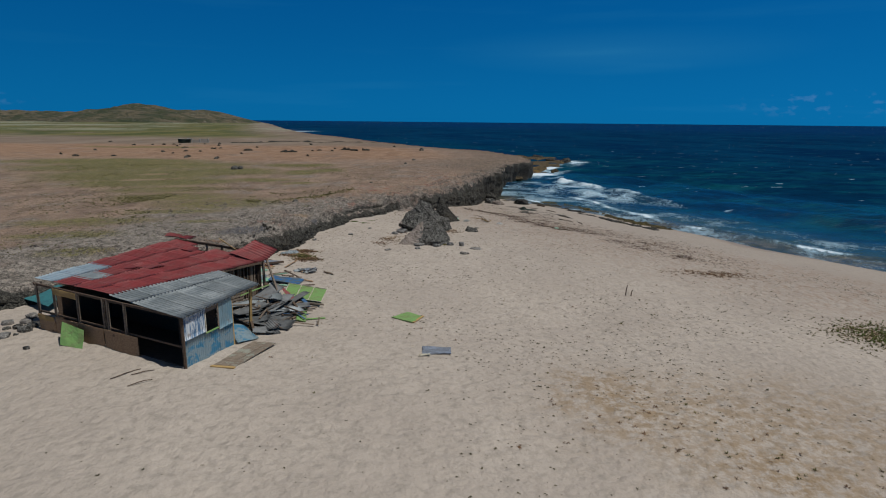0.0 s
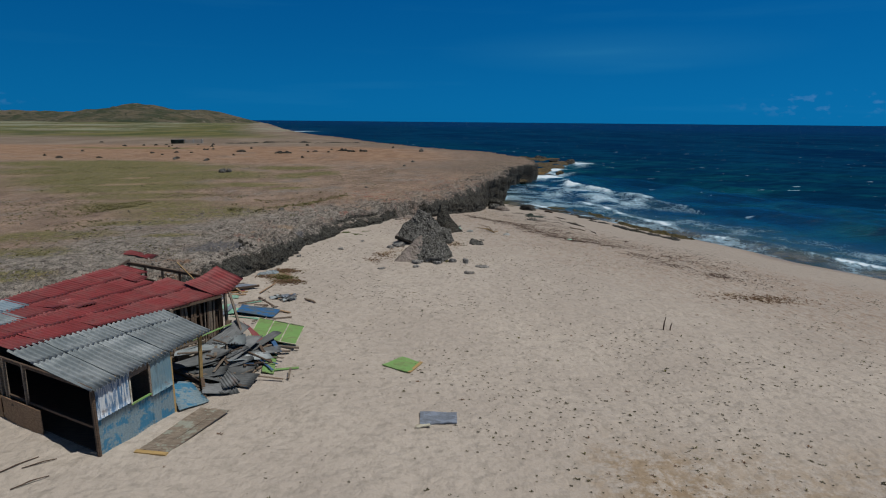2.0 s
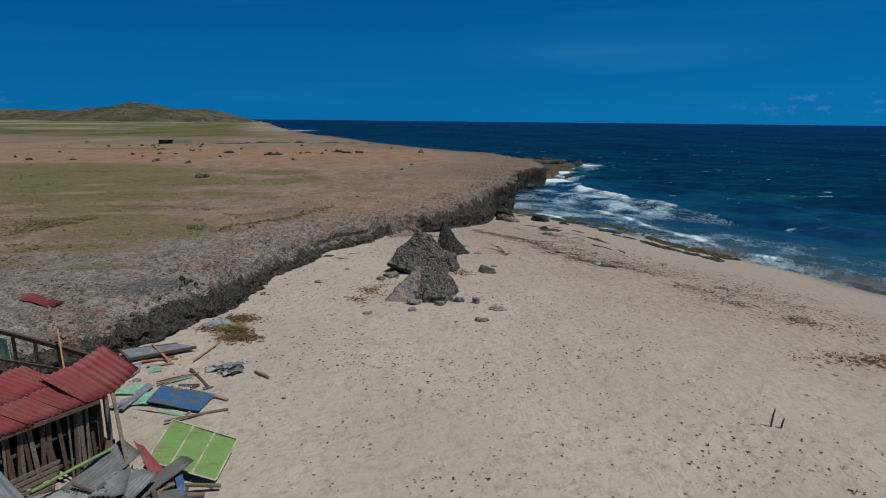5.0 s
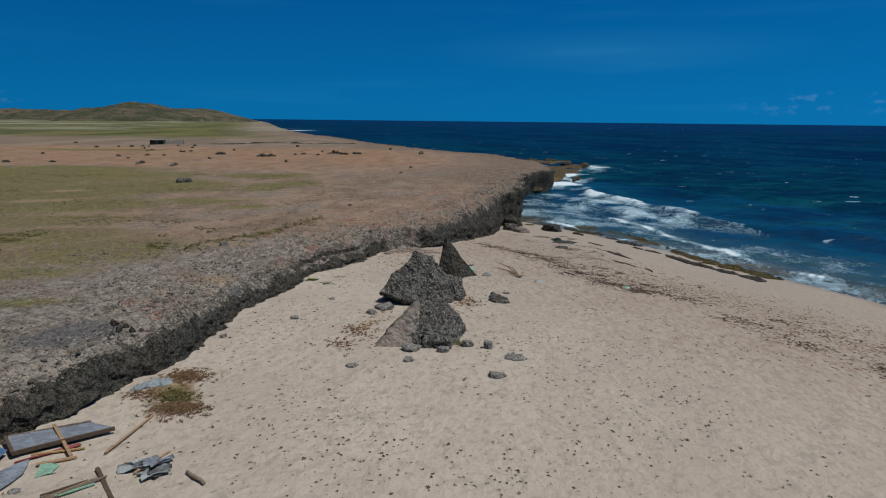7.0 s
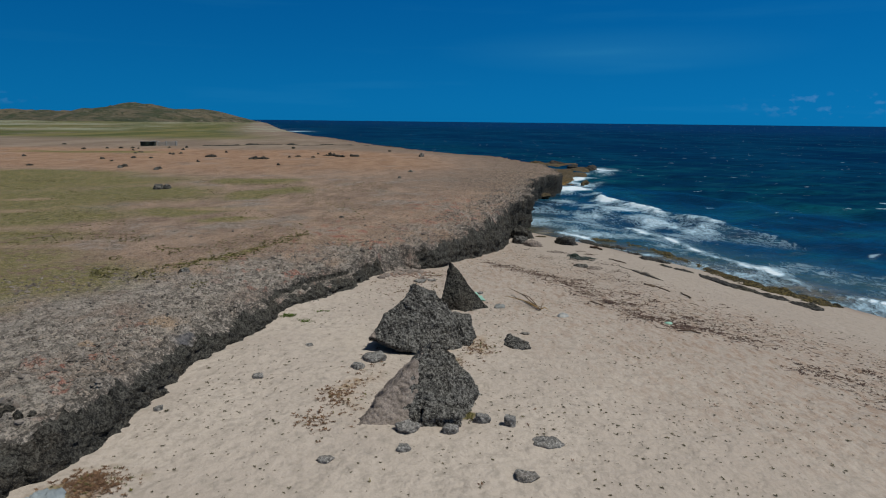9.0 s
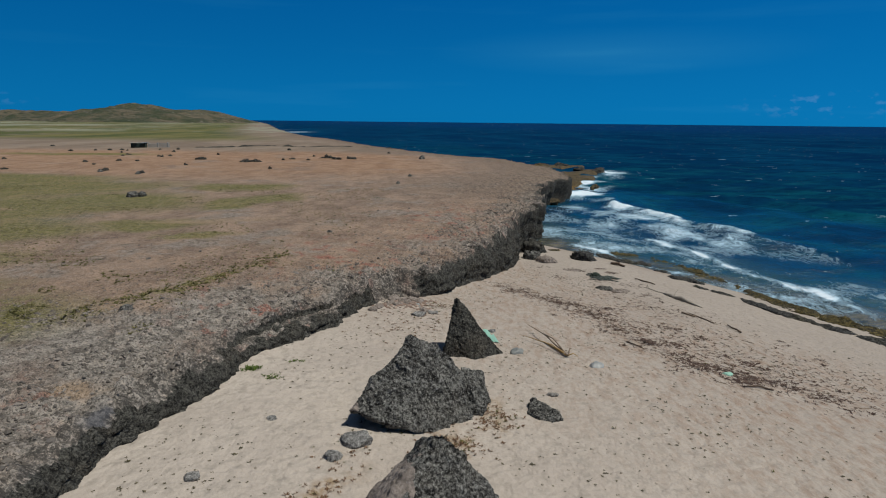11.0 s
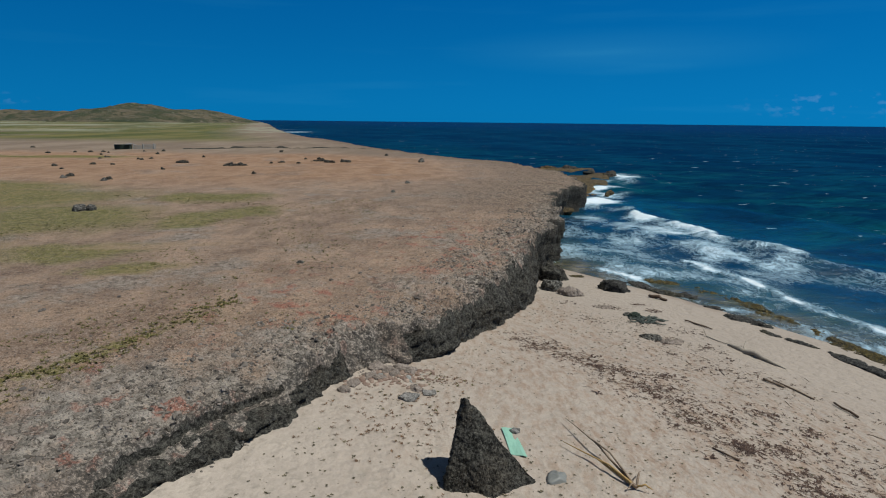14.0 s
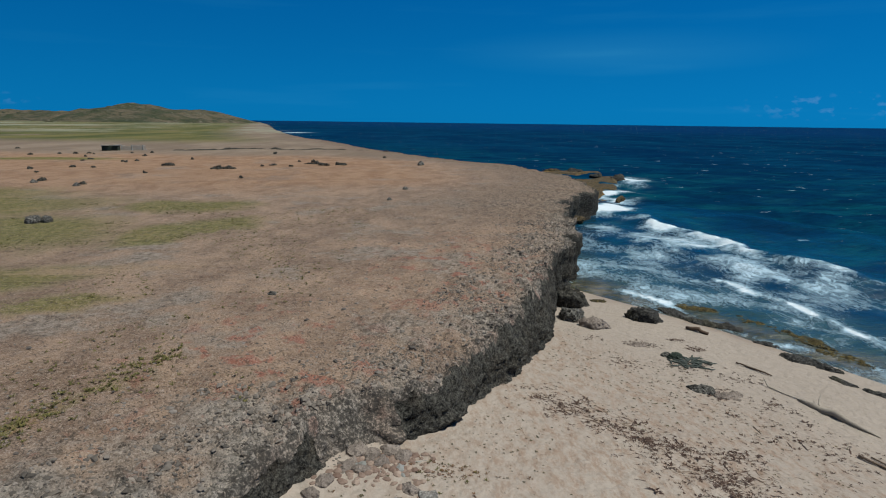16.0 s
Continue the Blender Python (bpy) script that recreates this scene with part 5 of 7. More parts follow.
sheet_thing("blue_sheet", ((-11.37, 37.47, 0.10), (-9.06, 36.88, 0.06), (-9.06, 35.46, 0.08), (-11.14, 35.83, 0.14)), WORN_BLUE, "worn bright blue board lying on the sand behind the hut", "board", lift=0.05, thick=0.03)
sheet_thing("mint_sheet", ((-11.79, 35.88, 0.08), (-11.75, 36.85, 0.08), (-11.27, 36.95, 0.08), (-11.10, 35.80, 0.08)), MINT_WOOD, "mint green board beside the blue board", "board", lift=0.03)
sheet_thing("mint_sheet", ((-13.02, 37.01, 0.06), (-12.04, 37.52, 0.06), (-11.89, 36.85, 0.05), (-12.72, 36.59, 0.05)), MINT_WOOD, "mint green board lying behind the hut", "board", lift=0.03)
sheet_thing("mint_sheet", ((-11.79, 35.70, 0.02), (-9.48, 35.36, 0.02), (-9.46, 35.22, 0.02), (-10.62, 35.42, 0.02)), MINT_WOOD, "narrow mint green strip under the blue board", "board", lift=0.03)
sheet_thing("grey_strip", ((-11.96, 35.38, 0.14), (-11.91, 37.48, 0.14), (-11.62, 37.4, 0.14), (-11.70, 35.30, 0.14)), GREY_BOARD, "long blue-grey strip across the mint boards", "board", lift=0.03)
sheet_thing("grey_strip", ((-12.6, 35.6, 0.06), (-12.1, 36.5, 0.06), (-11.98, 36.4, 0.07), (-12.1, 35.5, 0.06)), GREY_BOARD, "blue-grey board beside the mint boards", "board", lift=0.03)
sheet_thing("blue_sheet", ((-10.4, 26.3, 0.5), (-9.6, 26.6, 0.3), (-8.6, 25.75, 0.04), (-9.3, 24.85, 0.05)), BLUE_WOOD, "flaking blue sheet leaning from the hut to the sand", "board", 0.15, lift=0.04)
sheet_thing("curved_sheet", ((-17.45, 25.2, 0.80), (-16.0, 24.5, 0.66), (-15.85, 23.95, -0.05), (-17.1, 24.4, 0.0)), GREEN_WOOD, "curved light green sheet leaning on the front boards", "sheet", lift=0.05, thick=0.012)
sheet_thing("teal_sheet", ((-23.2, 30.6, 0.15), (-22.3, 32.4, 0.4), (-20.3, 30.4, 0.75), (-20.6, 28.9, 0.25)), TEAL, "teal board lying on the rubble beside the hut", "board", lift=0.15)
# splintered slats and laths all over the heap
rng = np.random.default_rng(31)
for k in range(30):
    x, y = -9.1 + rng.normal(0, 0.75), 29.0 + rng.normal(0, 1.0)
    a, ln = rng.choice((0.4, 0.9, 2.2)) + rng.normal(0, 0.25), rng.uniform(0.5, 1.5)
    h = max(0.06, 0.75 - 0.5 * math.hypot(x + 9.4, y - 29.2)) + rng.uniform(0, 0.12)
    dx, dy, dz = math.cos(a) * ln / 2, math.sin(a) * ln / 2, rng.normal(0, 0.12)
    z = float(sand_z(x, y)) + h
    whole("slat", beam((x - dx, y - dy, max(z - dz, float(sand_z(x - dx, y - dy)) + 0.03)), (x + dx, y + dy, max(z + dz, float(sand_z(x + dx, y + dy)) + 0.03)), rng.uniform(0.05, 0.13), 0.03, (DARK_WOOD, DULL, OLD_WOOD, DULL, DARK_WOOD)[k % 5]),
          (x, y, float(sand_z(x, y))), "splintered dark slat in the debris heap", "slat", "debris slats")
# collapsed grey sheets
rng = np.random.default_rng(12)
for k, (x, y, h, ln, wd, turn, tilt) in enumerate(((-10.0, 29.6, 0.55, 2.4, 1.0, 20, 0.25), (-9.4, 28.9, 0.42, 1.9, 0.85, 48, 0.12), (-8.9, 28.3, 0.25, 1.9, 0.8, 10, -0.05), (-8.7, 29.6, 0.50, 1.8, 0.7, 75, 0.22),
                                                   (-8.3, 29.2, 0.36, 1.6, 0.7, 40, -0.16), (-9.6, 30.5, 0.75, 1.5, 0.8, 62, 0.35), (-8.5, 27.5, 0.10, 1.9, 0.8, -12, 0.04), (-10.3, 28.2, 0.32, 1.8, 0.8, 30, 0.1),
                                                   (-9.1, 30.1, 0.62, 1.4, 0.6, 100, -0.25), (-8.0, 30.0, 0.28, 1.4, 0.6, 15, 0.14), (-8.2, 30.7, 0.42, 1.5, 0.6, 55, 0.3), (-9.6, 27.7, 0.22, 1.6, 0.7, 5, 0.18))):
    c, s = math.cos(radians(turn)), math.sin(radians(turn))
    z = float(sand_z(x, y)) + h
    q = [(x + c * a * ln / 2 - s * b * wd / 2, y + s * a * ln / 2 + c * b * wd / 2, z + 0.10 + tilt * a * 0.6 + b * rng.uniform(-0.10, 0.10)) for a, b in ((-1.18, -1.1), (1.18, -1.1), (1.18, 1.1), (-1.18, 1.1))]
    whole("roofing_sheet", panel(*q, 0.012, DULL if k % 4 else ZINC, 0.115, 0.024, 0.02, 0.02, 300 + k, 8), (x, y, float(sand_z(x, y))), "bent grey corrugated sheet fallen on the debris heap", "roofing sheet", "fallen roofing sheets")
for k, (p, q, w, h, material) in enumerate((((-11.2, 27.2, 0.9), (-9.3, 27.1, 0.05), 0.10, 0.12, DARK_WOOD), ((-11.0, 26.6, 0.3), (-9.4, 27.6, 0.28), 0.14, 0.08, OLD_WOOD), ((-9.3, 26.9, 0.4), (-8.85, 25.95, 0.0), 0.13, 0.13, DARK_WOOD),
                                            ((-9.6, 27.6, 0.12), (-7.9, 29.5, 0.1), 0.10, 0.09, DRIFT), ((-8.4, 27.0, 0.02), (-7.6, 29.3, 0.08), 0.11, 0.06, DRIFT), ((-9.95, 31.95, 2.35), (-8.7, 30.3, 0.1), 0.10, 0.11, OLD_WOOD),
                                            ((-9.9, 31.5, 1.15), (-9.5, 30.4, 0.1), 0.24, 0.05, DARK_WOOD), ((-9.65, 31.6, 1.0), (-9.2, 30.6, 0.1), 0.20, 0.05, DARK_WOOD), ((-10.6, 29.2, 1.0), (-9.6, 31.0, 1.2), 0.10, 0.03, GREEN_WOOD),
                                            ((-8.9, 30.4, 0.5), (-6.6, 31.0, 0.16), 0.09, 0.09, OLD_WOOD), ((-8.6, 30.0, 0.3), (-6.9, 30.6, 0.14), 0.12, 0.07, OLD_WOOD), ((-8.1, 30.2, 0.5), (-7.4, 29.3, 0.15), 0.13, 0.08, DARK_WOOD),
                                            ((-7.9, 31.2, 0.45), (-7.2, 30.0, 0.3), 0.2, 0.04, SEA_BLUE), ((-11.2, 26.0, 0.25), (-9.9, 27.1, 0.2), 0.11, 0.06, DARK_WOOD), ((-10.9, 28.4, 0.75), (-8.8, 29.6, 0.55), 0.09, 0.06, OLD_WOOD),
                                            ((-9.9, 34.6, 0.15), (-8.2, 35.9, 0.06), 0.10, 0.06, OLD_WOOD))):
    za, zb = float(sand_z(p[0], p[1])), float(sand_z(q[0], q[1]))
    whole("timber", beam((p[0], p[1], za + p[2]), (q[0], q[1], zb + q[2]), w, h, material, rng.uniform(-0.03, 0.03)), (q[0], q[1], zb), "weathered loose timber in the debris beside the hut", "timber", "debris timbers")
for k in range(11):
    x, y = -9.1 + rng.normal(0, 0.75), 28.9 + rng.normal(0, 1.1)
    a, ln, wd = rng.uniform(0, 3.14), rng.uniform(0.35, 0.85), rng.uniform(0.2, 0.45)
    c, s = math.cos(a), math.sin(a)
    z = float(sand_z(x, y)) + rng.uniform(0.1, 0.75) * math.exp(-((x + 9.2) ** 2 + ((y - 29.2) / 1.5) ** 2) / 2)
    q = [(x + c * u * ln - s * v * wd, y + s * u * ln + c * v * wd, z + rng.uniform(-0.15, 0.2)) for u, v in ((-1, -1), (1, -1), (1, 1), (-1, 1))]
    whole("roofing_sheet", panel(*q, 0.012, DULL, 0.115, 0.024, 0.02, 0.03, 350 + k, 6), (x, y, float(sand_z(x, y))), "torn piece of dark grey corrugated sheet in the debris", "roofing sheet", "fallen roofing sheets")
for k in range(34):
    x, y = -8.9 + rng.normal(0, 0.95), 28.9 + rng.normal(0, 1.4)
    a, ln = rng.uniform(0, 3.14), rng.uniform(0.3, 0.9)
    z = float(sand_z(x, y)) + 0.08 + rng.uniform(0.0, 0.6) * math.exp(-((x + 9.2) ** 2 + ((y - 29.2) / 1.5) ** 2) / 2)
    whole("splinter", beam((x - math.cos(a) * ln, y - math.sin(a) * ln, z), (x + math.cos(a) * ln, y + math.sin(a) * ln, z + rng.uniform(-0.12, 0.25)), rng.uniform(0.03, 0.10), 0.035, (OLD_WOOD, DARK_WOOD, DRIFT, SEA_BLUE)[k % 4 if k % 8 < 7 else 0]), (x, y, float(sand_z(x, y))), "broken board splinter in the debris heap", "board", "debris splinters")
leaf = [(-9.3, 31.6, 1.1), (-9.1, 31.7, 0.9), (-7.6, 30.7, 0.25), (-8.2, 30.6, 0.35)]
whole("red_white_sheet", panel(*[(x, y, float(sand_z(x, y)) + h) for x, y, h in leaf], 0.015, RED, 0.0, seed=5), (-8.5, 30.6, float(sand_z(-8.5, 30.6))), "red and white sheet leaning on the debris", "sheet")
pallet = thing("pallet", (-9.8, 26.6, float(sand_z(-9.8, 26.6))), "broken wooden slat pallet lying by the porch post", "pallet")
for k in range(7):
    u = k / 6
    part("slat", beam((-10.6 + u * 0.6, 26.3 + u * 0.95, 0.14 + float(sand_z(-10, 26.6))), (-9.5 + u * 0.45, 25.95 + u * 0.8, 0.10 + float(sand_z(-10, 26.6))), 0.10, 0.025, OLD_WOOD), pallet)
for k in (0, 1):
    part("bearer", beam((-10.4 + k * 0.8, 26.25 - k * 0.2, 0.06 + float(sand_z(-10, 26.6))), (-9.9 + k * 0.75, 27.2 - k * 0.35, 0.05 + float(sand_z(-10, 26.6))), 0.07, 0.09, DARK_WOOD), pallet)

# boards lying behind the hut, near the foot of the cliff
grey = thing("framed_board", (-13.2, 40.6, float(sand_z(-13.2, 40.6))), "faded blue-grey board with a dark frame lying at the cliff foot", "board")
gz = float(sand_z(-13.2, 40.4)) + 0.1
part("board", panel((-14.55, 40.35, gz + 0.22), (-12.68, 41.74, gz + 0.02), (-11.67, 41.37, gz + 0.02), (-13.75, 39.59, gz + 0.16), 0.03, GREY_BOARD, seed=3), grey)
part("frame_rail", beam((-13.78, 39.55, gz + 0.14), (-11.64, 41.38, gz - 0.02), 0.06, 0.14, DARK_WOOD), grey, "dark frame rail")
part("frame_rail", beam((-14.58, 40.38, gz + 0.22), (-13.75, 39.56, gz + 0.16), 0.10, 0.08, DARK_WOOD), grey, "dark frame rail")
part("frame_rail", beam((-14.5, 40.42, gz + 0.22), (-12.66, 41.76, gz + 0.03), 0.06, 0.06, OLD_WOOD), grey, "weathered frame rail")
part("batten", beam((-13.55, 41.2, gz + 0.2), (-12.1, 39.75, gz - 0.02), 0.10, 0.05, PLY), grey, "loose brown cross batten")
sheet_thing("pink_sheet", ((-13.6, 39.4, 0.02), (-12.3, 40.55, 0.02), (-12.2, 40.45, 0.05), (-13.5, 39.25, 0.05)), RED, "strip of faded red board under the framed board", "board", lift=0.04)
sheet_thing("blue_sheet", ((-14.1, 38.1, 0.05), (-13.12, 39.39, 0.08), (-12.92, 38.83, 0.06), (-13.07, 37.48, 0.02)), GREY_BOARD, "faded blue-grey sheet lying on the sand", "board", lift=0.05)
sheet_thing("blue_sheet", ((-14.32, 38.36, 0.1), (-14.5, 39.87, 0.22), (-14.04, 39.74, 0.2), (-14.05, 38.5, 0.08)), SEA_BLUE, "faded blue board leaning at the cliff foot", "board", lift=0.05)
sheet_thing("mint_sheet", ((-12.51, 38.65, 0.02), (-12.76, 39.43, 0.05), (-12.18, 39.3, 0.06), (-12.13, 38.89, 0.02)), MINT_WOOD, "torn pale green scrap of board on the sand", "board", lift=0.03)
for k, (p, q, w, material) in enumerate((((-11.18, 39.99), (-10.94, 42.58), 0.07, PLY), ((-11.0, 39.25), (-9.63, 37.69), 0.12, DARK_WOOD), ((-11.58, 37.58), (-10.7, 38.74), 0.07, DRIFT), ((-11.4, 37.6), (-10.45, 38.8), 0.05, OLD_WOOD), ((-11.7, 37.75), (-10.9, 38.6), 0.05, DARK_WOOD),
                                   ((-11.3, 37.75), (-10.6, 38.45), 0.06, MINT_WOOD), ((-9.81, 39.08), (-9.32, 40.38), 0.05, PLY), ((-10.75, 37.54), (-10.02, 37.8), 0.05, DARK_WOOD), ((-9.1, 36.85), (-8.46, 36.6), 0.14, PLY), ((-10.2, 37.35), (-10.0, 37.75), 0.05, DARK_WOOD),
                                   ((-9.75, 37.5), (-9.45, 37.75), 0.06, OLD_WOOD), ((-9.05, 36.8), (-9.5, 35.3), 0.05, DRIFT), ((-13.3, 39.7), (-12.0, 40.3), 0.06, YELLOW_WOOD), ((-12.8, 39.2), (-11.95, 39.8), 0.12, PLY))):
    za, zb = float(sand_z(*p)), float(sand_z(*q))
    whole("plank", beam((*p, za + 0.10), (*q, zb + 0.06), w, 0.05, material), (*q, zb), "loose weathered plank lying on the sand", "plank", "scattered planks")
whole("log", limb([(-8.24, 39.17, float(sand_z(-8.24, 39.17)) + 0.07), (-7.9, 38.95, float(sand_z(-7.9, 38.95)) + 0.1), (-7.53, 38.7, float(sand_z(-7.5, 38.7)) + 0.07)], (0.05, 0.07, 0.05), DRIFT), (-7.9, 38.9, float(sand_z(-7.9, 38.9))), "short bleached log lying on the sand", "log")
rng = np.random.default_rng(8)
for k in range(16):
    u, v = rng.random(), rng.normal(0, 0.22)
    x, y = -10.45 + 1.5 * u, 39.15 + 0.45 * math.sin(3.0 * u) + v
    a = rng.uniform(0.1, 1.1)
    c, s_ = math.cos(a), math.sin(a)
    z = float(sand_z(x, y)) + 0.05 + rng.uniform(0, 0.12)
    ln, wd = rng.uniform(0.15, 0.4), rng.uniform(0.05, 0.14)
    q = [(x + c * e * ln - s_ * f_ * wd, y + s_ * e * ln + c * f_ * wd, z + rng.uniform(-0.04, 0.08)) for e, f_ in ((-1, -1), (1, -1), (1, 1), (-1, 1))]
    whole("sheet_scrap", panel(*q, 0.01, (ZINC, DULL, GREY_BOARD)[k % 3], 0.10, 0.02, 0, 0.03, k, 6), (x, y, z - 0.06), "crumpled grey scrap of thin sheet on the sand", "sheet scrap", "sheet scraps")
q = [(x, y, plateau_z(x, y) + h) for x, y, h in ((-21.9, 44.3, 0.03), (-19.2, 43.0, 0.04), (-18.9, 43.6, 0.06), (-21.5, 45.0, 0.10))]
whole("red_sheet", panel(*q, 0.012, RED, 0.16, 0.03, 0, 0.03, 9), (-20.3, 44, plateau_z(-20.3, 44)), "faded red corrugated sheet blown onto the plateau", "roofing sheet")
for k, (p, q) in enumerate((((-12.9, 20.9), (-12.2, 21.9)), ((-11.9, 20.3), (-11.3, 21.0)), ((-12.3, 21.3), (-11.6, 21.8)))):
    whole("stick", limb([(*p, float(sand_z(*p)) + 0.03), ((p[0] + q[0]) / 2, (p[1] + q[1]) / 2, float(sand_z(*p)) + 0.06), (*q, float(sand_z(*q)) + 0.03)], (0.015, 0.02, 0.012), DARK_WOOD), (*p, float(sand_z(*p))), "thin dark stick lying on the sand", "stick", "sticks before the hut")

# ---- boulders on the beach ----
def low(x, y, h=-0.35):
    return (x, y, float(sand_z(x, y)) + h)


def boulder(points, seed, label, at, tan=None, rough=0.17, stone=None):
    """A karst boulder; tan gives the plane (n, d) beyond which its flank is smooth pale stone."""
    me = rock(points, stone or BOULDER, 7, rough * 1.3, 0.42, seed)
    if tan:
        me.materials.append(FLANK)
        n, d = Vector(tan[0]), tan[1]
        for f_ in me.polygons:
            wob = 0.32 * float(noise.noise(f_.center * 1.6)) + 0.28 * float(noise.noise(f_.center * 5.0))
            f_.material_index = int(f_.center.dot(n) + wob > d)
    return whole("boulder", me, at, label, "boulder", "beach boulders")


boulder([low(-4.2, 49.5, -0.15), low(-3.8, 52.2), low(-1.9, 50.0), low(0.1, 50.5), low(0.9, 52.9, -0.1), low(-0.2, 55.0), low(-2.2, 55.4), (-0.95, 52.6, 1.72), (-1.35, 52.9, 1.45), (-0.3, 53.0, 0.75), (0.35, 52.7, 0.1)], 1,
        "jagged dark grey boulder with a tan flank in the sand", low(-1.6, 52.5, 0), ((-0.92, -0.12, 0.37), -4.25), 0.11)
boulder([(-2.1, 58.8, 2.1), (-2.3, 59.1, 1.95), (-1.4, 59.1, 1.72), (-0.6, 59.4, 1.05), (-4.3, 56.9, 0.12), (-4.4, 57.3, -0.25), (-3.4, 57.8, 1.15), (-1.9, 56.75, -0.72), (-1.6, 57.0, -0.85), low(0.3, 58.2, -0.2), low(0.7, 60.2, -0.1), low(-0.6, 62), low(-3.0, 61.2), low(-3.8, 59.7)], 2,
        "large jagged dark grey slab boulder propped over the sand", low(-1.8, 59.2, 0), ((-0.85, -0.2, 0.45), -7.75), 0.13)
lobe = rock([low(-0.6, 58.6), low(0.7, 58.3), low(1.0, 60.2), low(-0.4, 61.0), (0.1, 59.0, 0.12), (0.75, 59.4, 0.05), (0.6, 60.3, 0.05), (-0.2, 60.2, 0.3)], BOULDER, 5, 0.14, 0.4, 8)
whole("boulder", lobe, low(0.3, 59.6, 0), "rounded dark grey boulder beside the large one", "boulder", "beach boulders")
boulder([low(-0.95, 64.3), low(0.6, 63.9), low(2.15, 65.0, -0.1), low(1.2, 66.4), low(-0.3, 66.5), low(-0.75, 65.6), (-0.42, 65.55, 1.62), (-0.28, 65.35, 1.72), (-0.55, 65.3, 0.9), (0.75, 65.5, 0.35)], 3,
        "tall pointed dark grey boulder standing on the sand", low(0.4, 65, 0), None, 0.09, CLIFF)
STONES = [(0.72, 50.6, 0.36, 0.34), (-0.5, 49.75, 0.34, 0.26), (-2.0, 49.75, 0.45, 0.2), (1.75, 50.4, 0.28, 0.36), (2.95, 49.15, 0.62, 0.14), (1.95, 47.1, 0.45, 0.16), (-2.1, 48.4, 0.26, 0.16), (-4.6, 47.7, 0.3, 0.12), (-3.95, 56.05, 0.62, 0.3), (-4.6, 55.0, 0.32, 0.2),
          (-8.6, 53.6, 0.3, 0.12), (-11.4, 50.6, 0.22, 0.2), (-7.3, 57.4, 0.2, 0.1), (-2.4, 70.6, 0.45, 0.14), (-1.6, 71.2, 0.35, 0.1), (1.75, 68.2, 0.22, 0.14), (3.7, 60.4, 0.3, 0.1), (-12.65, 38.04, 0.2, 0.12)]
for k, (x, y, r, h) in enumerate(STONES):
    rr = np.random.default_rng(500 + k)
    z = float(sand_z(x, y))
    pts = [(x + r * math.cos(a) * rr.uniform(0.55, 1.15), y + r * 0.8 * math.sin(a) * rr.uniform(0.55, 1.15), z + hh * h * rr.uniform(0.6, 1.15)) for hh, n in ((-0.6, 6), (0.45, 6), (1.0, 4)) for a in np.linspace(0, 2 * math.pi, n, endpoint=False) + rr.uniform(0, 1)]
    whole("stone", rock(pts, PALE_ROCK, 4, 0.14 * r, 0.35 * r + 0.1, k), (x, y, z), "rough grey limestone lump resting in the sand", "stone", "loose beach stones")

block = rock([low(-1.55, 49.95, -0.2), low(-0.1, 50.25, -0.2), low(0.0, 51.0, -0.2), low(-1.6, 51.0, -0.2), low(-1.5, 50.0, 0.34), low(-0.15, 50.2, 0.42), low(-0.1, 50.9, 0.6), low(-1.4, 50.9, 0.55)], BOULDER, 5, 0.12, 0.25, 21)
whole("boulder", block, low(-0.8, 50.5, 0), "dark pitted block lying against the tan-flanked boulder", "boulder", "beach boulders")
dark_stone = rock([low(2.35, 59.2, -0.15), low(2.7, 59.5, 0.3), low(3.6, 58.4, 0.32), low(3.75, 58.2, -0.15), low(3.2, 58.0, -0.15), low(2.4, 58.7, 0.05), low(3.3, 58.1, 0.12)], BOULDER, 5, 0.10, 0.22, 22)
whole("stone", dark_stone, low(3.0, 58.7, 0), "long dark pitted stone resting on the sand", "stone", "loose beach stones")

# ---- plants, wrack and loose matter ----
def make_plain(name, dark, light, scale=3.0, rough=0.9, turn=0.0):
    m, nt, b = tree(name)
    p = place(nt)
    g = nt.nodes.new("ShaderNodeNewGeometry")
    col = blend(nt, g.outputs["Random Per Island"], dark, light)
    col = blend(nt, sums(nt, "MULTIPLY", ramp(nt, grain(nt, p, scale, 5), 0.4, 0.65), 0.5), col, dark)
    put(nt, b.inputs["Base Color"], col)
    b.inputs["Roughness"].default_value = rough
    relief(nt, b, grain(nt, p, scale * 4, 5), 0.5, 0.02)
    return m


WEED = make_plain("dry_seaweed", (0.035, 0.02, 0.016), (0.12, 0.075, 0.055))
SPECK = make_plain("sand_specks", (0.028, 0.026, 0.014), (0.125, 0.105, 0.055))
GRASS = make_plain("dry_grass", (0.055, 0.060, 0.014), (0.18, 0.155, 0.052))
BROWN = make_plain("brown_weeds", (0.085, 0.045, 0.025), (0.20, 0.115, 0.06))
CHIP = make_plain("limestone_chips", (0.07, 0.062, 0.055), (0.24, 0.215, 0.19), 2.0)
MINT = make_plain("mint_plastic", (0.21, 0.42, 0.33), (0.28, 0.50, 0.40), rough=0.5)
BAG = make_plain("dusty_white_plastic", (0.18, 0.19, 0.18), (0.28, 0.29, 0.28), rough=0.5)
WALL = make_plain("bare_block_wall", (0.22, 0.20, 0.17), (0.34, 0.31, 0.27), 0.8)
DARK_GREEN = make_plain("dark_green_paint", (0.012, 0.022, 0.016), (0.02, 0.034, 0.024), 0.8)
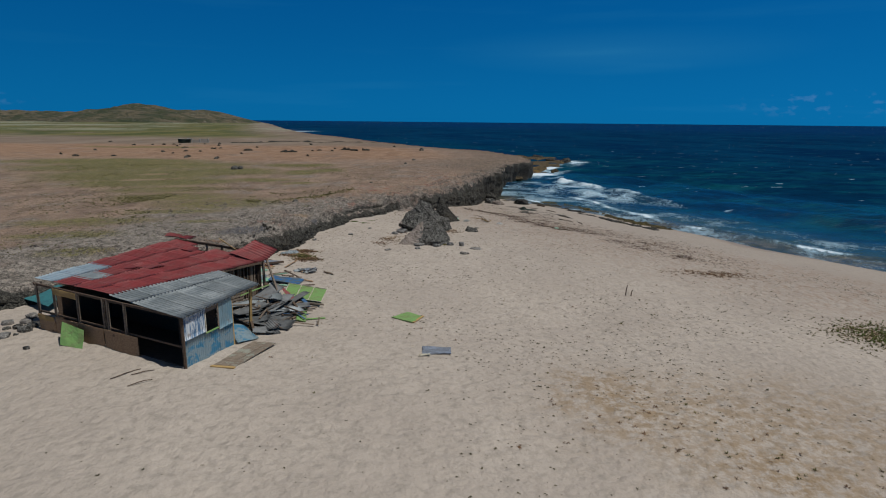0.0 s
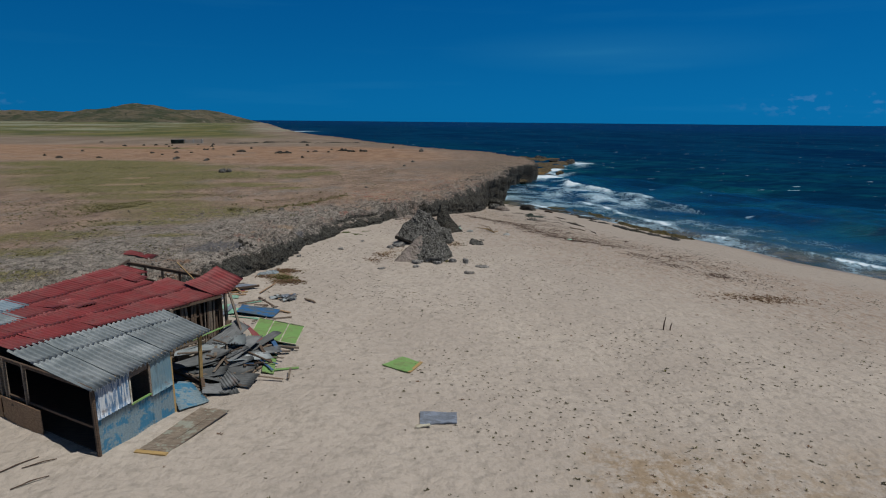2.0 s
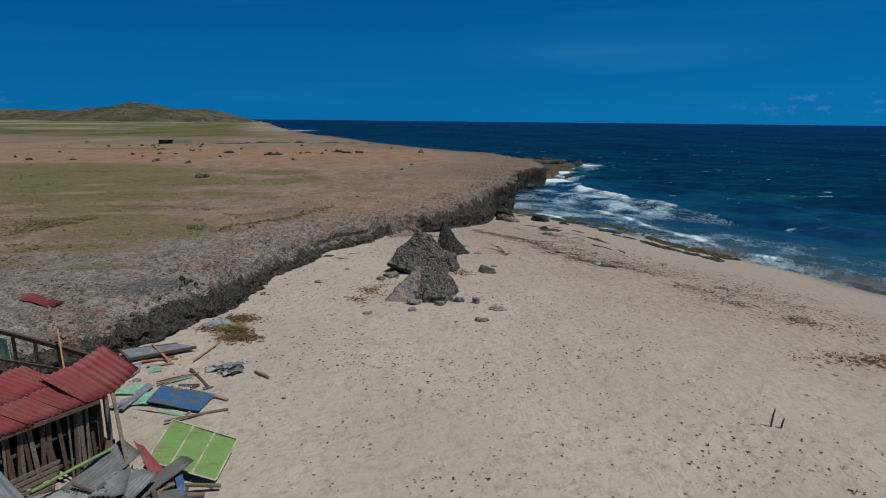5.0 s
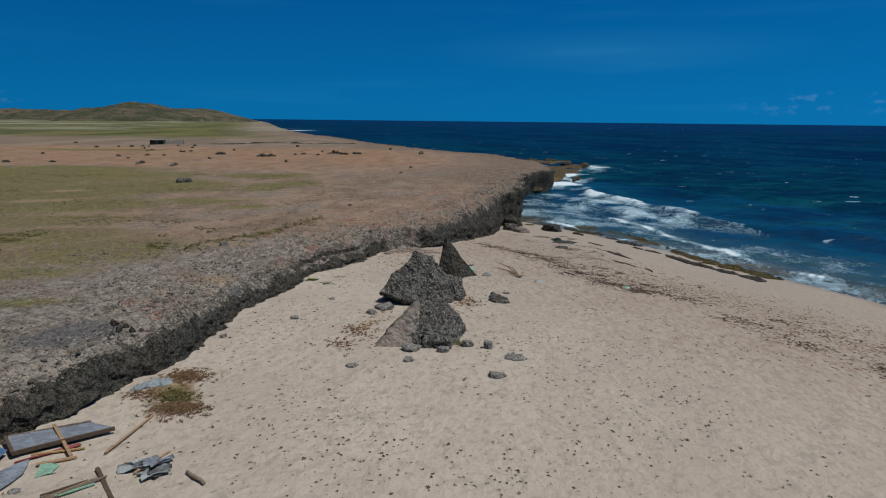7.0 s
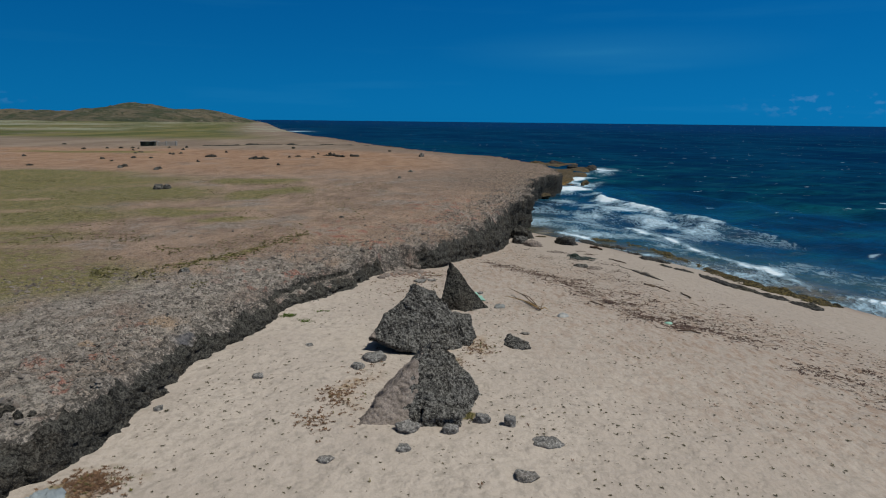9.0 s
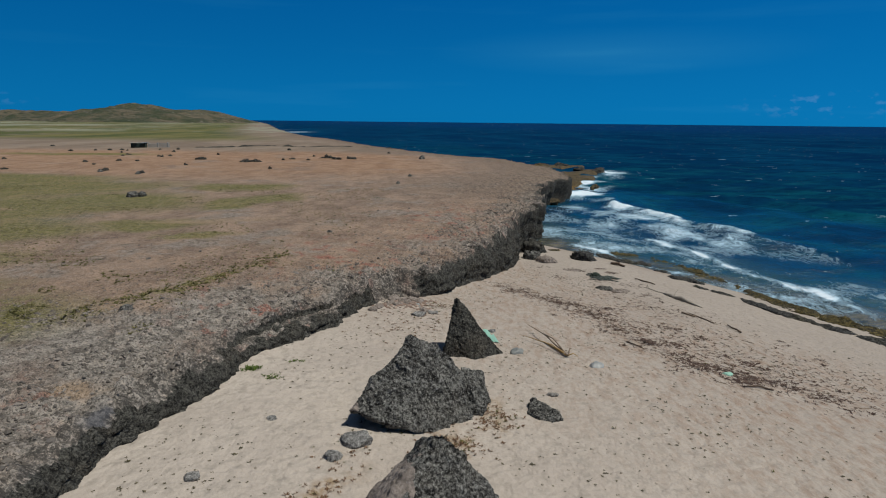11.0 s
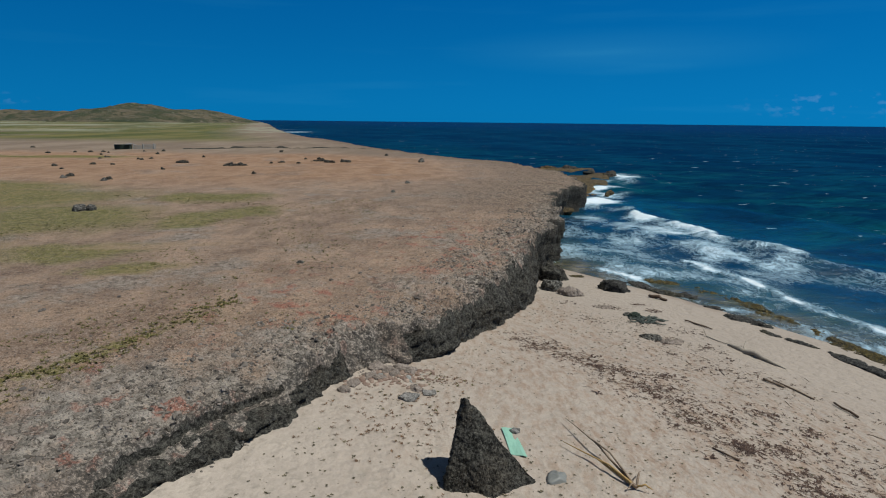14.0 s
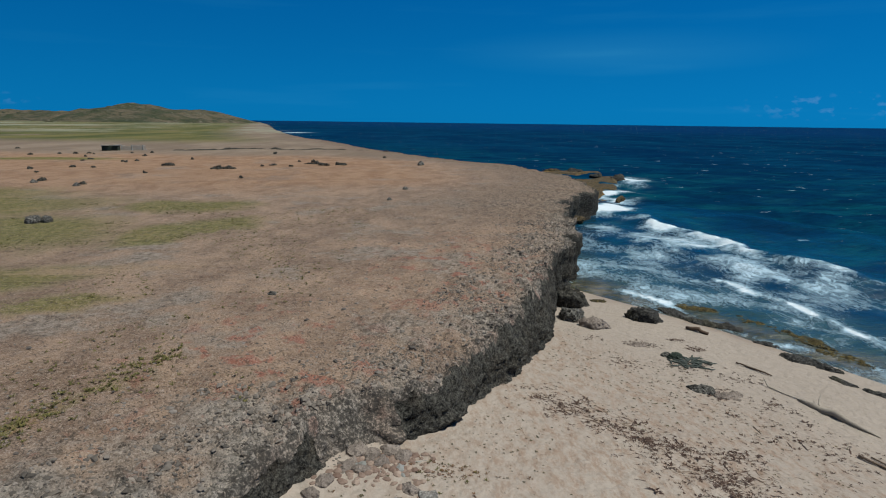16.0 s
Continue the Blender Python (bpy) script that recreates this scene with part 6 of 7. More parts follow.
ICE = (np.array([(0, 0, 1)] + [(math.cos(a) * 0.9, math.sin(a) * 0.9, 0.45) for a in np.arange(5) * 1.2566] + [(math.cos(a), math.sin(a), -0.3) for a in np.arange(5) * 1.2566 + 0.63] + [(0, 0, -0.7)]),
       [(0, 1 + i, 1 + (i + 1) % 5) for i in range(5)] + [(1 + i, 6 + i, 1 + (i + 1) % 5) for i in range(5)] + [(1 + (i + 1) % 5, 6 + i, 6 + (i + 1) % 5) for i in range(5)] + [(11, 6 + (i + 1) % 5, 6 + i) for i in range(5)])


def tuft_shape(rng, blades=9, spread_=0.7, broad=0.11):
    v, fs = [], []
    for k in range(blades):
        a, r = rng.uniform(0, 6.28), rng.uniform(0.0, 0.35)
        b = a + rng.normal(0, 0.8)
        base = np.array((math.cos(a) * r, math.sin(a) * r, -0.1))
        tip = base + np.array((math.cos(b) * spread_, math.sin(b) * spread_, 0)) * rng.uniform(0.4, 1) + np.array((0, 0, rng.uniform(0.5, 1.1)))
        side_ = np.array((-math.sin(b), math.cos(b), 0)) * broad
        n = len(v)
        v += [base - side_, base + side_, (base + tip) / 2 + side_ * 0.8 + np.array((0, 0, 0.15)), (base + tip) / 2 - side_ * 0.8 + np.array((0, 0, 0.15)), tip]
        fs += [(n, n + 1, n + 2, n + 3), (n + 3, n + 2, n + 4)]
    return np.array(v), fs


def strip_shape(rng, n=4):
    """A crooked thin piece lying flat: a twig or a ribbon of weed."""
    xs = np.linspace(-1, 1, n)
    ys = rng.normal(0, 0.16, n)
    zs = 0.06 + 0.1 * rng.random(n)
    w = 0.11 * (1.1 - np.abs(xs) * 0.6)
    v = [(x, y - k, z * 0.2) for x, y, z, k in zip(xs, ys, zs, w)] + [(x, y, z + 0.08) for x, y, z in zip(xs, ys, zs)] + [(x, y + k, z * 0.2) for x, y, z, k in zip(xs, ys, zs, w)]
    fs = [(r * n + i, r * n + i + 1, (r + 1) * n + i + 1, (r + 1) * n + i) for r in range(2) for i in range(n - 1)]
    return np.array(v), fs


def scatter(name, places, sizes, shapes, material, label, category, flat=(1, 1, 1), seed=0, sink=0.0, ground_of=floor_zs):
    """One object of many small pieces, each turned, sized and set on the ground."""
    rng = np.random.default_rng(seed)
    vs, fs, n = [], [], 0
    at = np.array(places, float)
    for x, y, z, sz_ in zip(at[:, 0], at[:, 1], ground_of(at[:, 0], at[:, 1]), sizes):
        v, f = shapes[rng.integers(len(shapes))]
        a = rng.uniform(0, 6.28)
        c, s = math.cos(a), math.sin(a)
        k = v * np.array(flat) * sz_ * (1 + rng.normal(0, 0.18, (len(v), 1)) * 0.6)
        z = z - sink * sz_
        vs.append(np.stack([x + c * k[:, 0] - s * k[:, 1], y + s * k[:, 0] + c * k[:, 1], z + k[:, 2]], 1))
        fs += [tuple(i + n for i in q) for q in f]
        n += len(v)
    return tagged(new(name, mesh(name, np.concatenate(vs), fs, material, smooth=False)), label, category, kind="stuff")


rng = np.random.default_rng(77)
TUFTS = [tuft_shape(rng) for _ in range(6)]
STRIPS = [strip_shape(rng) for _ in range(8)]
CLUMPS = [tuft_shape(rng, 12, 0.9, 0.24) for _ in range(6)]
CRUMBS = [(ICE[0] * (1 + rng.normal(0, 0.32, ICE[0].shape)), ICE[1]) for _ in range(6)]


def sand_at(x, y):
    return float(sand_z(x, y))


def on_beach(x, y, margin=0.6):
    return x > np.interp(y, edge[:, 1], edge[:, 0]) + margin and SHORE_C - SHORE_N[0] * x - SHORE_N[1] * y > 5


# specks of weed, shell and droppings all over the dry sand
pts, sz_l = [], []
many = np.stack([rng.uniform(-16, 34, 44000), rng.uniform(8, 92, 44000)], 1)
for (x, y), lot in zip(many, fbm(many[:, 0] / 5, many[:, 1] / 5, 0, 2, 101)):
    if len(pts) >= 9500:
        break
    thin = 0.25 + 0.75 / (1 + math.exp(-(x + 0.5 * (y - 25)) / 4))
    if y < 26 and x < 0:
        thin *= 0.35
    clump = 0.5 + 0.8 * lot
    if on_beach(x, y) and rng.random() < thin * clump and not (-20 < x < -6.5 and 20 < y < 34):
        pts.append((x, y)), sz_l.append(0.026 + 0.046 * rng.random() ** 2 + (0.035 if rng.random() < 0.05 else 0))
scatter("beach_litter", pts, sz_l, CLUMPS, SPECK, "dark bits of dry weed and shell strewn over the sand", "beach litter", (1.25, 1.05, 0.35), 1, 0.0, sand_z)

# the wrack belt: two lines of dark weed and twigs across the upper beach
pts, sz_l, pts2, sz2 = [], [], [], []
for line, wide_, count in (([(3.0, 80.2), (6.5, 77), (8.5, 72.5), (9.6, 69), (11, 65.6), (13, 63.6), (16, 61.6), (17.3, 57.5), (19, 53), (24, 46)], 0.85, 4600),
                           ([(4, 79), (7, 76), (8.9, 74.8), (10.6, 72), (13.1, 69), (16, 64.6), (20, 58), (26, 50)], 1.1, 3800), ([(10, 84), (13, 79), (15.5, 74), (18, 68), (22, 61), (27, 55)], 1.6, 2200)):
    ln = np.array(line)
    seg = np.concatenate([[0], np.cumsum(np.hypot(*np.diff(ln, axis=0).T))])
    for _ in range(count):
        s = rng.uniform(0, seg[-1])
        if float(fbm(s / 1.7, wide_, 0, 2, 111)) + rng.uniform(-0.5, 0.6) < 0.12:
            continue
        x, y = np.interp(s, seg, ln[:, 0]) + rng.normal(0, wide_), np.interp(s, seg, ln[:, 1]) + rng.normal(0, wide_)
        (pts if rng.random() < 0.6 else pts2).append((x, y))
        (sz_l if pts and pts[-1] == (x, y) else sz2).append(rng.uniform(0.05, 0.15) if rng.random() < 0.96 else rng.uniform(0.15, 0.32))
# heaps of weed along the same lines
for cx, cy, rx, n in ((3.2, 79.4, 0.5, 40), (4.2, 78.3, 0.6, 60), (5.8, 77.0, 0.5, 50), (8.6, 73.0, 0.6, 70), (8.2, 75.5, 0.4, 30), (9.3, 70.3, 0.6, 70), (10.4, 68.2, 0.7, 80), (11.5, 66.2, 0.6, 60), (12.7, 64.6, 0.9, 150),
                      (11.6, 64.9, 0.6, 70), (13.9, 63.6, 0.7, 120), (13.0, 63.0, 0.5, 60), (10.6, 67.9, 0.35, 60), (15.2, 63.0, 0.7, 90), (16.2, 61.8, 0.6, 80), (12.7, 82.0, 0.7, 90), (12.7, 85.6, 1.0, 120), (11.3, 88.8, 0.6, 60), (13.8, 90.0, 0.35, 40), (14.3, 88.4, 0.4, 50), (9.0, 85.6, 0.7, 50), (8.0, 89.4, 0.5, 30), (10.4, 75.3, 0.6, 70), (11.9, 68.2, 0.5, 60), (14.6, 84.0, 0.8, 50), (14.8, 80.8, 0.8, 50), (13.3, 71.5, 0.5, 50),
                      (14.2, 70.0, 0.4, 40), (17.4, 57.2, 0.8, 90), (19.2, 52.8, 0.8, 80), (21.5, 49.5, 0.8, 90), (6.8, 76.0, 0.4, 40), (15.0, 66.0, 0.5, 40), (20.4, 57.8, 0.6, 50), (9.6, 72.0, 0.4, 30)):
    for _ in range(n):
        pts.append((cx + rng.normal(0, rx * 0.75), cy + rng.normal(0, rx * 0.55)))
        sz_l.insert(len(pts) - 1, rng.uniform(0.06, 0.17))
scatter("seaweed", pts, sz_l[:len(pts)], TUFTS + STRIPS[:2], WEED, "dark red-brown dried seaweed in lines along the beach", "seaweed", (1.3, 1.3, 0.25), 2, 0.0, sand_z)
scatter("twigs", pts2, [0.75 * k for k in sz2[:len(pts2)]], STRIPS, DRIFT, "small driftwood twigs strewn along the wrack line", "twigs", (1.3, 0.5, 0.7), 3, 0.0, sand_z)

# weeds on the sand
pts, sz_l, pts2, sz2 = [], [], [], []
for x0, y0, rx, ry, n, green in ((23.3, 29.0, 2.2, 2.2, 900, 0.85), (21, 43, 2.8, 1.0, 420, 0.05), (8, 19.5, 3.6, 3.2, 60, 0.3), (11.5, 16.5, 3.2, 1.4, 40, 0.5), (-11.2, 46.1, 0.8, 0.6, 380, 0.1), (-10.8, 44.2, 0.7, 0.5, 380, 0.75), (-10.3, 43.2, 0.9, 0.5, 420, 0.1), (-12.1, 44.2, 0.6, 0.4, 120, 0.1), (-4.3, 53, 0.8, 2.4, 90, 0.1), (0.9, 58.3, 0.9, 1.0, 140, 0.2), (-0.4, 56.3, 1.0, 0.8, 110, 0.1), (-5.1, 52.2, 0.6, 0.8, 110, 0.1), (-5.4, 50.1, 0.6, 0.7, 70, 0.1), (0.3, 51.1, 0.5, 0.4, 50, 1.0),
                                 (-1.2, 72.6, 1.8, 0.5, 70, 0.2), (-2.8, 69, 2.4, 3.0, 170, 0.1),  (10, 40, 14, 22, 110, 0.7), (2, 30, 9, 12, 30, 0.6)):
    for _ in range(n):
        x, y = x0 + rng.normal(0, rx * 0.6), y0 + rng.normal(0, ry * 0.6)
        if on_beach(x, y, 0.3):
            if rng.random() < green:
                pts.append((x, y)), sz_l.append(rng.uniform(0.05, 0.12))
            else:
                pts2.append((x, y)), sz2.append(rng.uniform(0.05, 0.13))
scatter("beach_grass", pts, sz_l, TUFTS, GRASS, "small green tufts of grass in the sand", "grass", (1.3, 1.3, 0.7), 4, 0.0, sand_z)
pts = [(cx + rng.normal(0, 0.2), cy + rng.normal(0, 0.13)) for cx, cy, n in ((-9.55, 62.0, 90), (-8.4, 61.2, 40), (-7.9, 63.0, 20)) for _ in range(n)]
pts += [(23.6 + rng.normal(0, 1.0), 28.9 + rng.normal(0, 1.1)) for _ in range(420)]
scatter("green_grass", pts, [rng.uniform(0.05, 0.11) for _ in pts], TUFTS, make_plain("bright_green_grass", (0.045, 0.085, 0.010), (0.12, 0.17, 0.025)), "bright green tufts on the sand and by the cliff", "grass", (1.3, 1.3, 0.7), 14, 0.0, sand_z)
scatter("beach_weeds", pts2, sz2, TUFTS, BROWN, "low dry brown weeds in the sand", "weeds", (1.5, 1.5, 0.45), 5, 0.0, sand_z)

# chips and knobs of rock on the plateau's rim, tufts inland
pts, sz_l = [], []
while len(pts) < 11000:
    y = rng.uniform(24, 116)
    ex = np.interp(y, edge[:, 1], edge[:, 0])
    g = rng.exponential(5.5) + 0.1
    if g < 34:
        pts.append((ex - g, y)), sz_l.append(rng.uniform(0.02, 0.065) * (1.0 + 1.2 * (rng.random() < 0.04)))
scatter("rock_chips", pts, sz_l, [ICE], CHIP, "loose pale and dark limestone chips on the plateau", "stones", (1.2, 1, 0.7), 6, 0.15)
pts, sz_l = [], []
lump_at = np.stack([rng.exponential(6.0, 30000) + 0.05, rng.uniform(36, 112, 30000)], 1)
for (g, y), lot in zip(lump_at, fbm(lump_at[:, 0] / 2.2, lump_at[:, 1] / 2.2, 0, 3, 131)):
    if len(pts) >= 9000:
        break
    if g < (30 if y < 66 else 5) and lot > rng.uniform(-0.5, 0.5):
        pts.append((np.interp(y, lip_line[:, 0], lip_line[:, 1]) - g, y)), sz_l.append(0.035 + 0.085 * rng.random() ** 2.5)
scatter("rock_knobs", pts, sz_l, CRUMBS, make_plain("dark_limestone_knobs", (0.060, 0.053, 0.045), (0.25, 0.22, 0.19), 2.0), "knobs of dark and grey weathered limestone on the plateau", "stones", (1.2, 1, 0.8), 16, 0.3)
pts, sz_l = [], []
many = np.stack([rng.uniform(-75, -8, 40000), rng.uniform(26, 118, 40000)], 1)
many[::3] = np.stack([-26 + rng.normal(0, 5.5, len(many[::3])), 63 + rng.normal(0, 4.5, len(many[::3]))], 1)
for (x, y), lot in zip(many, fbm(many[:, 0] / 5, many[:, 1] / 5, 0, 3, 121)):
    if len(pts) >= 9000:
        break
    ex = np.interp(y, edge[:, 1], edge[:, 0])
    if x < ex - 4 and lot > 0.18 + 0.35 * math.exp(-(ex - x - 4) / 12):
        pts.append((x, y)), sz_l.append(rng.uniform(0.06, 0.15))
for _ in range(620):
    u = rng.random()
    if float(noise.noise((u * 14, 0, 0))) > -0.15:
        pts.append((-18.8 + 6.8 * u + rng.normal(0, 0.35), 63.2 + 13.4 * u + 0.7 * math.sin(9 * u) + rng.normal(0, 0.4))), sz_l.append(rng.uniform(0.07, 0.17))
scatter("plateau_grass", pts, sz_l, TUFTS, GRASS, "short olive and straw-coloured grass tufts on the plateau", "grass", (1.4, 1.4, 0.6), 7, 0.0)

# rubble beside the hut, where the plateau runs down to the sand
for k in range(26):
    x, y = -20.6 + rng.normal(0, 1.3), 26.6 + rng.normal(0, 1.1)
    r = rng.uniform(0.12, 0.38)
    z = floor_z(x, y)
    q = [(x + r * math.cos(a) * rng.uniform(0.7, 1.1), y + r * math.sin(a) * rng.uniform(0.7, 1.1), z + h * r) for h in (-0.4, 0.35, 0.6) for a in np.linspace(0, 6.28, 6)[:-1] + rng.uniform(0, 1)]
    whole("rubble_stone", rock(q, PALE_ROCK if k % 3 else BOULDER, 2, 0.05, 0.2, k), (x, y, z), "rough grey limestone rubble beside the hut", "stone", "rubble by the hut")


def lumpy(name, x, y, r, h, material, label, category, group, seed, long=1.0, turn=0.0, z=None, cuts=4, rough=0.3, deep=0.5):
    rr = np.random.default_rng(900 + seed)
    z = floor_z(x, y) if z is None else z
    c, s = math.cos(radians(turn)), math.sin(radians(turn))
    q = []
    for lvl, k, n in ((-deep, 1.0, 8), (0.35, 1.0, 8), (0.8, 0.7, 6), (1.0, 0.35, 4)):
        for a in np.linspace(0, 6.28, n, endpoint=False) + rr.uniform(0, 1):
            u, v = r * long * k * math.cos(a) * rr.uniform(0.5, 1.15), r * k * math.sin(a) * rr.uniform(0.5, 1.15)
            q.append((x + c * u - s * v, y + s * u + c * v, z + lvl * h * rr.uniform(0.6, 1.15)))
    return whole(name, rock(q, material, cuts, rough * r, 0.35 * max(r, 0.4), seed), (x, y, z), label, category, group)


# rocks at the cliff's foot and along the water
lumpy("boulder", 8.95, 91.9, 0.75, 0.72, FLANK, "brown limestone boulder on the sand by the cliff", "boulder", "shore rocks", 1, 1.5, 0)
lumpy("boulder", 13.05, 94.2, 0.95, 0.85, BLACK_ROCK, "mossy brown rock at the water's edge", "boulder", "shore rocks", 2, 1.4, -30)
lumpy("boulder", 7.6, 93.4, 0.9, 0.8, BOULDER, "grey block fallen at the cliff's foot", "boulder", "shore rocks", 3, 1.2, 50)
lumpy("boulder", 8.7, 97.2, 1.3, 1.3, CLIFF, "dark block fallen at the cliff's foot", "boulder", "shore rocks", 4, 1.2, 60)
for k, (x, y, r, h, lg, turn) in enumerate(((10.8, 88.7, 0.62, 0.12, 1.4, 10), (12.0, 82.2, 0.50, 0.20, 1.5, -35), (13.1, 81.7, 0.52, 0.18, 1.5, 5), (11.9, 87.0, 0.26, 0.2, 1.4, 40), (8.0, 93.0, 0.3, 0.2, 1.4, 20))):
    lumpy("rock", x, y, r, h, BOULDER if k % 2 else FLANK, "low dark rock showing through the beach sand", "rock", "half-buried rocks", 10 + k, lg, turn, None, 4, 0.3)
SWASH_ROCKS = ((15.9, 96.3, 0.55, 1.9, -55, 0), (16.9, 94.3, 0.50, 2.0, -50, 0), (18.4, 93.2, 0.45, 2.2, -30, 1), (19.6, 89.9, 0.34, 2.0, -30, 1), (20.0, 87.5, 0.50, 1.5, -40, 0), (20.8, 86.2, 0.42, 1.6, -40, 1), (20.4, 84.3, 0.22, 3.0, -60, 1),
               (21.5, 82.5, 0.20, 3.4, -55, 0), (22.8, 79.9, 0.40, 2.4, -70, 0), (23.2, 78.2, 0.42, 2.4, -65, 0), (24.0, 76.6, 0.40, 2.3, -60, 0), (25.2, 74.6, 0.40, 2.4, -60, 0), (26.6, 72.2, 0.4, 2.4, -60, 0),
               (22.4, 91.0, 0.55, 2.6, -65, 1), (23.3, 87.9, 0.55, 2.5, -65, 1), (24.1, 85.0, 0.55, 2.5, -70, 1), (24.5, 82.1, 0.60, 2.4, -70, 1), (25.3, 79.2, 0.60, 2.4, -65, 1), (26.6, 76.4, 0.60, 2.4, -60, 1), (28.0, 73.8, 0.6, 2.4, -60, 1),
               (18.2, 97.2, 0.45, 3.0, -35, 1), (20.6, 94.6, 0.45, 3.0, -50, 1), (10.8, 98.7, 0.3, 2.0, 0, 1))
for k, (x, y, r, lg, turn, moss) in enumerate(SWASH_ROCKS):
    lumpy("shore_rock", x, y, r * 1.55, 0.13 if k < 13 else 0.09, MOSSY if moss and k > 12 else BLACK_ROCK, "flat wet rock with yellow-green algae in the swash" if moss and k > 12 else "flat wet brown-black rock at the water's edge", "rock", "rocks in the swash", 30 + k, lg, turn, max(SEA_Z, sand_at(x, y)) + 0.005, 4, 0.20)

# a heap of net and black plastic thrown up on the beach
NET = make_plain("grey_green_net", (0.022, 0.032, 0.028), (0.085, 0.105, 0.095))
net = thing("net_heap", (12.9, 86.0, sand_at(12.9, 86.0)), "tangled grey-green fishing net with black plastic on the sand", "fishing net")
for k in range(46):
    a0, r0 = rng.uniform(0, 6.28), rng.uniform(0.0, 0.8)
    u, v = 12.95 + 1.1 * r0 * math.cos(a0), 86.0 + 0.9 * r0 * math.sin(a0)
    run = [(u, v, sand_at(u, v) + 0.04)]
    for _ in range(4):
        a0 += rng.normal(0, 0.9)
        u, v = u + 0.24 * math.cos(a0), v + 0.24 * math.sin(a0)
        run.append((u, v, sand_at(u, v) + 0.03 + 0.26 * rng.random() * max(0.1, 1 - math.hypot(u - 12.95, v - 86.0))))
    part("net_rope", limb(run, (0.02, 0.04, 0.045, 0.04, 0.015), NET, 5, 0.2, k), net)
lumpy("plastic_litter", 12.2, 86.6, 0.30, 0.42, DARK_GREEN, "crumpled black plastic beside the tangled net", "litter", "plastic litter", 61, 1.5, 25, None, 4, 0.4)

# the low reef off the headland: a shelf that runs on from the cliff, broken blocks at its end
rx_, ry_ = np.meshgrid(np.arange(8, 52, 0.55), np.arange(140, 238, 0.75), indexing="ij")


def arm(line):
    """Nearness to a ridge line of (x, y, half width): 1 on it, 0 at its edge."""
    best = np.full(rx_.shape, -9.0)
    for (x0, y0, w0), (x1, y1, w1) in zip(line, line[1:]):
        t_ = np.clip(((rx_ - x0) * (x1 - x0) + (ry_ - y0) * (y1 - y0)) / ((x1 - x0) ** 2 + (y1 - y0) ** 2), 0, 1)
        best = np.maximum(best, 1 - np.hypot(rx_ - x0 - t_ * (x1 - x0), ry_ - y0 - t_ * (y1 - y0)) / (w0 + t_ * (w1 - w0)))
    return best


shelf_in = np.maximum(arm(((19, 156, 2.5), (23, 166, 4.5), (28, 181, 6.5), (35, 197, 4.5), (42, 205, 2.2))), arm(((14, 200, 6), (26, 219, 5), (41, 223, 2.5))))
shelf_in = shelf_in + 0.55 * fbm(rx_ / 5, ry_ / 5, 0, 4, 151)
pool = np.exp(-((rx_ - 27.5) / 1.6) ** 2 - ((ry_ - 180) / 4.5) ** 2)
reef_z = SEA_Z - 0.7 + 1.15 * np.clip(shelf_in * 2.2 + 0.35, 0, 1) + 0.16 * fbm(rx_ / 1.6, ry_ / 1.6, 0, 3, 152) - 0.75 * pool
reef_mesh = mesh("reef_shelf", np.stack([rx_, ry_, reef_z], -1).reshape(-1, 3), grid_faces(*rx_.shape), REEF)
reef_mesh.materials.append(WET_ROCK)
wet_part = (rx_ - 26 + 9 * fbm(rx_ / 6, ry_ / 6, 0, 3, 153) + 0.10 * (ry_ - 178) > 4.5)[:-1, :-1]
reef_mesh.polygons.foreach_set("material_index", wet_part.ravel().astype(np.int32))
tagged(new("reef_shelf", reef_mesh), "low yellow-brown rock shelf awash at the foot of the headland", "reef", kind="structure")
for k, (x, y, r, lg, h, turn) in enumerate(((42.5, 203, 2.0, 1.5, 1.0, 60), (38.5, 208, 1.5, 1.6, 0.9, 100), (31.2, 161.5, 0.7, 4.2, 0.6, 60), (36, 222, 1.6, 2.0, 0.9, 160), (30, 223, 1.6, 2.0, 0.8, 150), (17.8, 137.8, 1.2, 1.8, 0.45, 40))):
    lumpy("reef_block", x, y, r, h, CLIFF if k in (0, 1, 3) else WET_ROCK, "dark broken block on the reef off the headland", "reef rock", "reef blocks", 60 + k, lg, turn, SEA_Z + 0.15, 5, 0.25)
for k, (x, y) in enumerate(((19, 205), (6, 222), (-6, 246), (-20, 272))):
    lumpy("reef_ledge", x, y, 4.5, 1.6, REEF, "low brown reef ledge along the far shore", "reef", "reef ledges", 80 + k, 2.6, 118, SEA_Z + 0.6, 4, 0.08)

# driftwood
def log(name, pts, radii, material, label, seed=0):
    q = [(x, y, sand_at(x, y) + h) for x, y, h in pts]
    return whole(name, limb(q, [0.78 * r for r in radii], material, 8, 0.12, seed), (q[0][0], q[0][1], sand_at(q[0][0], q[0][1])), label, "driftwood", "driftwood")


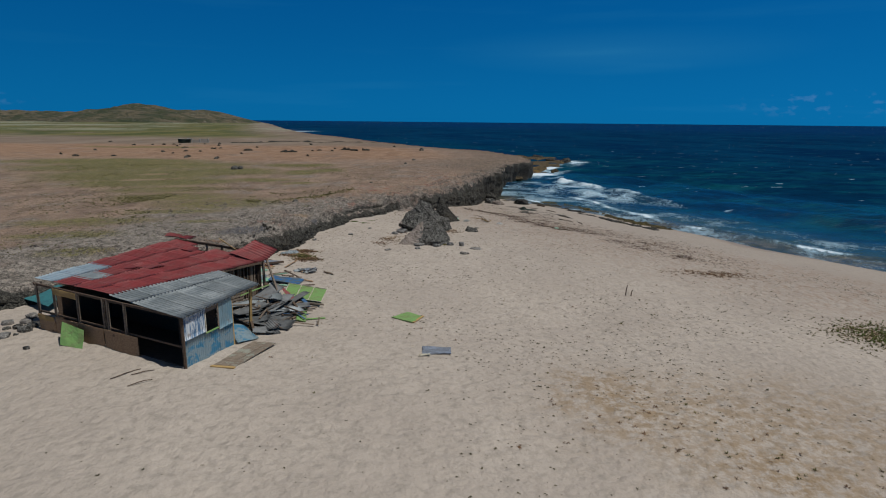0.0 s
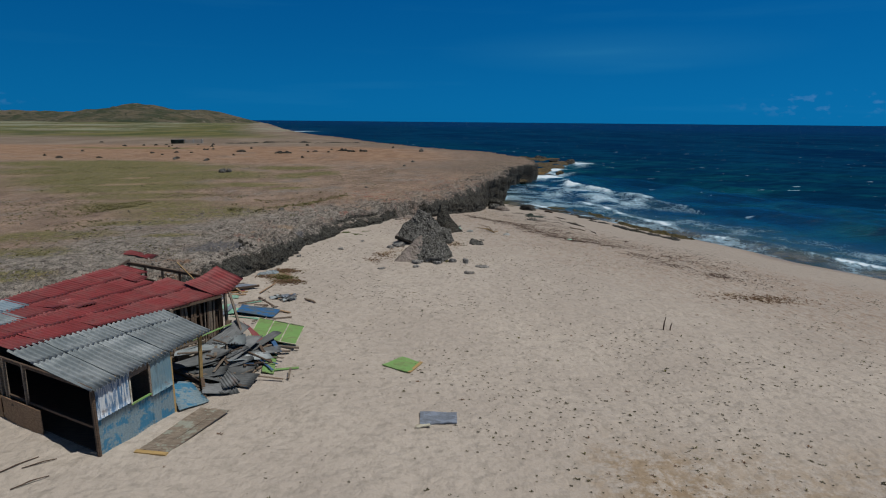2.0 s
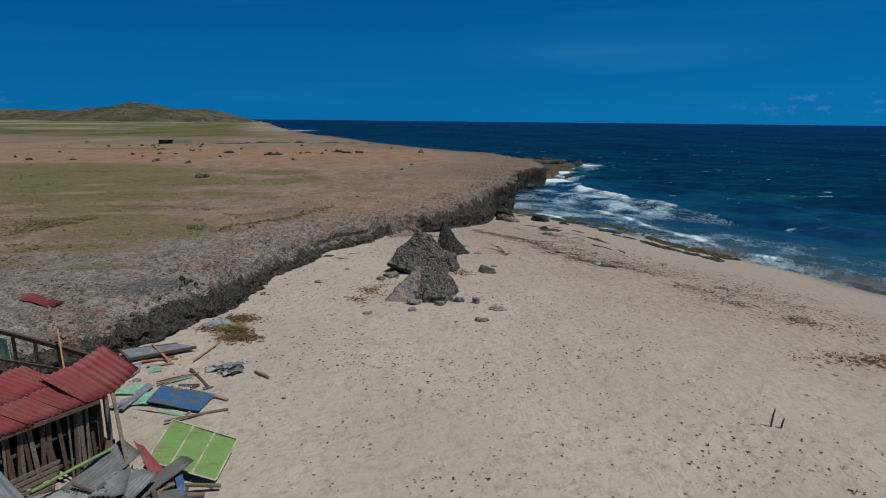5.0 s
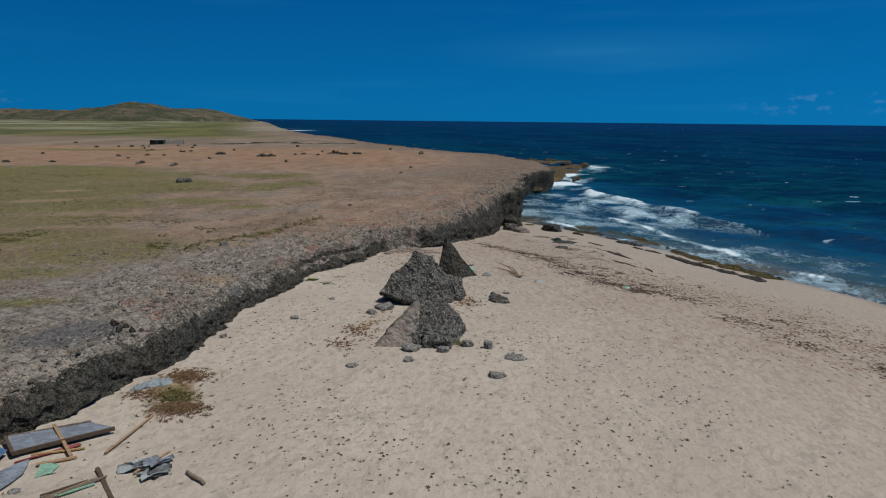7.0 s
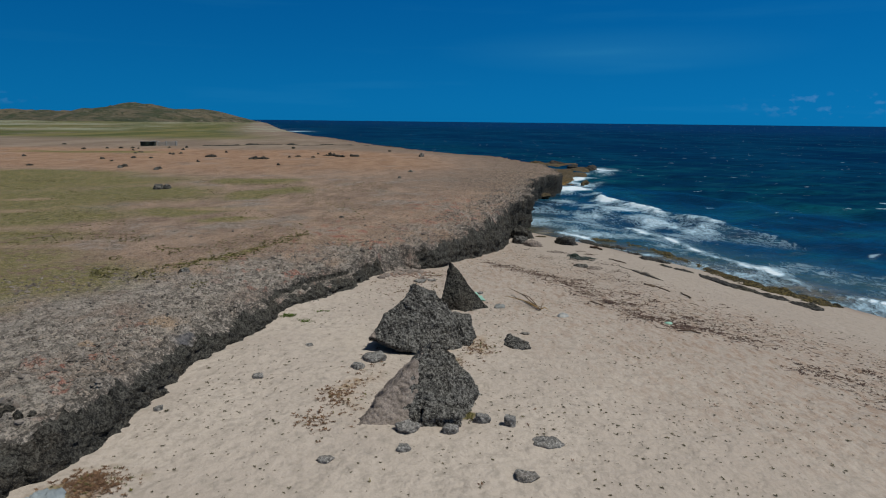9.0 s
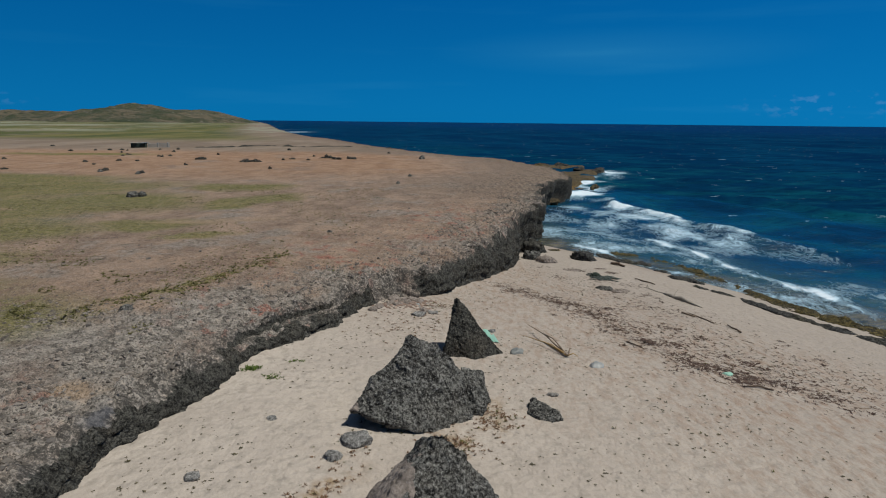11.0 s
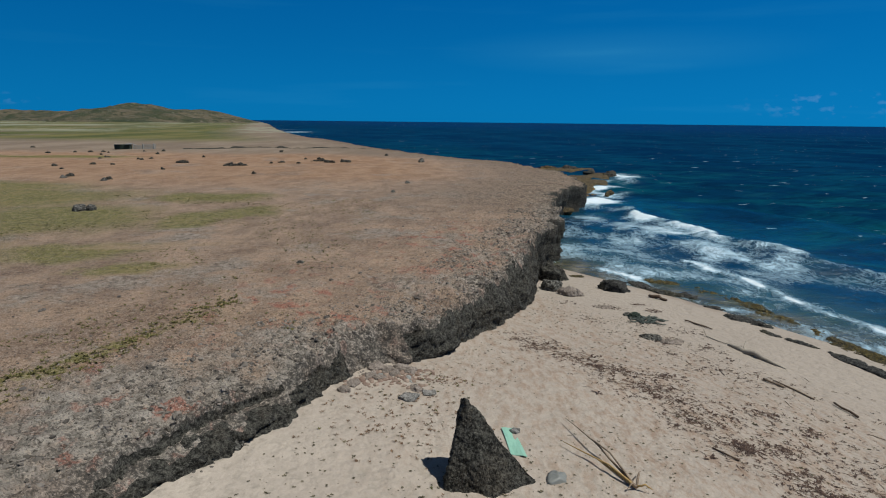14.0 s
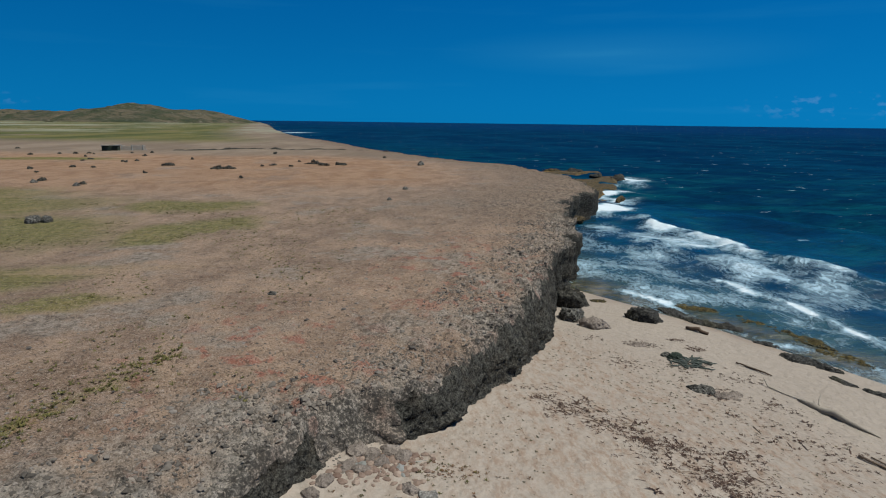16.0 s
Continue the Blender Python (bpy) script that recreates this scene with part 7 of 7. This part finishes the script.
PALE_DRIFT = make_wood("silver_driftwood", (0.36, 0.33, 0.28), (0.22, 0.195, 0.16))
log("driftwood_log", ((16.45, 81.7, 0.04), (16.75, 81.0, 0.10), (17.15, 80.0, 0.10), (17.5, 79.1, 0.08), (17.95, 78.1, 0.02)), (0.06, 0.23, 0.20, 0.13, 0.03), PALE_DRIFT, "thick grey driftwood trunk lying on the beach", 1)
log("driftwood_log", ((17.5, 81.6, 0.48), (17.25, 81.3, 0.28), (16.95, 80.8, 0.12)), (0.02, 0.04, 0.06), PALE_DRIFT, "short upturned driftwood limb beside the trunk", 2)
log("driftwood_log", ((15.65, 86.25, 0.07), (16.2, 85.5, 0.08), (16.8, 84.6, 0.06)), (0.05, 0.075, 0.05), DARK_WOOD, "straight dark driftwood pole on the beach", 3)
log("driftwood_log", ((15.3, 92.4, 0.12), (15.9, 91.9, 0.14), (16.3, 91.3, 0.1)), (0.14, 0.17, 0.12), DARK_WOOD, "short dark driftwood stump near the water", 4)
log("driftwood_log", ((15.75, 83.6, 0.35), (15.75, 83.1, 0.06), (16.1, 82.5, 0.04), (16.5, 81.8, 0.05)), (0.03, 0.04, 0.035, 0.03), PALE_DRIFT, "thin forked driftwood branch on the beach", 5)
log("driftwood_log", ((12.75, 62.25, 0.05), (13.4, 62.3, 0.08), (14.05, 62.1, 0.05)), (0.03, 0.06, 0.04), DARK_WOOD, "dark driftwood branch in the wrack line", 6)
log("driftwood_log", ((15.7, 76.3, 0.08), (16.15, 75.2, 0.07)), (0.08, 0.07), DRIFT, "short driftwood piece on the beach", 7)
log("driftwood_log", ((17.6, 73.6, 0.1), (17.75, 72.2, 0.08)), (0.07, 0.08), DARK_WOOD, "dark driftwood piece on the beach", 8)
log("driftwood_log", ((9.1, 67.8, 0.05), (9.7, 67.0, 0.06)), (0.04, 0.05), DARK_WOOD, "small dark stick in the wrack line", 9)
log("driftwood_log", ((16.2, 76.3, 0.05), (16.6, 75.0, 0.06), (16.9, 74.0, 0.05)), (0.04, 0.06, 0.05), DRIFT, "grey driftwood stick on the beach", 10)
palm = thing("dead_branch", (5.2, 64.9, sand_at(5.2, 64.9)), "dry tan branch with stiff stalks lying on the sand", "branch")
z0 = sand_at(5.2, 64.9)
for k, (x, y, h) in enumerate(((3.82, 69.0, 0.35), (3.4, 67.4, 0.25), (4.3, 67.6, 0.5), (4.0, 66.6, 0.3), (5.6, 65.5, 0.35), (5.7, 64.6, 0.25), (4.9, 64.6, 0.3))):
    part("stalk", limb([(5.25, 64.8, z0 + 0.08), ((5.25 + x) / 2, (64.8 + y) / 2, z0 + 0.1 + h * 0.7), (x, y, z0 + h * 0.6)], (0.045, 0.032, 0.012), YELLOW_WOOD if k % 2 else DRIFT, 6, 0.1, k), palm)
for x, y, h in ((12.0, 36.1, 0.75), (12.3, 35.95, 0.4)):
    whole("stake", limb([(x, y, sand_at(x, y) - 0.2), (x + 0.02, y, sand_at(x, y) + h * 0.5), (x + 0.07, y, sand_at(x, y) + h)], (0.035, 0.035, 0.02), DARK_WOOD), (x, y, sand_at(x, y)), "thin dark stake standing in the sand", "stake", "stakes")

# flotsam
sheet_thing("plastic_sheet", ((1.42, 66.6, 0), (1.98, 66.4, 0), (1.72, 68.5, 0.02), (1.25, 68.4, 0)), MINT, "mint green plastic sheet half under sand by the boulder", "plastic sheet", lift=0.05)
for x, y, r, label in ((2.75, 65.2, 0.34, "crumpled pale plastic bag on the sand"), (6.35, 63.7, 0.36, "dusty grey plastic canister lying on the sand")):
    lumpy("plastic_litter", x, y, r, 0.2, BAG, label, "litter", "plastic litter", int(x * 7) + 70, 1.3, 30, None, 3, 0.15)
lumpy("plastic_litter", 12.9, 64.0, 0.2, 0.14, MINT, "small green plastic scrap in the seaweed", "litter", "plastic litter", 99, 1.6, 0, None, 2)
pts = [(-3.6 + rng.normal(0, 0.9), 72.9 + rng.normal(0, 0.35)) for _ in range(60)]
pts = [p for p in pts if on_beach(*p, 0.1)]
scatter("cliff_foot_litter", pts, [rng.uniform(0.08, 0.22) for _ in pts], [ICE] + STRIPS[:3], BAG, "white and pale litter heaped at the cliff foot", "litter", (1.2, 0.8, 0.5), 8, 0.0, sand_z)
for k, (x, y, r) in enumerate(((-4.9, 71.7, 0.3), (-4.4, 72.7, 0.4), (-3.6, 73.3, 0.36), (-3.0, 73.7, 0.4), (-5.2, 71.0, 0.25), (-3.9, 72.4, 0.3), (-3.2, 72.9, 0.28), (-2.5, 73.4, 0.3), (-4.2, 73.6, 0.4), (-2.2, 71.5, 0.35))):
    lumpy("fallen_block", x, y, r, 0.2, FLANK, "pinkish limestone block slumped at a gap in the cliff", "rock", "fallen blocks", 120 + k, 1.3, 40 + 30 * k, sand_at(x, y), 4, 0.2)

pts = [(-3.6 + rng.normal(0, 0.9), 72.9 + rng.normal(0, 0.6)) for _ in range(260)]
pts = [p for p in pts if on_beach(*p, 0.0)]
scatter("cliff_rubble", pts, [rng.uniform(0.04, 0.16) for _ in pts], [ICE], make_plain("pinkish_rubble", (0.14, 0.09, 0.07), (0.33, 0.26, 0.21), 2.0), "pinkish limestone rubble spilled from a gap in the cliff", "rubble", (1.2, 0.9, 0.6), 12, 0.0, sand_z)

# far rocks on the plateau
FAR = ((-97, 148.5), (-88, 140), (-80, 142), (-101, 170), (-62, 142), (-53.3, 138), (-71, 154), (-77, 161), (-69.6, 167.7), (-72, 183), (-39, 175), (-37.6, 178), (-33.4, 176.4), (-34.7, 150), (-82, 184.7), (-70.3, 181), (-54, 157), (-133, 235), (-74, 168.5), (-51, 226),
       (-104.6, 211.4), (-100.8, 212.3), (-97.7, 213), (-92.6, 206.7), (-87.5, 215.7), (-82.6, 217), (-61.4, 193.8), (-82.8, 189), (-70.7, 186), (-49.6, 221), (-35, 190), (-31.9, 191), (-17.3, 210), (-90, 199), (-108, 205), (-78, 204))
for k, (x, y) in enumerate(FAR):
    lumpy("far_rock", x, y, 0.3 + 0.3 * ((k * 37) % 10) / 10, 0.38, CLIFF, "dark weathered rock on the bare orange soil", "rock", "scattered plateau rocks", 140 + k, 1.5, 20 * k, None, 4, 0.5)
for x, y, s in ((-30.6, 184, 3), (-27.5, 181, 3), (-45, 167, 2), (-43.2, 167.5, 2), (-58, 174, 2), (-24, 182.5, 2)):
    lumpy("low_rock", x, y, 0.45 + 0.16 * s, 0.5, CLIFF, "long low dark rock on the plateau", "rock", "scattered plateau rocks", int(x * 3) + 400, 1.8, 8, None, 5, 0.5)
for k, (x, y, h) in enumerate(((-6.6, 184, 0.9), (-6.8, 136, 0.4), (-10.5, 85.5, 0.18), (-37.9, 105.9, 0.7), (-37.0, 106.3, 0.5), (-52.7, 135.7, 0.5), (-61.2, 139.3, 0.5), (-7.9, 125.1, 0.3), (-16.6, 65.0, 0.3), (-8.2, 66.4, 0.28))):
    lumpy("plateau_rock", x, y, 0.12 + 0.6 * h, h, BOULDER, "single dark rock standing on the plateau", "rock", "scattered plateau rocks", 170 + k, 1.3, 40, None, 3, 0.2)

# a pile of dark stones on the bare pan, a crumpled tarpaulin at the cliff's foot
for k in range(13):
    x, y = -14.75 + rng.normal(0, 0.34), 47.25 + rng.normal(0, 0.26)
    lumpy("pile_stone", x, y, rng.uniform(0.09, 0.19), rng.uniform(0.12, 0.24), CLIFF if k else FLANK, "dark limestone lump in a small pile on the plateau", "stone", "stone pile", 220 + k, 1.3, 50 * k, None, 3, 0.3)
TARP = make_plain("faded_blue_tarpaulin", (0.13, 0.16, 0.18), (0.24, 0.28, 0.30), 2.5)
for k, (x, y, r, turn) in enumerate(((-12.1, 45.2, 0.48, 20), (-12.5, 44.75, 0.3, 60))):
    lumpy("tarpaulin", x, y, r, 0.16, TARP, "crumpled faded blue-grey tarpaulin on the sand", "tarpaulin", "tarpaulin pieces", 240 + k, 1.5, turn, None, 4, 0.35)

wall_run = np.array([(-84, 233), (-67.7, 244), (-48.3, 249.5), (-29.4, 249.7), (-16, 246)], float)
wall_s = np.linspace(0, 1, 150)
wx, wy = np.interp(wall_s * 4, range(5), wall_run[:, 0]), np.interp(wall_s * 4, range(5), wall_run[:, 1])
wh = np.clip(0.42 + 0.5 * fbm(wall_s * 18, 0.5, 0, 3, 141), 0.02, 1.0)
wz = floor_zs(wx, wy)
ring = [np.stack([wx + 0.1 * fbm(wall_s * 60, k, 0, 2, 142), wy + o, wz + wh * h - 0.12], 1) for k, (o, h) in enumerate(((-0.5, 0), (-0.32, 0.8), (0.0, 1.0), (0.32, 0.8), (0.5, 0)))]
whole("stone_wall", mesh("stone_wall", np.stack(ring, 1).reshape(-1, 3), grid_faces(150, 5), CLIFF), (-48.3, 249.5, floor_z(-48.3, 249.5)), "long low tumbled drystone wall across the plateau", "wall")


# ---- the ruin far off on the plateau ----
def build_ruin():
    gz = plateau_z(-101, 230)
    ruin = thing("ruined_house", (-101, 230, gz), "roofless ruined block house with a dark green shed", "ruin")

    def at(x, y, h):
        """A place in the ruin, which stands on the line of its front wall."""
        return (-92.6 + (x + 92.6) * 0.79, 231.5 + (y - 231.5) * 0.79, gz + h * 0.79)

    part("shed_wall", beam(at(-105.2, 227, 0.9), at(-99.9, 228.3, 0.9), 2.4, 1.5, DARK_GREEN), ruin, "dark green shed wall")
    part("shed_roof", beam(at(-105.5, 226.9, 2.0), at(-102.8, 227.6, 2.0), 3.4, 0.15, WALL), ruin)
    part("shed_roof", beam(at(-101.6, 227.9, 2.0), at(-99.7, 228.4, 2.05), 3.4, 0.2, BAG), ruin, "pale sheet on the shed roof")
    for a, b, h in (((-99.6, 229.8), (-96.4, 230.6), 1.7), ((-95.9, 230.7), (-92.6, 231.5), 2.0), ((-99.6, 229.8), (-100.4, 233), 1.9), ((-92.6, 231.5), (-93.4, 234.8), 2.0), ((-96.4, 230.6), (-97.2, 233.8), 1.9)):
        part("wall", beam(at(a[0], a[1], h / 2 - 0.1), at(b[0], b[1], h / 2 - 0.1), 0.25, h * 0.79, WALL), ruin, "bare grey block wall")
    for x, y in ((-96.2, 230.5), (-92.5, 231.4), (-99.7, 229.7)):
        part("pillar", beam(at(x, y, -0.2), at(x, y, 2.1), 0.3, 0.3, BAG), ruin, "whitewashed pillar")


build_ruin()
